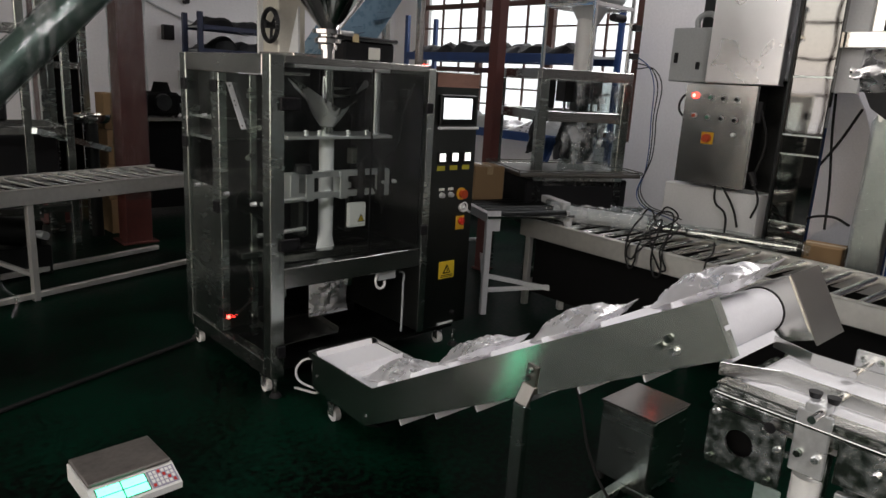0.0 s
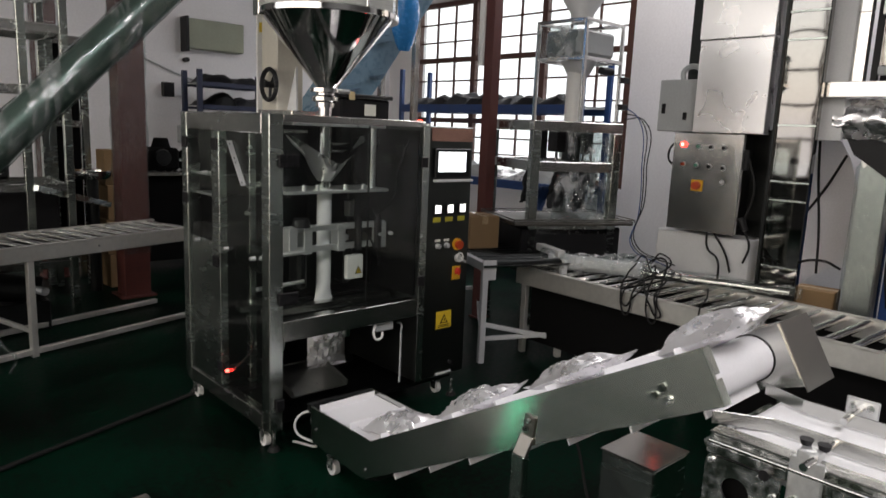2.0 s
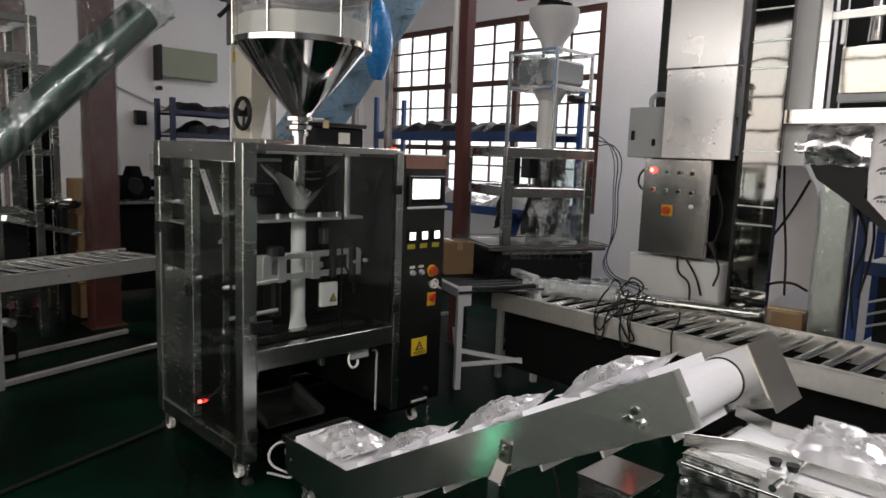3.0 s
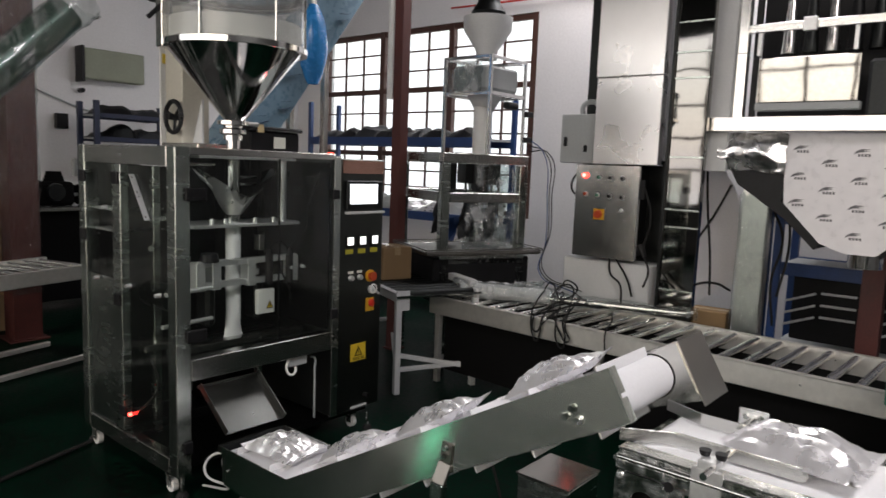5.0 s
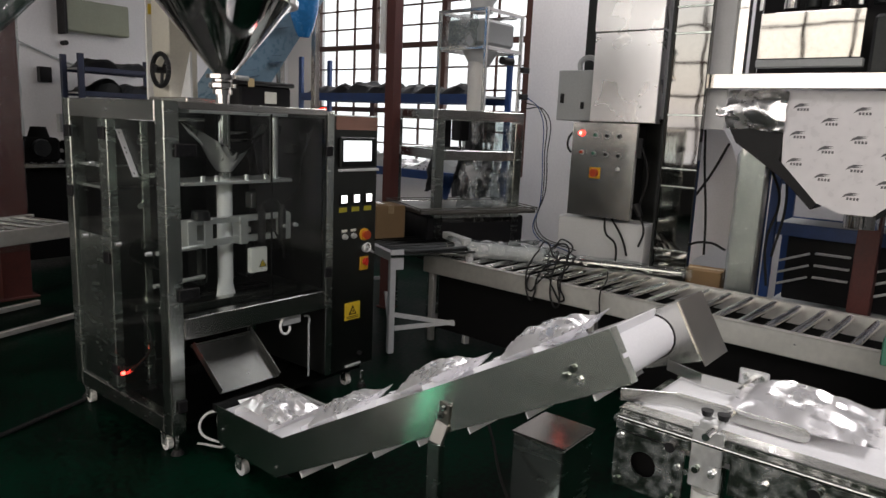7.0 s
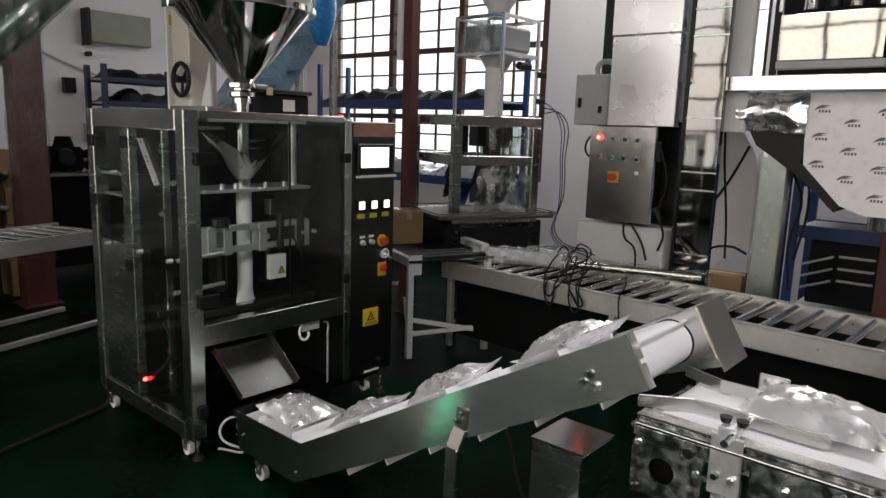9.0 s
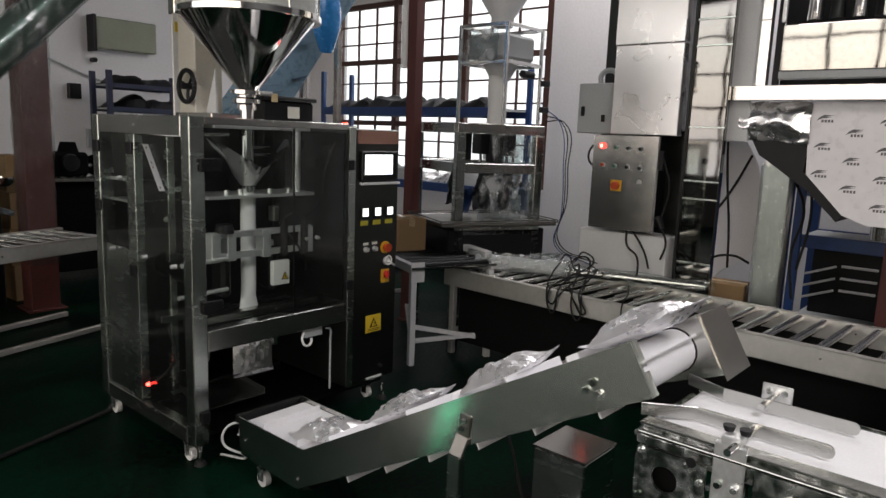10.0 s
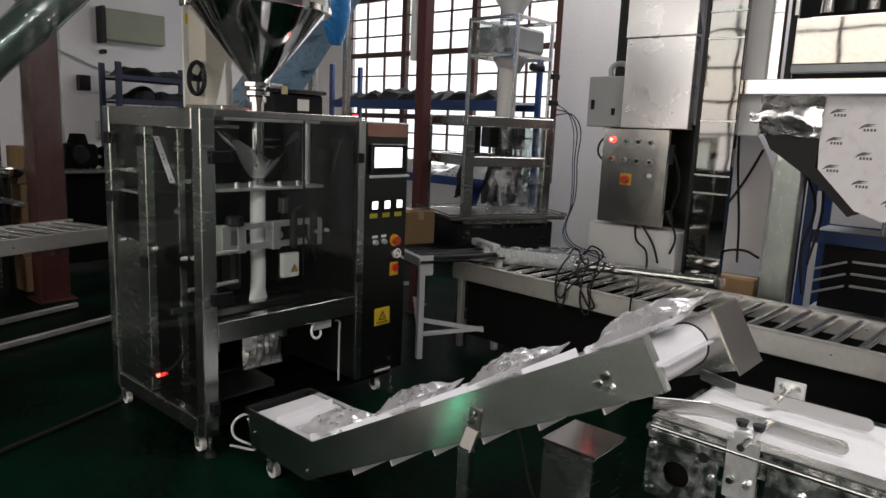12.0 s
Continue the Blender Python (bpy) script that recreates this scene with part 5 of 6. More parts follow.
part("lock", rod((3.0, -0.83, 1.77), (2.99, -0.83, 1.77), 0.007, seg=10), ZINC, upc)
cb = thing("control_box", "stainless control box with a glowing red lamp and knobs", "control box", m=pose(3.15, -0.55, 1.0))
part("body", box(3.0605, 3.0845, -0.80, -0.30, 0.978, 1.655, 0.002), SATIN, cb)
part("back_frame", box(3.085, 3.32, -0.75, -0.35, 1.0, 1.64, 0.004), DARKSTEEL, cb)
part("door", box(3.048, 3.0605, -0.803, -0.297, 0.975, 1.657, 0.003), SATIN, cb, "satin steel door")
_px = 3.047
def kp(y, z, r, material, nm, h=0.02, r2=None):
    return part(nm, rod((_px, y, z), (_px - h, y, z), r, r2 or r * 0.8, 16), material, cb, smooth=True)
_lamp = kp(-0.375, 1.577, 0.022, LED_RED, "red_lamp", 0.022)
tagged(_lamp, "glowing red signal lamp")
part("lamp_core", rod((_px - 0.0222, -0.375, 1.577), (_px - 0.027, -0.375, 1.577), 0.012, 0.009, 12), LED_CORE, cb, smooth=True)
for _i, _m in enumerate((GREENPL, BLACK, BLACK)):
    kp(-0.488 - 0.093 * _i, 1.567 - 0.002 * _i, 0.018, ALU, "knob_collar", 0.006)
    kp(-0.488 - 0.093 * _i, 1.567 - 0.002 * _i, 0.013, _m, "knob", 0.022)
for _i, _m in enumerate((ORANGE, GREENPL, BLACK, BLACK)):
    kp(-0.385 - 0.098 * _i, 1.44 - 0.004 * _i, 0.018, ALU, "knob_collar", 0.006)
    kp(-0.385 - 0.098 * _i, 1.44 - 0.004 * _i, 0.013, _m, "knob", 0.022)
kp(-0.680, 1.333, 0.016, ALU, "knob_collar", 0.012)
part("stop_plate", box(_px - 0.006, _px, -0.545, -0.460, 1.255, 1.335, 0.004), YELLOWPL, cb)
part("stop_button", rod((_px - 0.006, -0.503, 1.295), (_px - 0.035, -0.503, 1.295), 0.032, 0.027, 18), ORANGE, cb, smooth=True)
part("side_plug", box(3.06, 3.084, -0.84, -0.805, 1.42, 1.56, 0.004), BLACK, cb)
part("side_gland", rod((3.065, -0.83, 1.10), (3.065, -0.87, 1.02), 0.03, 0.02, 12), BLACK, cb)
cable("box_handle", [(3.06, -0.29, 1.58), (3.05, -0.265, 1.53), (3.05, -0.265, 1.47), (3.06, -0.29, 1.43)], 0.008, BLACK, "black bow handle", cb)
for _p in ([(3.07, -0.60, 0.98), (3.07, -0.62, 0.86), (3.06, -0.70, 0.80), (3.02, -0.74, 0.66)], [(3.07, -0.65, 0.98), (3.07, -0.75, 0.84), (3.06, -0.80, 0.72)], [(3.065, -0.86, 1.03), (3.06, -0.91, 0.92), (3.06, -0.88, 0.80)], [(3.07, -0.84, 1.5), (3.06, -0.90, 1.3), (3.065, -0.86, 1.1)]):
    cable("power_cable", _p, 0.008, RUBBER, "black cable hanging from the control box")
sb = thing("junction_cabinet", "grey sheet-metal cabinet with a lever latch", "cabinet", m=pose(3.2, -0.3, 1.66))
part("body", box(3.0865, 3.32, -0.43, -0.13, 1.665, 2.03, 0.004), GREY, sb)
part("door", box(3.074, 3.086, -0.428, -0.132, 1.668, 2.027, 0.003), GREY, sb)
part("latch", box(3.056, 3.0735, -0.36, -0.335, 1.75, 1.80, 0.003), BLACK, sb)
part("latch", box(3.056, 3.0735, -0.19, -0.165, 1.79, 1.86, 0.003), BLACK, sb)
cable("cable_loop", [(3.2, -0.24, 2.03), (3.2, -0.24, 2.10), (3.2, -0.32, 2.13), (3.2, -0.40, 2.08), (3.16, -0.46, 2.08)], 0.02, GREY, "grey corrugated cable loop", sb)
stp = thing("support_post", "grey steel post behind the elevator", "post", m=pose(3.7, -1.3, 0))
part("post", box(3.225, 3.254, -1.325, -1.10, 1.64, 4.999, 0.004), LIGHTGREY, stp)
pnl = thing("plastic_sheet", "pale plastic sheet hung behind tangled cables", "sheet", m=pose(3.62, -1.4, 0.5))
part("sheet", slab([(-0.92, 0.50), (-1.0, 0.54), (-1.07, 0.66), (-1.345, 0.875), (-1.375, 1.05), (-1.37, 1.22), (-1.24, 1.54), (-1.18, 1.64), (-1.10, 1.70), (-0.92, 1.70)], 0.01, "x", 3.72), mat("milky_plastic", (0.74, 0.73, 0.76), 0.5, 0, 0.08, 3, 0.2), pnl)
for _p in ([(3.6, -1.08, 1.64), (3.6, -1.10, 1.4), (3.6, -1.15, 1.0), (3.5, -1.20, 0.74)], [(3.6, -1.26, 1.55), (3.58, -1.15, 1.3), (3.55, -0.96, 0.98)], [(3.5, -1.05, 1.64), (3.45, -1.0, 1.52), (3.45, -0.97, 1.45)], [(3.42, -1.00, 0.66), (3.40, -1.10, 0.80), (3.45, -1.25, 0.84), (3.46, -1.36, 0.80)], [(3.44, -1.60, 1.40), (3.5, -1.66, 1.2), (3.46, -1.62, 0.9), (3.44, -1.66, 0.6)], [(3.5, -1.68, 1.42), (3.52, -1.70, 1.15), (3.48, -1.66, 0.8)]):
    cable("power_cable", _p, 0.009, RUBBER, "black cable hanging behind the elevator")

# ---------------------------------------------------------------- weigher with film-covered hopper
wg = thing("weighing_machine", "steel weighing machine whose hopper wears printed protective film", "weigher", m=pose(3.5, -2.2, 0))
part("front_beam", box(3.16, 3.22, -3.3, -1.21, 1.905, 2.0, 0.004), SATIN, wg, "bright channel beam")
part("deck", box(3.2201, 4.3, -3.3, -1.33, 1.93, 1.98, 0.003), SATIN, wg)
part("leg", box(3.30, 3.42, -1.60, -1.435, 0.0, 1.90, 0.005), RAIL, wg, "film-wrapped leg")
part("leg_wrap", crumpled((3.288, -1.42, 0.02), (0, -0.195, 0), (0, 0, 1.50), (-1, 0, 0), 0.012, 5, 0.002, 16, 60, 6), WRAPHAZE, wg, "creased stretch wrap round the leg", smooth=True)
part("leg", box(4.16, 4.28, -1.40, -1.28, 0.0, 1.93, 0.005), SATIN, wg)
part("leg", box(3.30, 3.40, -3.28, -3.18, 0.0, 1.90, 0.005), SATIN, wg)
part("hopper", slab([(-1.69, 1.90), (-1.69, 1.60), (-1.70, 1.45), (-1.93, 1.21), (-2.07, 1.16), (-2.24, 1.16), (-2.48, 1.38), (-2.9, 1.62), (-2.9, 1.90)], 0.7, "x", 3.262), PATTERN, wg, "hopper under white printed film")
part("hopper_skirt", box(3.27, 3.9, -1.685, -1.29, 1.70, 1.904, 0.03), MIRROR, wg)
part("skirt_film", crumpled((3.258, -1.265, 1.66), (0, -0.43, -0.02), (0, 0, 0.245), (-1, 0, 0), 0.016, 12, 0.003, 24, 18, 2.0, 0.03), mat("bright_crumpled_foil", (0.82, 0.81, 0.82), 0.24, 1.0, 0.05, 6, 0.0, 20), wg, "crumpled bright film", smooth=True)
part("dark_chute", slab([(-1.33, 1.69), (-1.70, 1.69), (-1.68, 1.46), (-1.94, 1.215), (-1.90, 1.165), (-1.72, 1.34), (-1.52, 1.48), (-1.40, 1.56)], 0.4, "x", 3.27), BLACK, wg)
part("dark_skirt", slab([(-2.26, 1.19), (-2.26, 1.14), (-2.5, 1.32), (-3.0, 1.56), (-3.0, 1.62), (-2.48, 1.37)], 0.4, "x", 3.27), RUBBER, wg)
part("outlet_ring", lathe([(0.085, 1.06), (0.10, 1.06), (0.10, 1.155), (0.085, 1.155)], 3.5, -2.155, 30), MIRROR, wg, smooth=True)
random.seed(7)
PRINT = []
for _a in range(-1, 12):
    for _r in range(-3, 5):
        _y, _z = -1.77 - 0.17 * _a, 1.80 - 0.17 * _r - (0.085 if _a % 2 else 0.0) - 0.018 * (_a // 2)
        lim = 1.27 if _y > -2.28 else 1.27 + (-2.28 - _y) * 0.95
        if _y > -1.97:
            lim = 1.50 - (-1.66 - _y) * 0.75
        if _z < lim or _z > 1.87 or _y < -2.8 or _y > -1.73:
            continue
        if not PRINT:
            _b = slab([(0.045, -0.012), (0.03, 0.008), (0.005, 0.022), (-0.05, 0.020), (-0.012, 0.012), (0.012, 0.002)], 0.002, "x", 0.0)
            slab([(0.020, 0.0), (0.0, 0.010), (-0.045, 0.011), (-0.010, 0.003)], 0.002, "x", 0.0, _b)
            for _k in range(4):
                box(0.0, 0.002, -0.048 + 0.018 * _k, -0.036 + 0.018 * _k, -0.024, -0.008, 0, _b)
            bmesh.ops.transform(_b, matrix=Matrix.Translation((3.2592, _y, _z)), verts=_b.verts)
            PRINT.append((part("printed_mark", _b, INK, wg), _y, _z))
        else:
            again(PRINT[0][0], (0, _y - PRINT[0][1], _z - PRINT[0][2]))
part("upper_post", box(3.26, 3.32, -1.395, -1.30, 2.0, 2.42, 0.004), ROLL, wg, "bright steel post")
part("upper_post", box(3.26, 3.32, -1.395, -1.30, 2.421, 3.4, 0.004), ROLL, wg, "bright steel post")
part("inner_post", box(3.33, 3.36, -1.45, -1.41, 2.0, 3.4, 0.003), BLACK, wg)
part("hanger", box(3.27, 3.295, -1.475, -1.45, 2.40, 2.545, 0.002), ALU, wg)
part("hanger", box(3.27, 3.295, -2.03, -2.005, 2.40, 2.545, 0.002), ALU, wg)
part("upper_rail", box(3.26, 3.31, -2.9, -1.396, 2.546, 2.60, 0.004), ROLL, wg, "bright steel cross rail")
part("rail_bracket", box(3.235, 3.2595, -1.80, -1.72, 2.53, 2.615, 0.003), ALU, wg)
part("back_plate", box(3.9, 3.91, -2.9, -1.3, 2.0, 3.6, 0), BLACK, wg)
part("white_panel", box(3.30, 3.31, -2.05, -1.46, 2.10, 2.385, 0.003), DUSTYMIRROR, wg, "mirror-bright panel reflecting the windows")
part("panel_foot", box(3.28, 3.34, -2.07, -1.46, 2.045, 2.095, 0.006), GREY, wg)
part("drive_housing", box(3.32, 3.6, -2.35, -2.09, 2.0, 2.35, 0.02), DARKSTEEL, wg)
part("white_panel", box(3.28, 3.29, -2.75, -2.32, 2.05, 2.9, 0.003), LIGHTGREY, wg)
for _i in range(9):
    _y = -1.56 - 0.13 * _i
    part("weigh_actuator", rod((3.6, _y, 2.45), (3.6, _y, 2.8 + 0.05 * (_i % 3)), 0.05, 0.03, 12), random.choice([DARKSTEEL, SATIN, BLACK]), wg, smooth=True)
part("blue_rib", box(3.9101, 3.95, -1.56, -1.50, 0.0, 1.4, 0.003), BLUE, wg)


# ---------------------------------------------------------------- racks with sheet parts
def rack(label, m, w, d, zs, h, paint=None, deep=0.10):
    """Blue boltless rack along x of its own space."""
    t = thing("storage_rack", label, "rack", m=m)
    for x in (0, w - 0.06):
        for y in (0, d - 0.05):
            part("upright", box(x, x + 0.06, y, y + 0.05, 0, h, 0.003), paint or BLUE, t, local=True)
    for z in zs:
        for y in (0.0, d - 0.04):
            part("beam", box(0.062, w - 0.062, y, y + 0.04, z - deep, z, 0.003), paint or BLUE, t, local=True)
        part("shelf", box(0.062, w - 0.062, 0.042, d - 0.042, z - 0.03, z - 0.01, 0), GREY, t, local=True)
    return t


def sheet_parts(m, n, w, seed, label="dark folded sheet-metal parts on a rack shelf", mats=None):
    random.seed(seed)
    for i in range(n):
        bm = bmesh.new()
        x = w * (i + 0.5) / n
        s = w / n * 0.46
        h0 = random.uniform(0.10, 0.22)
        off = Vector((seed * 3.7, i * 2.9, 0))
        g = []
        for a in range(11):
            g.append([])
            for b in range(9):
                u, v = a / 5 - 1, b / 4 - 1
                env = max(0.0, 1 - abs(u) ** 2.6) ** 0.55 * max(0.0, 1 - abs(v) ** 4)
                q = Vector((u * 1.3, v * 1.1, 0)) + off
                hz = env * h0 * (0.70 + 0.7 * noise.noise(q * 0.7) + 0.15 * max(0.0, 1 - 3 * abs(noise.noise(q))))
                g[-1].append(bm.verts.new((x + u * s * 1.15, 0.27 + v * 0.2, max(0.004, hz))))
        for a in range(10):
            for b in range(8):
                bm.faces.new((g[a][b], g[a + 1][b], g[a + 1][b + 1], g[a][b + 1]))
        rim = [g[a][0] for a in range(11)] + [g[10][b] for b in range(1, 9)] + [g[a][8] for a in range(9, -1, -1)] + [g[0][b] for b in range(7, 0, -1)]
        low = [bm.verts.new((q.co.x, q.co.y, 0.0)) for q in rim]
        for a in range(len(rim)):
            bm.faces.new((rim[a], rim[(a + 1) % len(rim)], low[(a + 1) % len(rim)], low[a]))
        bm.faces.new(low)
        bmesh.ops.transform(bm, matrix=m, verts=bm.verts)
        solid("sheet_part", bm, random.choice(mats or [DARKCLOTH, DARKCLOTH, DARKSTEEL, BLACK]), label, "machine part", "parts on the racks")


R1 = pose(4.55, 4.75, 0, 0, 0, -90)
rack("blue steel rack full of dark sheet parts below the window", R1, 3.1, 0.55, (0.35, 1.05, 1.93), 2.40)
sheet_parts(R1 @ pose(0.1, 0, 1.93), 7, 2.7, 3)
sheet_parts(R1 @ pose(0.1, 0, 1.05), 7, 2.7, 5, mats=[DARKCLOTH, GREY, BLACK, FOIL])
sheet_parts(R1 @ pose(0.1, 0, 0.35), 6, 2.7, 6)
R2 = pose(1.93, 5.3, 0, 0, 0, 0)
rack("blue steel rack holding dark blades by the back wall", R2, 1.05, 0.5, (0.6, 1.3, 1.79, 2.06), 2.2, NAVY, 0.055)
sheet_parts(R2 @ pose(0.1, 0, 2.06), 2, 0.8, 8)
sheet_parts(R2 @ pose(0.1, 0, 1.79), 2, 0.9, 12)
sheet_parts(R2 @ pose(0.1, 0, 1.3), 3, 0.9, 9)
R3 = pose(4.31, -1.40, 0, 0, 0, -90)
rack("blue steel rack with stacked brackets behind the weigher", R3, 2.6, 0.6, (0.3, 0.95, 1.35), 1.6)
rbp = thing("rack_back_panel", "dark sheet panels standing behind the blue rack", "panel", m=pose(4.63, -2.7, 0.0))
for _i in range(3):
    part("sheet", box(4.62, 4.64, -3.9 + 0.8 * _i, -3.11 + 0.8 * _i, 0.05, 0.84, 0.002), BLACK, rbp)
for _i in range(4):
    part("upright", box(4.645, 4.675, -3.9 + 0.79 * _i, -3.87 + 0.79 * _i, 0.0, 0.86, 0.002), BLACK, rbp)
for _g in range(3):
    for _k in range(3):
        for _a, _b in (((-1.53, 0.65), (-1.743, 0.736)), ((-1.78, 0.743), (-2.02, 0.745))):
            _o, _dz = -0.62 * _g, -0.093 * _k
            solid("angle_bracket", bar((4.29, _a[0] + _o, _a[1] + _dz), (4.29, _b[0] + _o, _b[1] + _dz), 0.03, 0.016), LIGHTGREY, "pale bent steel bracket hung on the blue rack", "bracket", "brackets on the rack")


def column(label, x, y, w, wrap=False):
    t = thing("steel_column", label, "column", m=pose(x, y, 0))
    bm = box(x - w / 2, x + w / 2, y - w / 2, y - w / 2 + 0.012, 0, 4.99, 0.001)
    box(x - w / 2, x + w / 2, y + w / 2 - 0.012, y + w / 2, 0, 4.99, 0.001, bm)
    box(x - 0.007, x + 0.007, y - w / 2 + 0.012, y + w / 2 - 0.012, 0, 4.99, 0, bm)
    box(x - w / 2, x - w / 2 + 0.010, y - w / 2 + 0.012, y + w / 2 - 0.012, 0, 4.99, 0, bm)
    part("shaft", bm, BROWN, t)
    part("base_plate", box(x - w * 0.7, x + w * 0.7, y - w * 0.7, y + w * 0.7, 0, 0.015, 0.002), BROWN, t)
    if wrap:
        bm = bmesh.new()
        random.seed(3)
        n, rows_ = 40, []
        for i in range(60):
            z = 0.4 + i * 0.06
            rows_.append([])
            for j in range(n):
                c_, s_ = math.cos(2 * math.pi * j / n), math.sin(2 * math.pi * j / n)
                k_ = w * 0.525 / max(abs(c_), abs(s_)) + 0.012 * max(0.0, 1 - 3.2 * abs(noise.noise(Vector((j * 0.55 + 0.12 * i, i * 0.16, x))))) + 0.006 * noise.noise(Vector((j * 0.3, i * 0.4, y)))
                rows_[-1].append(bm.verts.new((x + k_ * c_, y + k_ * s_, z)))
        for a, b in zip(rows_, rows_[1:]):
            for j in range(n):
                bm.faces.new((a[j], a[(j + 1) % n], b[(j + 1) % n], b[j]))
        part("wrapping", bm, WRAPHAZE, t, "loose clear stretch wrap", smooth=True)
    return t


column("oxide-red steel column wound in clear stretch wrap", 0.55, 3.55, 0.22, True)
column("oxide-red steel column beside stacked machine frames", 0.18, 4.72, 0.19, True)
column("thin oxide-red steel column before the window rack", 2.68, 1.20, 0.095)
column("oxide-red steel column behind the weigher", 4.12, -2.14, 0.14)
solid("conduit", rod((2.66, 1.30, 2.15), (2.66, 1.30, 4.999), 0.035, seg=14), WHITEPL, "white plastic conduit running up beside the column", "pipe", smooth=True)

carton("opened brown carton standing behind the roller conveyor", pose(3.50, -1.22, 0.0, 0, 0, 8), 0.20, 0.26, 0.64)
# screw feeder wound in film
ta, tb = Vector((-1.95, 1.2, 0.31)), Vector((0.04, 1.2, 2.36))
sf = thing("screw_feeder", "inclined steel screw feeder tube wound in clear film", "screw feeder", m=pose(-1.95, 1.2, 0))
part("tube", rod(ta, tb, 0.095, seg=28), mat("dull_green_steel", (0.13, 0.18, 0.155), 0.35, 0.6, 0.2, 5, 0.1), sf, smooth=True)
_d = (tb - ta).normalized()
_u = Vector((0, 1, 0))
_v = _d.cross(_u)
_bm, _rows = bmesh.new(), []
random.seed(9)
for _i in range(80):
    _c = ta + (tb + _d * 0.12 - ta) * _i / 79
    _rows.append([])
    for _j in range(44):
        _r = 0.101 + 0.008 * max(0.0, 1 - 3 * abs(noise.noise(Vector((_j * 0.5 + 0.03 * _i, _i * 0.09, 3))))) + 0.003 * noise.noise(Vector((_j * 0.9, _i * 0.3, 8))) + (0.02 * random.random() if _i > 76 else 0)
        _rows[-1].append(_bm.verts.new(_c + (_u * math.cos(2 * math.pi * _j / 44) + _v * math.sin(2 * math.pi * _j / 44)) * _r))
for _a, _b in zip(_rows, _rows[1:]):
    for _j in range(44):
        _bm.faces.new((_a[_j], _a[(_j + 1) % 44], _b[(_j + 1) % 44], _b[_j]))
part("wrapping", _bm, WRAPTIGHT, sf, "shiny clear stretch wrap", smooth=True)
part("feed_bin", rod((-1.98, 1.2, 0.0), (-1.98, 1.2, 0.6), 0.14, 0.34, 24), SATIN, sf, smooth=True)

# blue film-covered lifting chute and the blue bag behind the hopper
ch = thing("lifting_chute", "inclined chute covered in blue-grey printed film", "chute", m=pose(1.3, 1.75, 0))
cp, cq = Vector((1.10, 1.75, 1.25)), Vector((2.75, 1.75, 3.45))
part("casing", bar(cp, cq, 0.34, 0.28, (0, 1, 0)), BLUEFILM, ch, "blue-grey film-covered casing")
_d = (cq - cp).normalized()
_n = Vector((_d.z, 0, -_d.x))
for _i in range(10):
    _c = cp + _d * (0.25 + 0.24 * _i) + _n * (0.06 if _i % 2 else -0.05)
    _c.y = 1.577
    part("printed_mark", bar(_c, _c + Vector((0.12, 0, 0.03)), 0.003, 0.05, (0, 1, 0)), BLUEINK, ch)
    part("printed_mark", bar(_c + Vector((0.02, 0, 0.06)), _c + Vector((0.10, 0, 0.07)), 0.003, 0.02, (0, 1, 0)), BLUEINK, ch)
part("support", box(1.18, 1.24, 1.7, 1.8, 0, 1.35, 0.003), STEEL, ch)
part("support", box(1.93, 1.98, 1.72, 1.77, 0, 2.3, 0.003), SATIN, ch)
part("support", box(2.20, 2.25, 1.62, 1.67, 0, 2.72, 0.003), SATIN, ch)
bb = bmesh.new()
_rows = []
for _i in range(15):
    _k = _i / 14
    _r = 0.115 * math.sin(math.pi * (0.06 + 0.9 * _k)) ** 0.6
    _rows.append([bb.verts.new((1.70 + _r * (1 + 0.06 * math.sin(4 * j + _i)) * math.cos(2 * math.pi * j / 20), 1.15 + _r * 0.7 * math.sin(2 * math.pi * j / 20), 2.16 + 0.56 * _k)) for j in range(20)])
for _a, _b in zip(_rows, _rows[1:]):
    for _j in range(20):
        bb.faces.new((_a[_j], _a[(_j + 1) % 20], _b[(_j + 1) % 20], _b[_j]))
bg = thing("filter_bag", "bright blue plastic bag tied over a vent pipe", "bag", m=pose(1.70, 1.15, 2.16))
part("bag", bb, BLUEPL, bg, smooth=True)
part("vent_pipe", rod((1.70, 1.15, 2.70), (1.70, 1.15, 4.999), 0.02, seg=10), ALU, bg)

# small things of the back wall
wp = thing("wall_vent_box", "grey-green enamelled box on the plaster wall", "box", m=pose(2.5, 6.1, 2.5))
part("body", box(2.13, 2.88, 6.02, 6.198, 2.50, 2.87, 0.01), OLIVE, wp)
part("frame", box(2.09, 2.13, 6.0, 6.198, 2.46, 2.89, 0.004), BLACK, wp)
solid("wall_socket_box", box(1.83, 1.97, 6.12, 6.198, 1.88, 2.06, 0.006), BLACK, "small dark box on the plaster wall", "box")
solid("wall_socket_box", box(2.02, 2.26, 6.12, 6.198, 1.30, 1.52, 0.006), GREY, "grey switch box low on the plaster wall", "box")
solid("sensor", rod((2.14, 6.1, 2.36), (2.14, 6.198, 2.36), 0.03, seg=12), BLACK, "small black sensor on the plaster wall", "sensor")
cable("wall_cable", [(1.2, 6.17, 2.52), (1.7, 6.17, 2.30), (2.3, 6.17, 2.10), (3.0, 6.17, 2.02)], 0.012, GREY, "grey cable sagging along the plaster wall")
cable("overhead_wire", [(5.44, 3.0, 3.62), (5.44, 0.6, 3.55), (5.44, -1.6, 3.42), (5.44, -3.2, 3.40)], 0.012, RED, "thin red wire along the wall")
fan = thing("wall_cabinet", "pale cabinet with a louvred grille by the window", "cabinet", m=pose(4.6, 5.7, 2.6))
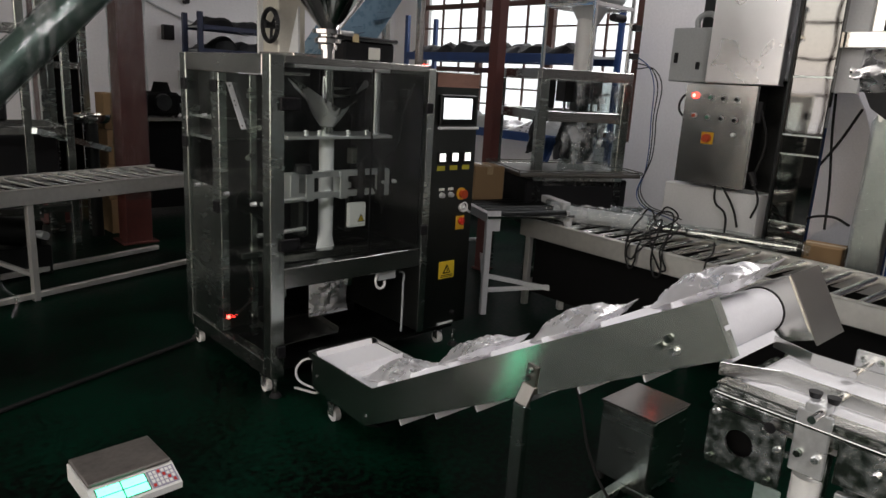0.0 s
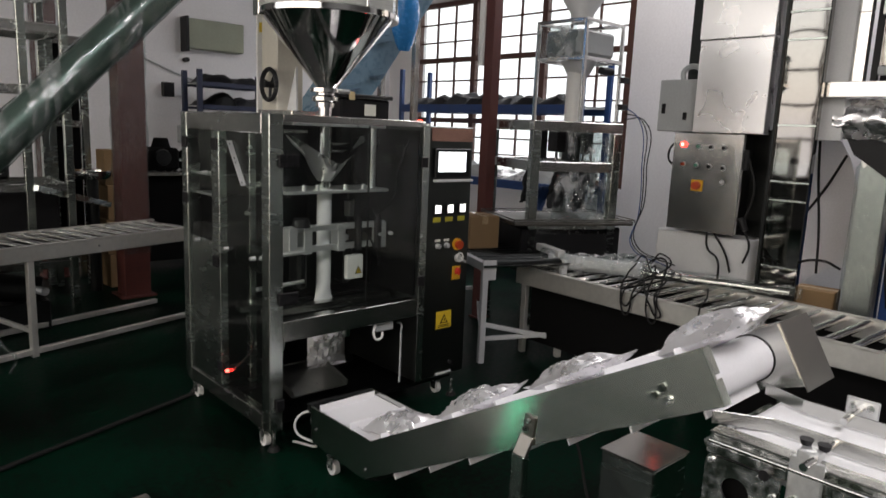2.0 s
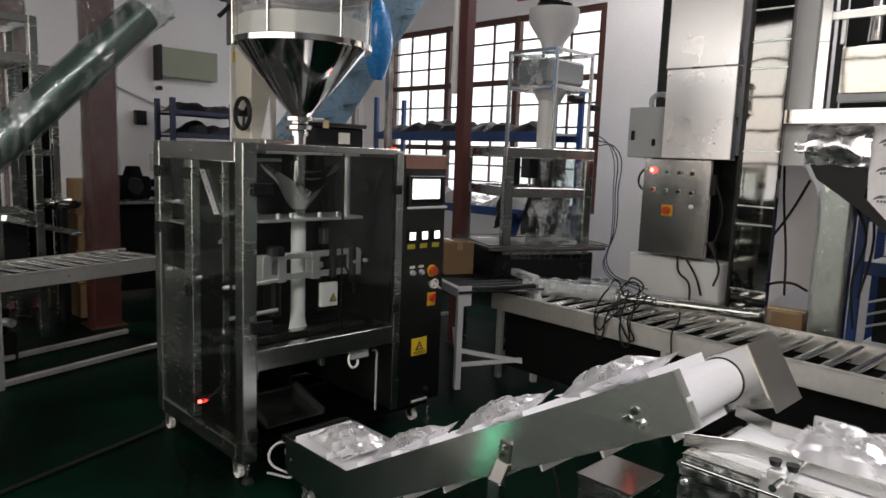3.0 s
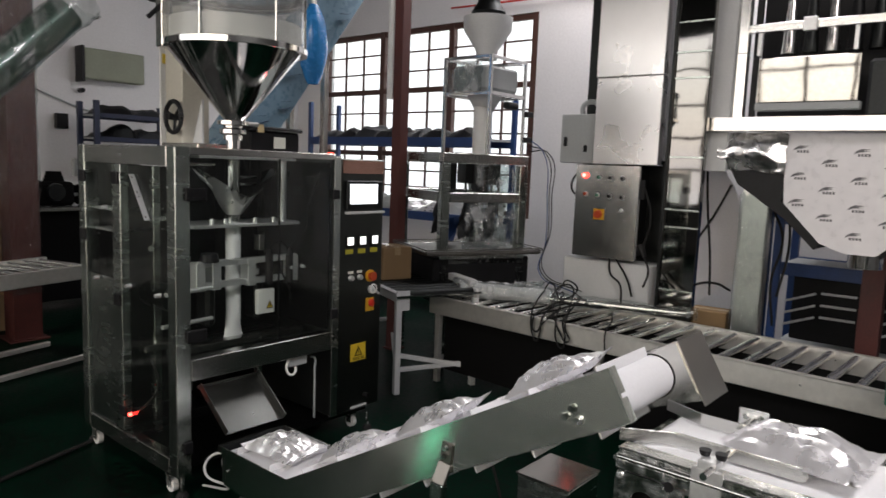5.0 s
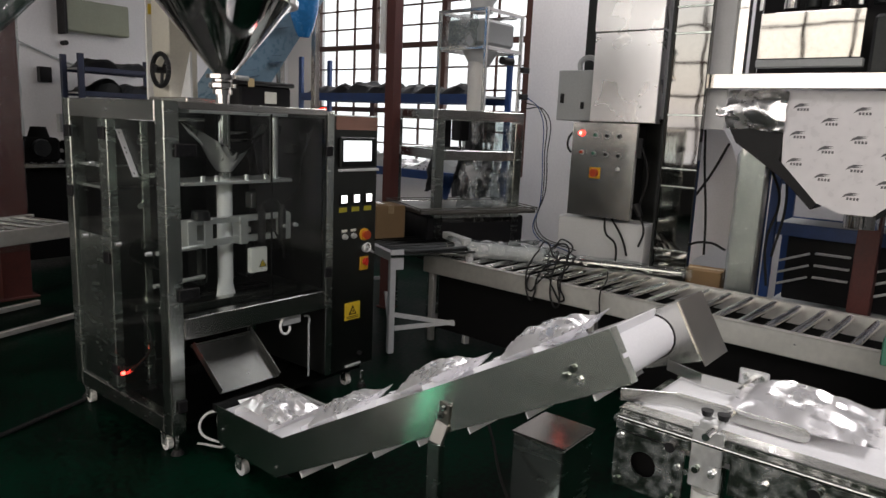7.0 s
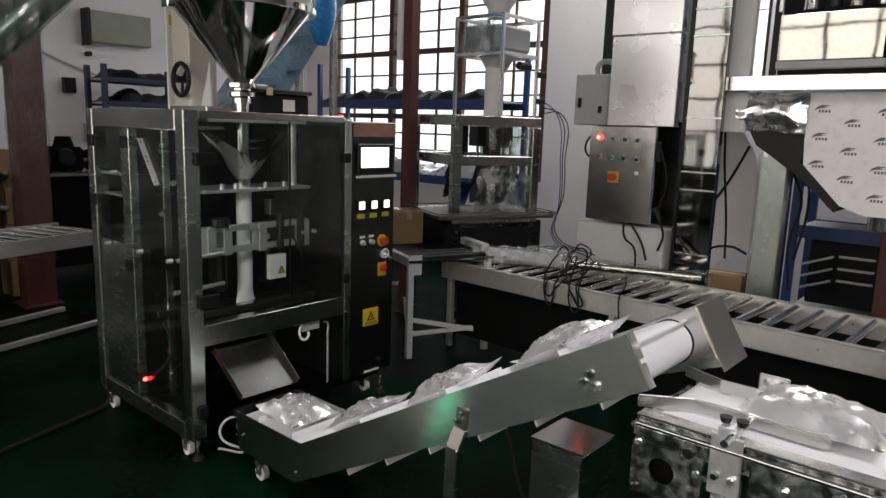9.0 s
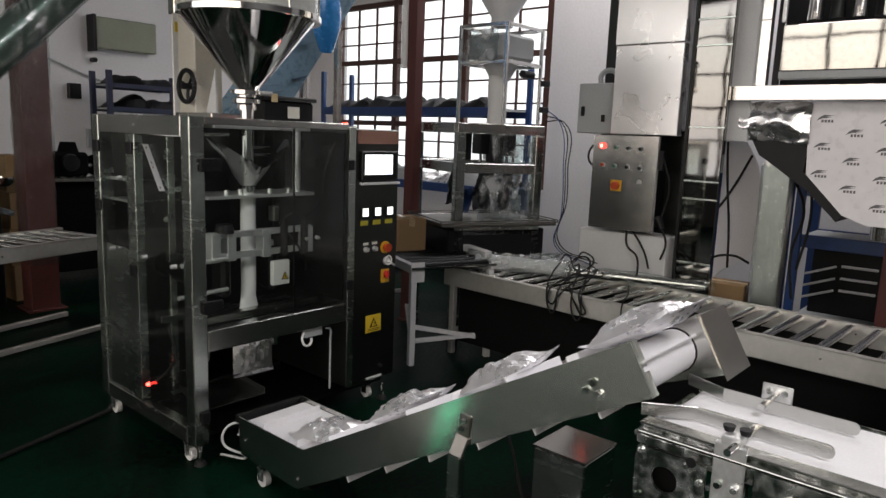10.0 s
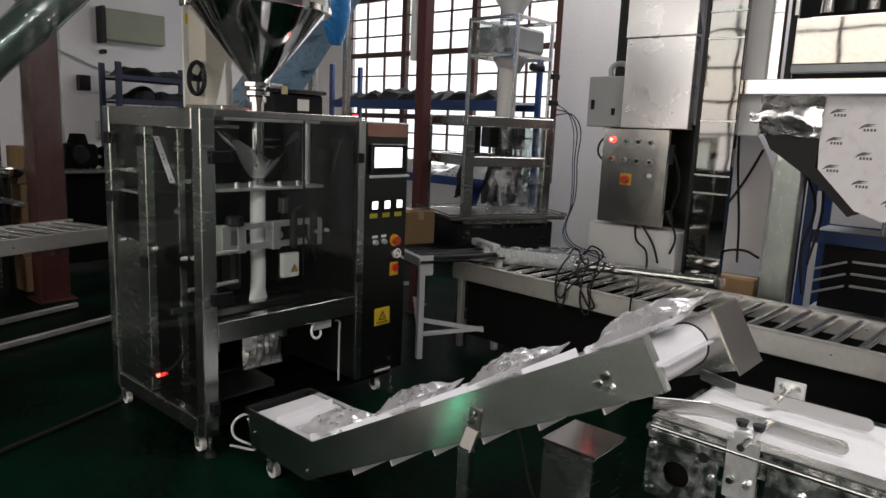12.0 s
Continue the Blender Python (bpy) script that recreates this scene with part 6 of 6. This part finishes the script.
part("body", box(4.15, 4.75, 5.75, 6.198, 2.55, 3.3, 0.01), BEIGE, fan)
for _i in range(8):
    part("slat", box(3.8, 4.14, 5.9, 5.95, 2.62 + 0.08 * _i, 2.66 + 0.08 * _i, 0.003), OLIVE, fan)
part("grille_back", box(3.78, 4.15, 5.96, 6.198, 2.55, 3.3, 0.004), DARKSTEEL, fan)

# ---------------------------------------------------------------- far side: frames, cartons, drums
def machine_frame(label, x0, x1, y0, y1, h, levels):
    t = thing("machine_frame", label, "machine frame", m=pose((x0 + x1) / 2, (y0 + y1) / 2, 0))
    for x in (x0, x1 - 0.06):
        for y in (y0, y1 - 0.06):
            part("post", box(x, x + 0.06, y, y + 0.06, 0, h, 0.003), STEEL, t)
    for z in levels:
        for y in (y0, y1 - 0.06):
            part("rail", box(x0 + 0.062, x1 - 0.062, y, y + 0.06, z - 0.06, z, 0.003), STEEL_H, t)
        for x in (x0, x1 - 0.06):
            part("rail", box(x, x + 0.06, y0 + 0.062, y1 - 0.062, z - 0.06, z, 0.003), STEEL, t)
    return t


mf = machine_frame("steel machine frame with dark parts inside", -1.5, 0.06, 3.4, 4.2, 2.6, (0.4, 1.04, 1.82, 2.29, 2.6))
part("post", box(-0.31, -0.25, 3.34, 3.398, 0, 2.6, 0.003), STEEL, mf)
part("guard", box(-1.43, -0.01, 3.62, 4.12, 0.42, 0.96, 0.02), BLACK, mf)
part("top_deck", box(-1.43, -0.01, 3.47, 4.13, 2.292, 2.31, 0), SATIN, mf)
part("inner_drive", box(-1.2, -0.35, 3.7, 4.1, 1.06, 1.62, 0.02), DARKSTEEL, mf)
mf2 = machine_frame("tall steel frame beside the red column", 0.06, 0.40, 4.15, 4.5, 2.3, (0.5, 1.55, 2.3))
part("pan", lathe([(0.0, 1.04), (0.15, 1.04), (0.17, 1.07), (0.17, 1.115), (0.15, 1.115)], 0.33, 3.9, 28), MIRROR, mf2, "round polished pan", smooth=True)
# black box added to fill the inside of the frame
part("dark_inner", box(0.125, 0.335, 4.22, 4.40, 0.51, 2.23, 0.004), PIT, mf2)
part("pan_stand", rod((0.33, 3.9, 0), (0.33, 3.9, 1.04), 0.05, seg=18), DARKSTEEL, mf2)
part("cross_brace", bar((-0.25, 3.3, 1.02), (0.45, 3.85, 0.80), 0.05, 0.05), STEEL, mf)
for _i in range(4):
    carton("brown cardboard carton in a stack by the red column", pose(0.56, 4.06, 0.0 + 0.325 * _i, 0, 0, 3 * (-1) ** _i), 0.22, 0.30, 0.32)
wk = thing("work_bench", "dark bench with a steel top by the back wall", "bench", m=pose(1.6, 4.6, 0))
part("top", box(0.85, 2.0, 4.3, 5.0, 1.02, 1.06, 0.004), STEEL_H, wk)
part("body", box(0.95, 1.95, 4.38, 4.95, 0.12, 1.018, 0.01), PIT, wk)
gb = thing("gearbox", "black gearbox standing on the bench", "gearbox", m=pose(1.2, 4.6, 1.06))
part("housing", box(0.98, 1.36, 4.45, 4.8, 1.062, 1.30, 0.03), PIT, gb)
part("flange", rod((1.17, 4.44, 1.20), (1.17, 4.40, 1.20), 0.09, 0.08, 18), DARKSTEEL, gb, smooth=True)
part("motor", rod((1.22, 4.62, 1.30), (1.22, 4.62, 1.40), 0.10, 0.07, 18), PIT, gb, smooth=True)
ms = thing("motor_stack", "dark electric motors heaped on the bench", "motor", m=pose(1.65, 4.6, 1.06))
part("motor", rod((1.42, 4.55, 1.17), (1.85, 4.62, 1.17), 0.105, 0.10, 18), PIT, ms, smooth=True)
part("motor", rod((1.48, 4.60, 1.32), (1.78, 4.56, 1.33), 0.06, 0.05, 16), DARKSTEEL, ms, smooth=True)
part("shaft", rod((1.41, 4.55, 1.17), (1.34, 4.53, 1.17), 0.018, seg=12), ALU, ms, smooth=True)
for _x in (0.9, 1.93):
    part("leg", box(_x, _x + 0.05, 4.32, 4.37, 0, 1.018, 0.003), STEEL, wk)
mt = thing("gear_motor", "grey gear motor under the roller conveyor", "motor", m=pose(-0.55, 2.8, 0))
part("housing", rod((-0.75, 2.95, 0.36), (-0.35, 2.85, 0.30), 0.11, 0.10, 18), DARKSTEEL, mt, smooth=True)
part("base", box(-0.8, -0.3, 2.8, 3.05, 0.0, 0.22, 0.01), DARKSTEEL, mt)
part("shaft", rod((-0.40, 2.80, 0.32), (-0.36, 2.68, 0.32), 0.03, seg=12), ALU, mt)
solid("floor_hose", rod((-2.4, 0.10, 0.012), (0.0, 0.93, 0.012), 0.012, seg=10), RUBBER, "black hose lying across the green floor", "hose")
cable("film_scrap", [(-0.80, 1.95, 0.35), (-0.78, 1.9, 0.20), (-0.72, 1.86, 0.12), (-0.76, 1.82, 0.03)], 0.012, WRAP, "strip of clear film hanging to the floor", None, "film")

# ---------------------------------------------------------------- price scale on the floor
sc = thing("bench_scale", "dusty bench scale with glowing cyan displays on a low crate", "scale", m=pose(-0.859, -0.537, 0.13, 0, 0, 2) @ Matrix.Scale(0.918, 4))
part("body", slab([(0.14, 0.02), (0.14, 0.085), (-0.085, 0.085), (-0.175, 0.045), (-0.175, 0.02)], 0.31, "x", -0.155), WHITEPL, sc, local=True)
part("pan", box(-0.15, 0.15, -0.085, 0.14, 0.088, 0.104, 0.006), mat("dusty_steel_pan", (0.17, 0.155, 0.14), 0.5, 0.6, 0.3, 9, 0.1, 50), sc, "dull dusty weighing pan", local=True)
_T = Matrix.Translation((0, -0.13, 0.0665)) @ Matrix.Rotation(math.atan2(0.04, 0.09), 4, "X")
def on_front(x0, x1, v0, v1, h, material, nm, lb=""):
    bm = box(x0, x1, v0, v1, 0.0005, h, 0)
    bmesh.ops.transform(bm, matrix=_T, verts=bm.verts)
    return part(nm, bm, material, sc, lb, local=True)
on_front(-0.135, 0.045, -0.04, 0.04, 0.002, GREENPL, "display_frame")
on_front(-0.13, -0.048, 0.003, 0.036, 0.004, LED_CYAN, "display", "glowing cyan display")
on_front(-0.042, 0.04, 0.003, 0.036, 0.004, LED_CYAN, "display")
on_front(-0.13, -0.048, -0.036, -0.003, 0.004, LED_CYAN, "display")
on_front(-0.042, 0.04, -0.036, -0.003, 0.004, LED_CYAN, "display")
on_front(0.05, 0.148, -0.04, 0.04, 0.002, mat("keypad_film", (0.3, 0.29, 0.36), 0.4), "keypad")
for _i in range(6):
    for _j in range(4):
        on_front(0.056 + 0.015 * _i, 0.066 + 0.015 * _i, -0.034 + 0.018 * _j, -0.021 + 0.018 * _j, 0.004, WHITEPL if (_i + _j) % 5 else RED, "key")
for _x in (-0.12, 0.12):
    for _y in (-0.14, 0.11):
        part("foot", rod((_x, _y, 0), (_x, _y, 0.022), 0.014, seg=10), RUBBER, sc, local=True)

crt = thing("crate", "low black plastic crate under the bench scale", "crate", m=pose(-0.859, -0.525, 0, 0, 0, 2))
part("body", box(-0.11, 0.11, -0.10, 0.11, 0.012, 0.118, 0.008), BLACK, crt, local=True)
part("rim", box(-0.118, 0.118, -0.108, 0.118, 0.1185, 0.1295, 0.004), BLACK, crt, local=True)
for _x in (-0.09, 0.09):
    for _y in (-0.08, 0.09):
        part("foot", box(_x - 0.015, _x + 0.015, _y - 0.015, _y + 0.015, 0, 0.0115, 0.002), BLACK, crt, local=True)

# ---------------------------------------------------------------- checkweigher at the end of the line
cw = thing("checkweigher", "grey-green checkweigher head with a lit screen and red stop button", "checkweigher", m=pose(1.5, -2.85, 0))
part("screen_housing", box(1.62, 1.90, -3.05, -2.66, 0.90, 1.20, 0.01), DARKSTEEL, cw)
part("screen", box(1.612, 1.619, -2.98, -2.76, 0.97, 1.11, 0.0), SCREEN, cw, "lit white screen")
part("body", box(1.53, 1.92, -3.05, -2.565, 0.756, 0.862, 0.004), DARKSTEEL, cw)
part("guard_end", box(1.50, 1.60, -2.615, -2.56, 0.754, 0.865, 0.006), GREENPL, cw, "greenish guard plate")
part("guard_end", box(1.50, 1.60, -3.05, -2.70, 0.754, 0.865, 0.006), GREENPL, cw, "greenish guard plate")
part("guard_edge", box(1.496, 1.51, -2.70, -2.616, 0.856, 0.866, 0.002), ALU, cw)
part("lower_plate", box(1.51, 1.52, -2.90, -2.70, 0.62, 0.75, 0.002), LIGHTGREY, cw)
part("stand", box(1.62, 1.8, -2.9, -2.7, 0.0, 0.754, 0.006), DARKSTEEL, cw)
part("neck", box(1.7, 1.82, -2.86, -2.74, 0.864, 0.898, 0.004), DARKSTEEL, cw)
part("stop_button", rod((1.53, -2.656, 0.81), (1.485, -2.656, 0.81), 0.028, 0.024, 18), RED, cw, "red stop button", smooth=True)

# ---------------------------------------------------------------- pouches
def pouch_mesh(seed):
    random.seed(seed)
    L, W, H = 0.32, 0.25, 0.066
    nu, nv = 15, 20
    off = Vector((seed * 3.1, seed * 1.7, 0))
    bm = bmesh.new()
    sides = []
    for side in (1, -1):
        g = []
        for j in range(nv + 1):
            v = j / nv * 2 - 1
            row = []
            for i in range(nu + 1):
                u = i / nu * 2 - 1
                env = max(0.0, 1 - abs(u) ** 2.4) ** 0.6 * max(0.0, 1 - (abs(v) / 0.90) ** 2.8) ** 0.6 if abs(v) < 0.90 else 0.0
                slack = 0.92 + 0.16 * v
                # creases fan out from the end seals, with a few soft dents between
                fan = max(0.0, 1 - 2.6 * abs(noise.noise(Vector((u * 3.4 * (1.25 - 0.5 * abs(v)), v * 1.5, side * 3)) + off))) ** 2
                kink = max(0.0, 1 - 3.2 * abs(noise.noise(Vector((u * 2.9 + v * 0.8, v * 1.3 - u * 0.9, side)) + off))) ** 2
                dent = noise.noise(Vector((u * 1.5, v * 2.0, side * 2)) + off) * 0.010
                z = side * (1.0 if side > 0 else 0.5) * (env * (H * slack + dent - 0.022 * fan * (0.40 + abs(v)) - 0.018 * kink) + 0.0006)
                curl = 0.030 * max(0, -v - 0.72) * (1.2 + 0.8 * u) + 0.035 * max(0, v - 0.80) * (1 - u)
                row.append(bm.verts.new((u * W / 2 * (1 - 0.12 * env), v * L / 2, z + curl)))
            g.append(row)
        sides.append(g)
        for j in range(nv):
            for i in range(nu):
                bm.faces.new((g[j][i], g[j][i + 1], g[j + 1][i + 1], g[j + 1][i]))
    bmesh.ops.remove_doubles(bm, verts=bm.verts, dist=0.0013)
    me = bpy.data.meshes.new("pouch")
    bmesh.ops.recalc_face_normals(bm, faces=bm.faces)
    bm.to_mesh(me)
    bm.free()
    me.materials.append(FOIL)
    for k, p in enumerate(me.polygons):
        p.use_smooth = True
    me.set_sharp_from_angle(angle=radians(24))
    return me


# release at the jaws and tipping over the head, in seconds
DROPS = [(-7.55, 0.31), (-5.70, 2.17), (-3.75, 4.12), (-1.82, 6.11), (0.25, 8.15), (2.13, 10.14), (4.26, 12.24), (6.24, 14.3), (8.31, 16.3), (10.32, 18.3), (12.32, 20.3)]
PMESH = [pouch_mesh(k + 1) for k in range(4)]
POUCHES = []
for _k in range(len(DROPS)):
    POUCHES.append(tagged(new("pouch", PMESH[_k % 4]), "plump silver foil pouch on the packing line", "pouch", "pouches on the line"))
    for _v in (-1, 1):
        _b = bmesh.new()
        for _i in range(4):
            box(-0.118, 0.118, _v * (0.146 + 0.0035 * _i) - 0.0012, _v * (0.146 + 0.0035 * _i) + 0.0012, -0.0016, 0.0016, 0, _b)
        for _q in _b.verts:
            _u, _w = _q.co.x / 0.125, _q.co.y / 0.16
            _q.co.z += 0.030 * max(0, -_w - 0.72) * (1.2 + 0.8 * _u) + 0.035 * max(0, _w - 0.80) * (1 - _u)
        _o = part("end_seal", _b, FOIL, None, "crimped end seal")
        _o.parent = POUCHES[-1]


# ---------------------------------------------------------------- movement
def belt_point(y):
    """Height and tilt of a pouch lying on the take-away belt at y."""
    lift = 0.032
    if y > YB + 0.10:
        return ZB + lift, 0.0
    k = min(1.0, (YB + 0.10 - y) / 0.2)
    a = INC * k
    d = max(0.0, (YB - y) / CA)
    return ZB + d * SA + lift * (1 + 0.2 * k), math.degrees(a) + 3 * k


def pouch_track(T, Hd, k):
    """Rows of t, y, z, tilt for one pouch."""
    fill = round(T - 1.3, 1)
    if round(fill * 10) % 5 in (0, 4):
        fill += 0.2
    rows = [(-30, TY, 2.12, 90), (fill, TY, 2.12, 90), (fill + 0.1, TY - 0.03, 0.45, 90), (T, TY - 0.04, 0.405, 90), (T + 0.08, 0.18, 0.40, 62), (T + 0.15, -0.12, 0.39, 40), (T + 0.23, -0.33, ZB + 0.064, 12)]
    t0, y0, y1 = T + 0.36, -0.375, -2.06
    n = 40
    for i in range(n + 1):
        y = y0 + (y1 - y0) * i / n
        z, a = belt_point(y)
        rows.append((t0 + (Hd - 0.08 - t0) * i / n, y, z, -a))
    stop = -5.55 + 0.38 * k
    rows += [(Hd + 0.03, -2.12, 1.15, 2), (Hd + 0.11, -2.165, 1.105, 26), (Hd + 0.2, -2.19, 1.04, 43), (Hd + 0.42, -2.21, 0.99, 42), (Hd + 0.55, -2.30, 0.975, 28), (Hd + 0.70, -2.42, 0.965, 8), (Hd + 0.85, -2.52, FZ + 0.036, 0), (Hd + 0.85 + (-2.52 - stop) / 0.52, stop, FZ + 0.036, 0), (60, stop, FZ + 0.036, 0)]
    return rows


def loop_pose(s):
    """Where a cleat stands s along the belt, in the conveyor's space."""
    a0 = abs(YB - (Y0 - 0.05))
    arc = math.pi * RH
    total = 2 * (a0 + DH + arc)
    s %= total
    if s < a0:
        y, z, rx = Y0 - 0.05 - s, ZB, 0.0
    elif s < a0 + DH:
        (y, z), rx = yz(s - a0), -math.degrees(INC)
    elif s < a0 + DH + arc:
        f = (s - a0 - DH) / RH
        (y, z), rx = yz(DH + RH * math.sin(f), RH * (math.cos(f) - 1)), -math.degrees(INC) + math.degrees(f)
    elif s < a0 + 2 * DH + arc:
        (y, z), rx = yz(DH - (s - a0 - DH - arc), -2 * RH), 180 - math.degrees(INC)
    elif s < 2 * a0 + 2 * DH + arc:
        y, z, rx = YB + (s - a0 - 2 * DH - arc), ZB - 2 * RH, 180.0
    else:
        f = (s - 2 * a0 - 2 * DH - arc) / RH
        y, z, rx = Y0 - 0.05 + RH * math.sin(f), ZB - RH - RH * math.cos(f), 180 + math.degrees(f)
    return pose(BX0 + 0.012 - 0.3, y + 0.9, z, rx, 0, 0), total


def motions():
    # cleats ride round with the belt
    speed = 0.2555
    _, total = loop_pose(0)
    a0, arc = abs(YB - (Y0 - 0.05)), math.pi * RH
    s_ref = a0 + DH + arc + (DH - 0.520)
    for i, c in enumerate(FLIGHT):
        s0 = s_ref + total / 18 * i - speed * 6.0
        walk(c, [(0.15 * j, loop_pose(s0 + speed * 0.15 * j)[0]) for j in range(81)])
    # pouches
    for k, ((T, Hd), ob) in enumerate(zip(DROPS, POUCHES)):
        tr = np.array(pouch_track(T, Hd, k))
        rows = []
        for j in range(121):
            t = j * 0.1
            y, z, a = (np.interp(t, tr[:, 0], tr[:, c]) for c in (1, 2, 3))
            x = TX if y > 0.1 else (TX + (0.272 - TX) * min(1.0, (0.1 - y) / 0.4))
            yaw = 6 * math.sin(k * 2.3) if y < -0.3 else 0
            rows.append((t, pose(x, y, z, a, 0, yaw)))
        walk(ob, rows)
    # discharge flap swings out under each falling pouch
    rest, out = (0.50, 0.20, 4), (0.13, 0.475, 37)
    keys = [(-5, *rest)]
    for T, _ in DROPS:
        keys += [(T - 0.18, *rest), (T - 0.0, *out), (T + 0.76, *out), (T + 0.92, *rest)]
    keys = np.array(sorted(keys))
    rows = []
    for j in range(121):
        t = j * 0.1
        y, z, a = (np.interp(t, keys[:, 0], keys[:, c]) for c in (1, 2, 3))
        rows.append((t, pose(0.19, y, z, a)))
    walk(flap, rows)


motions()
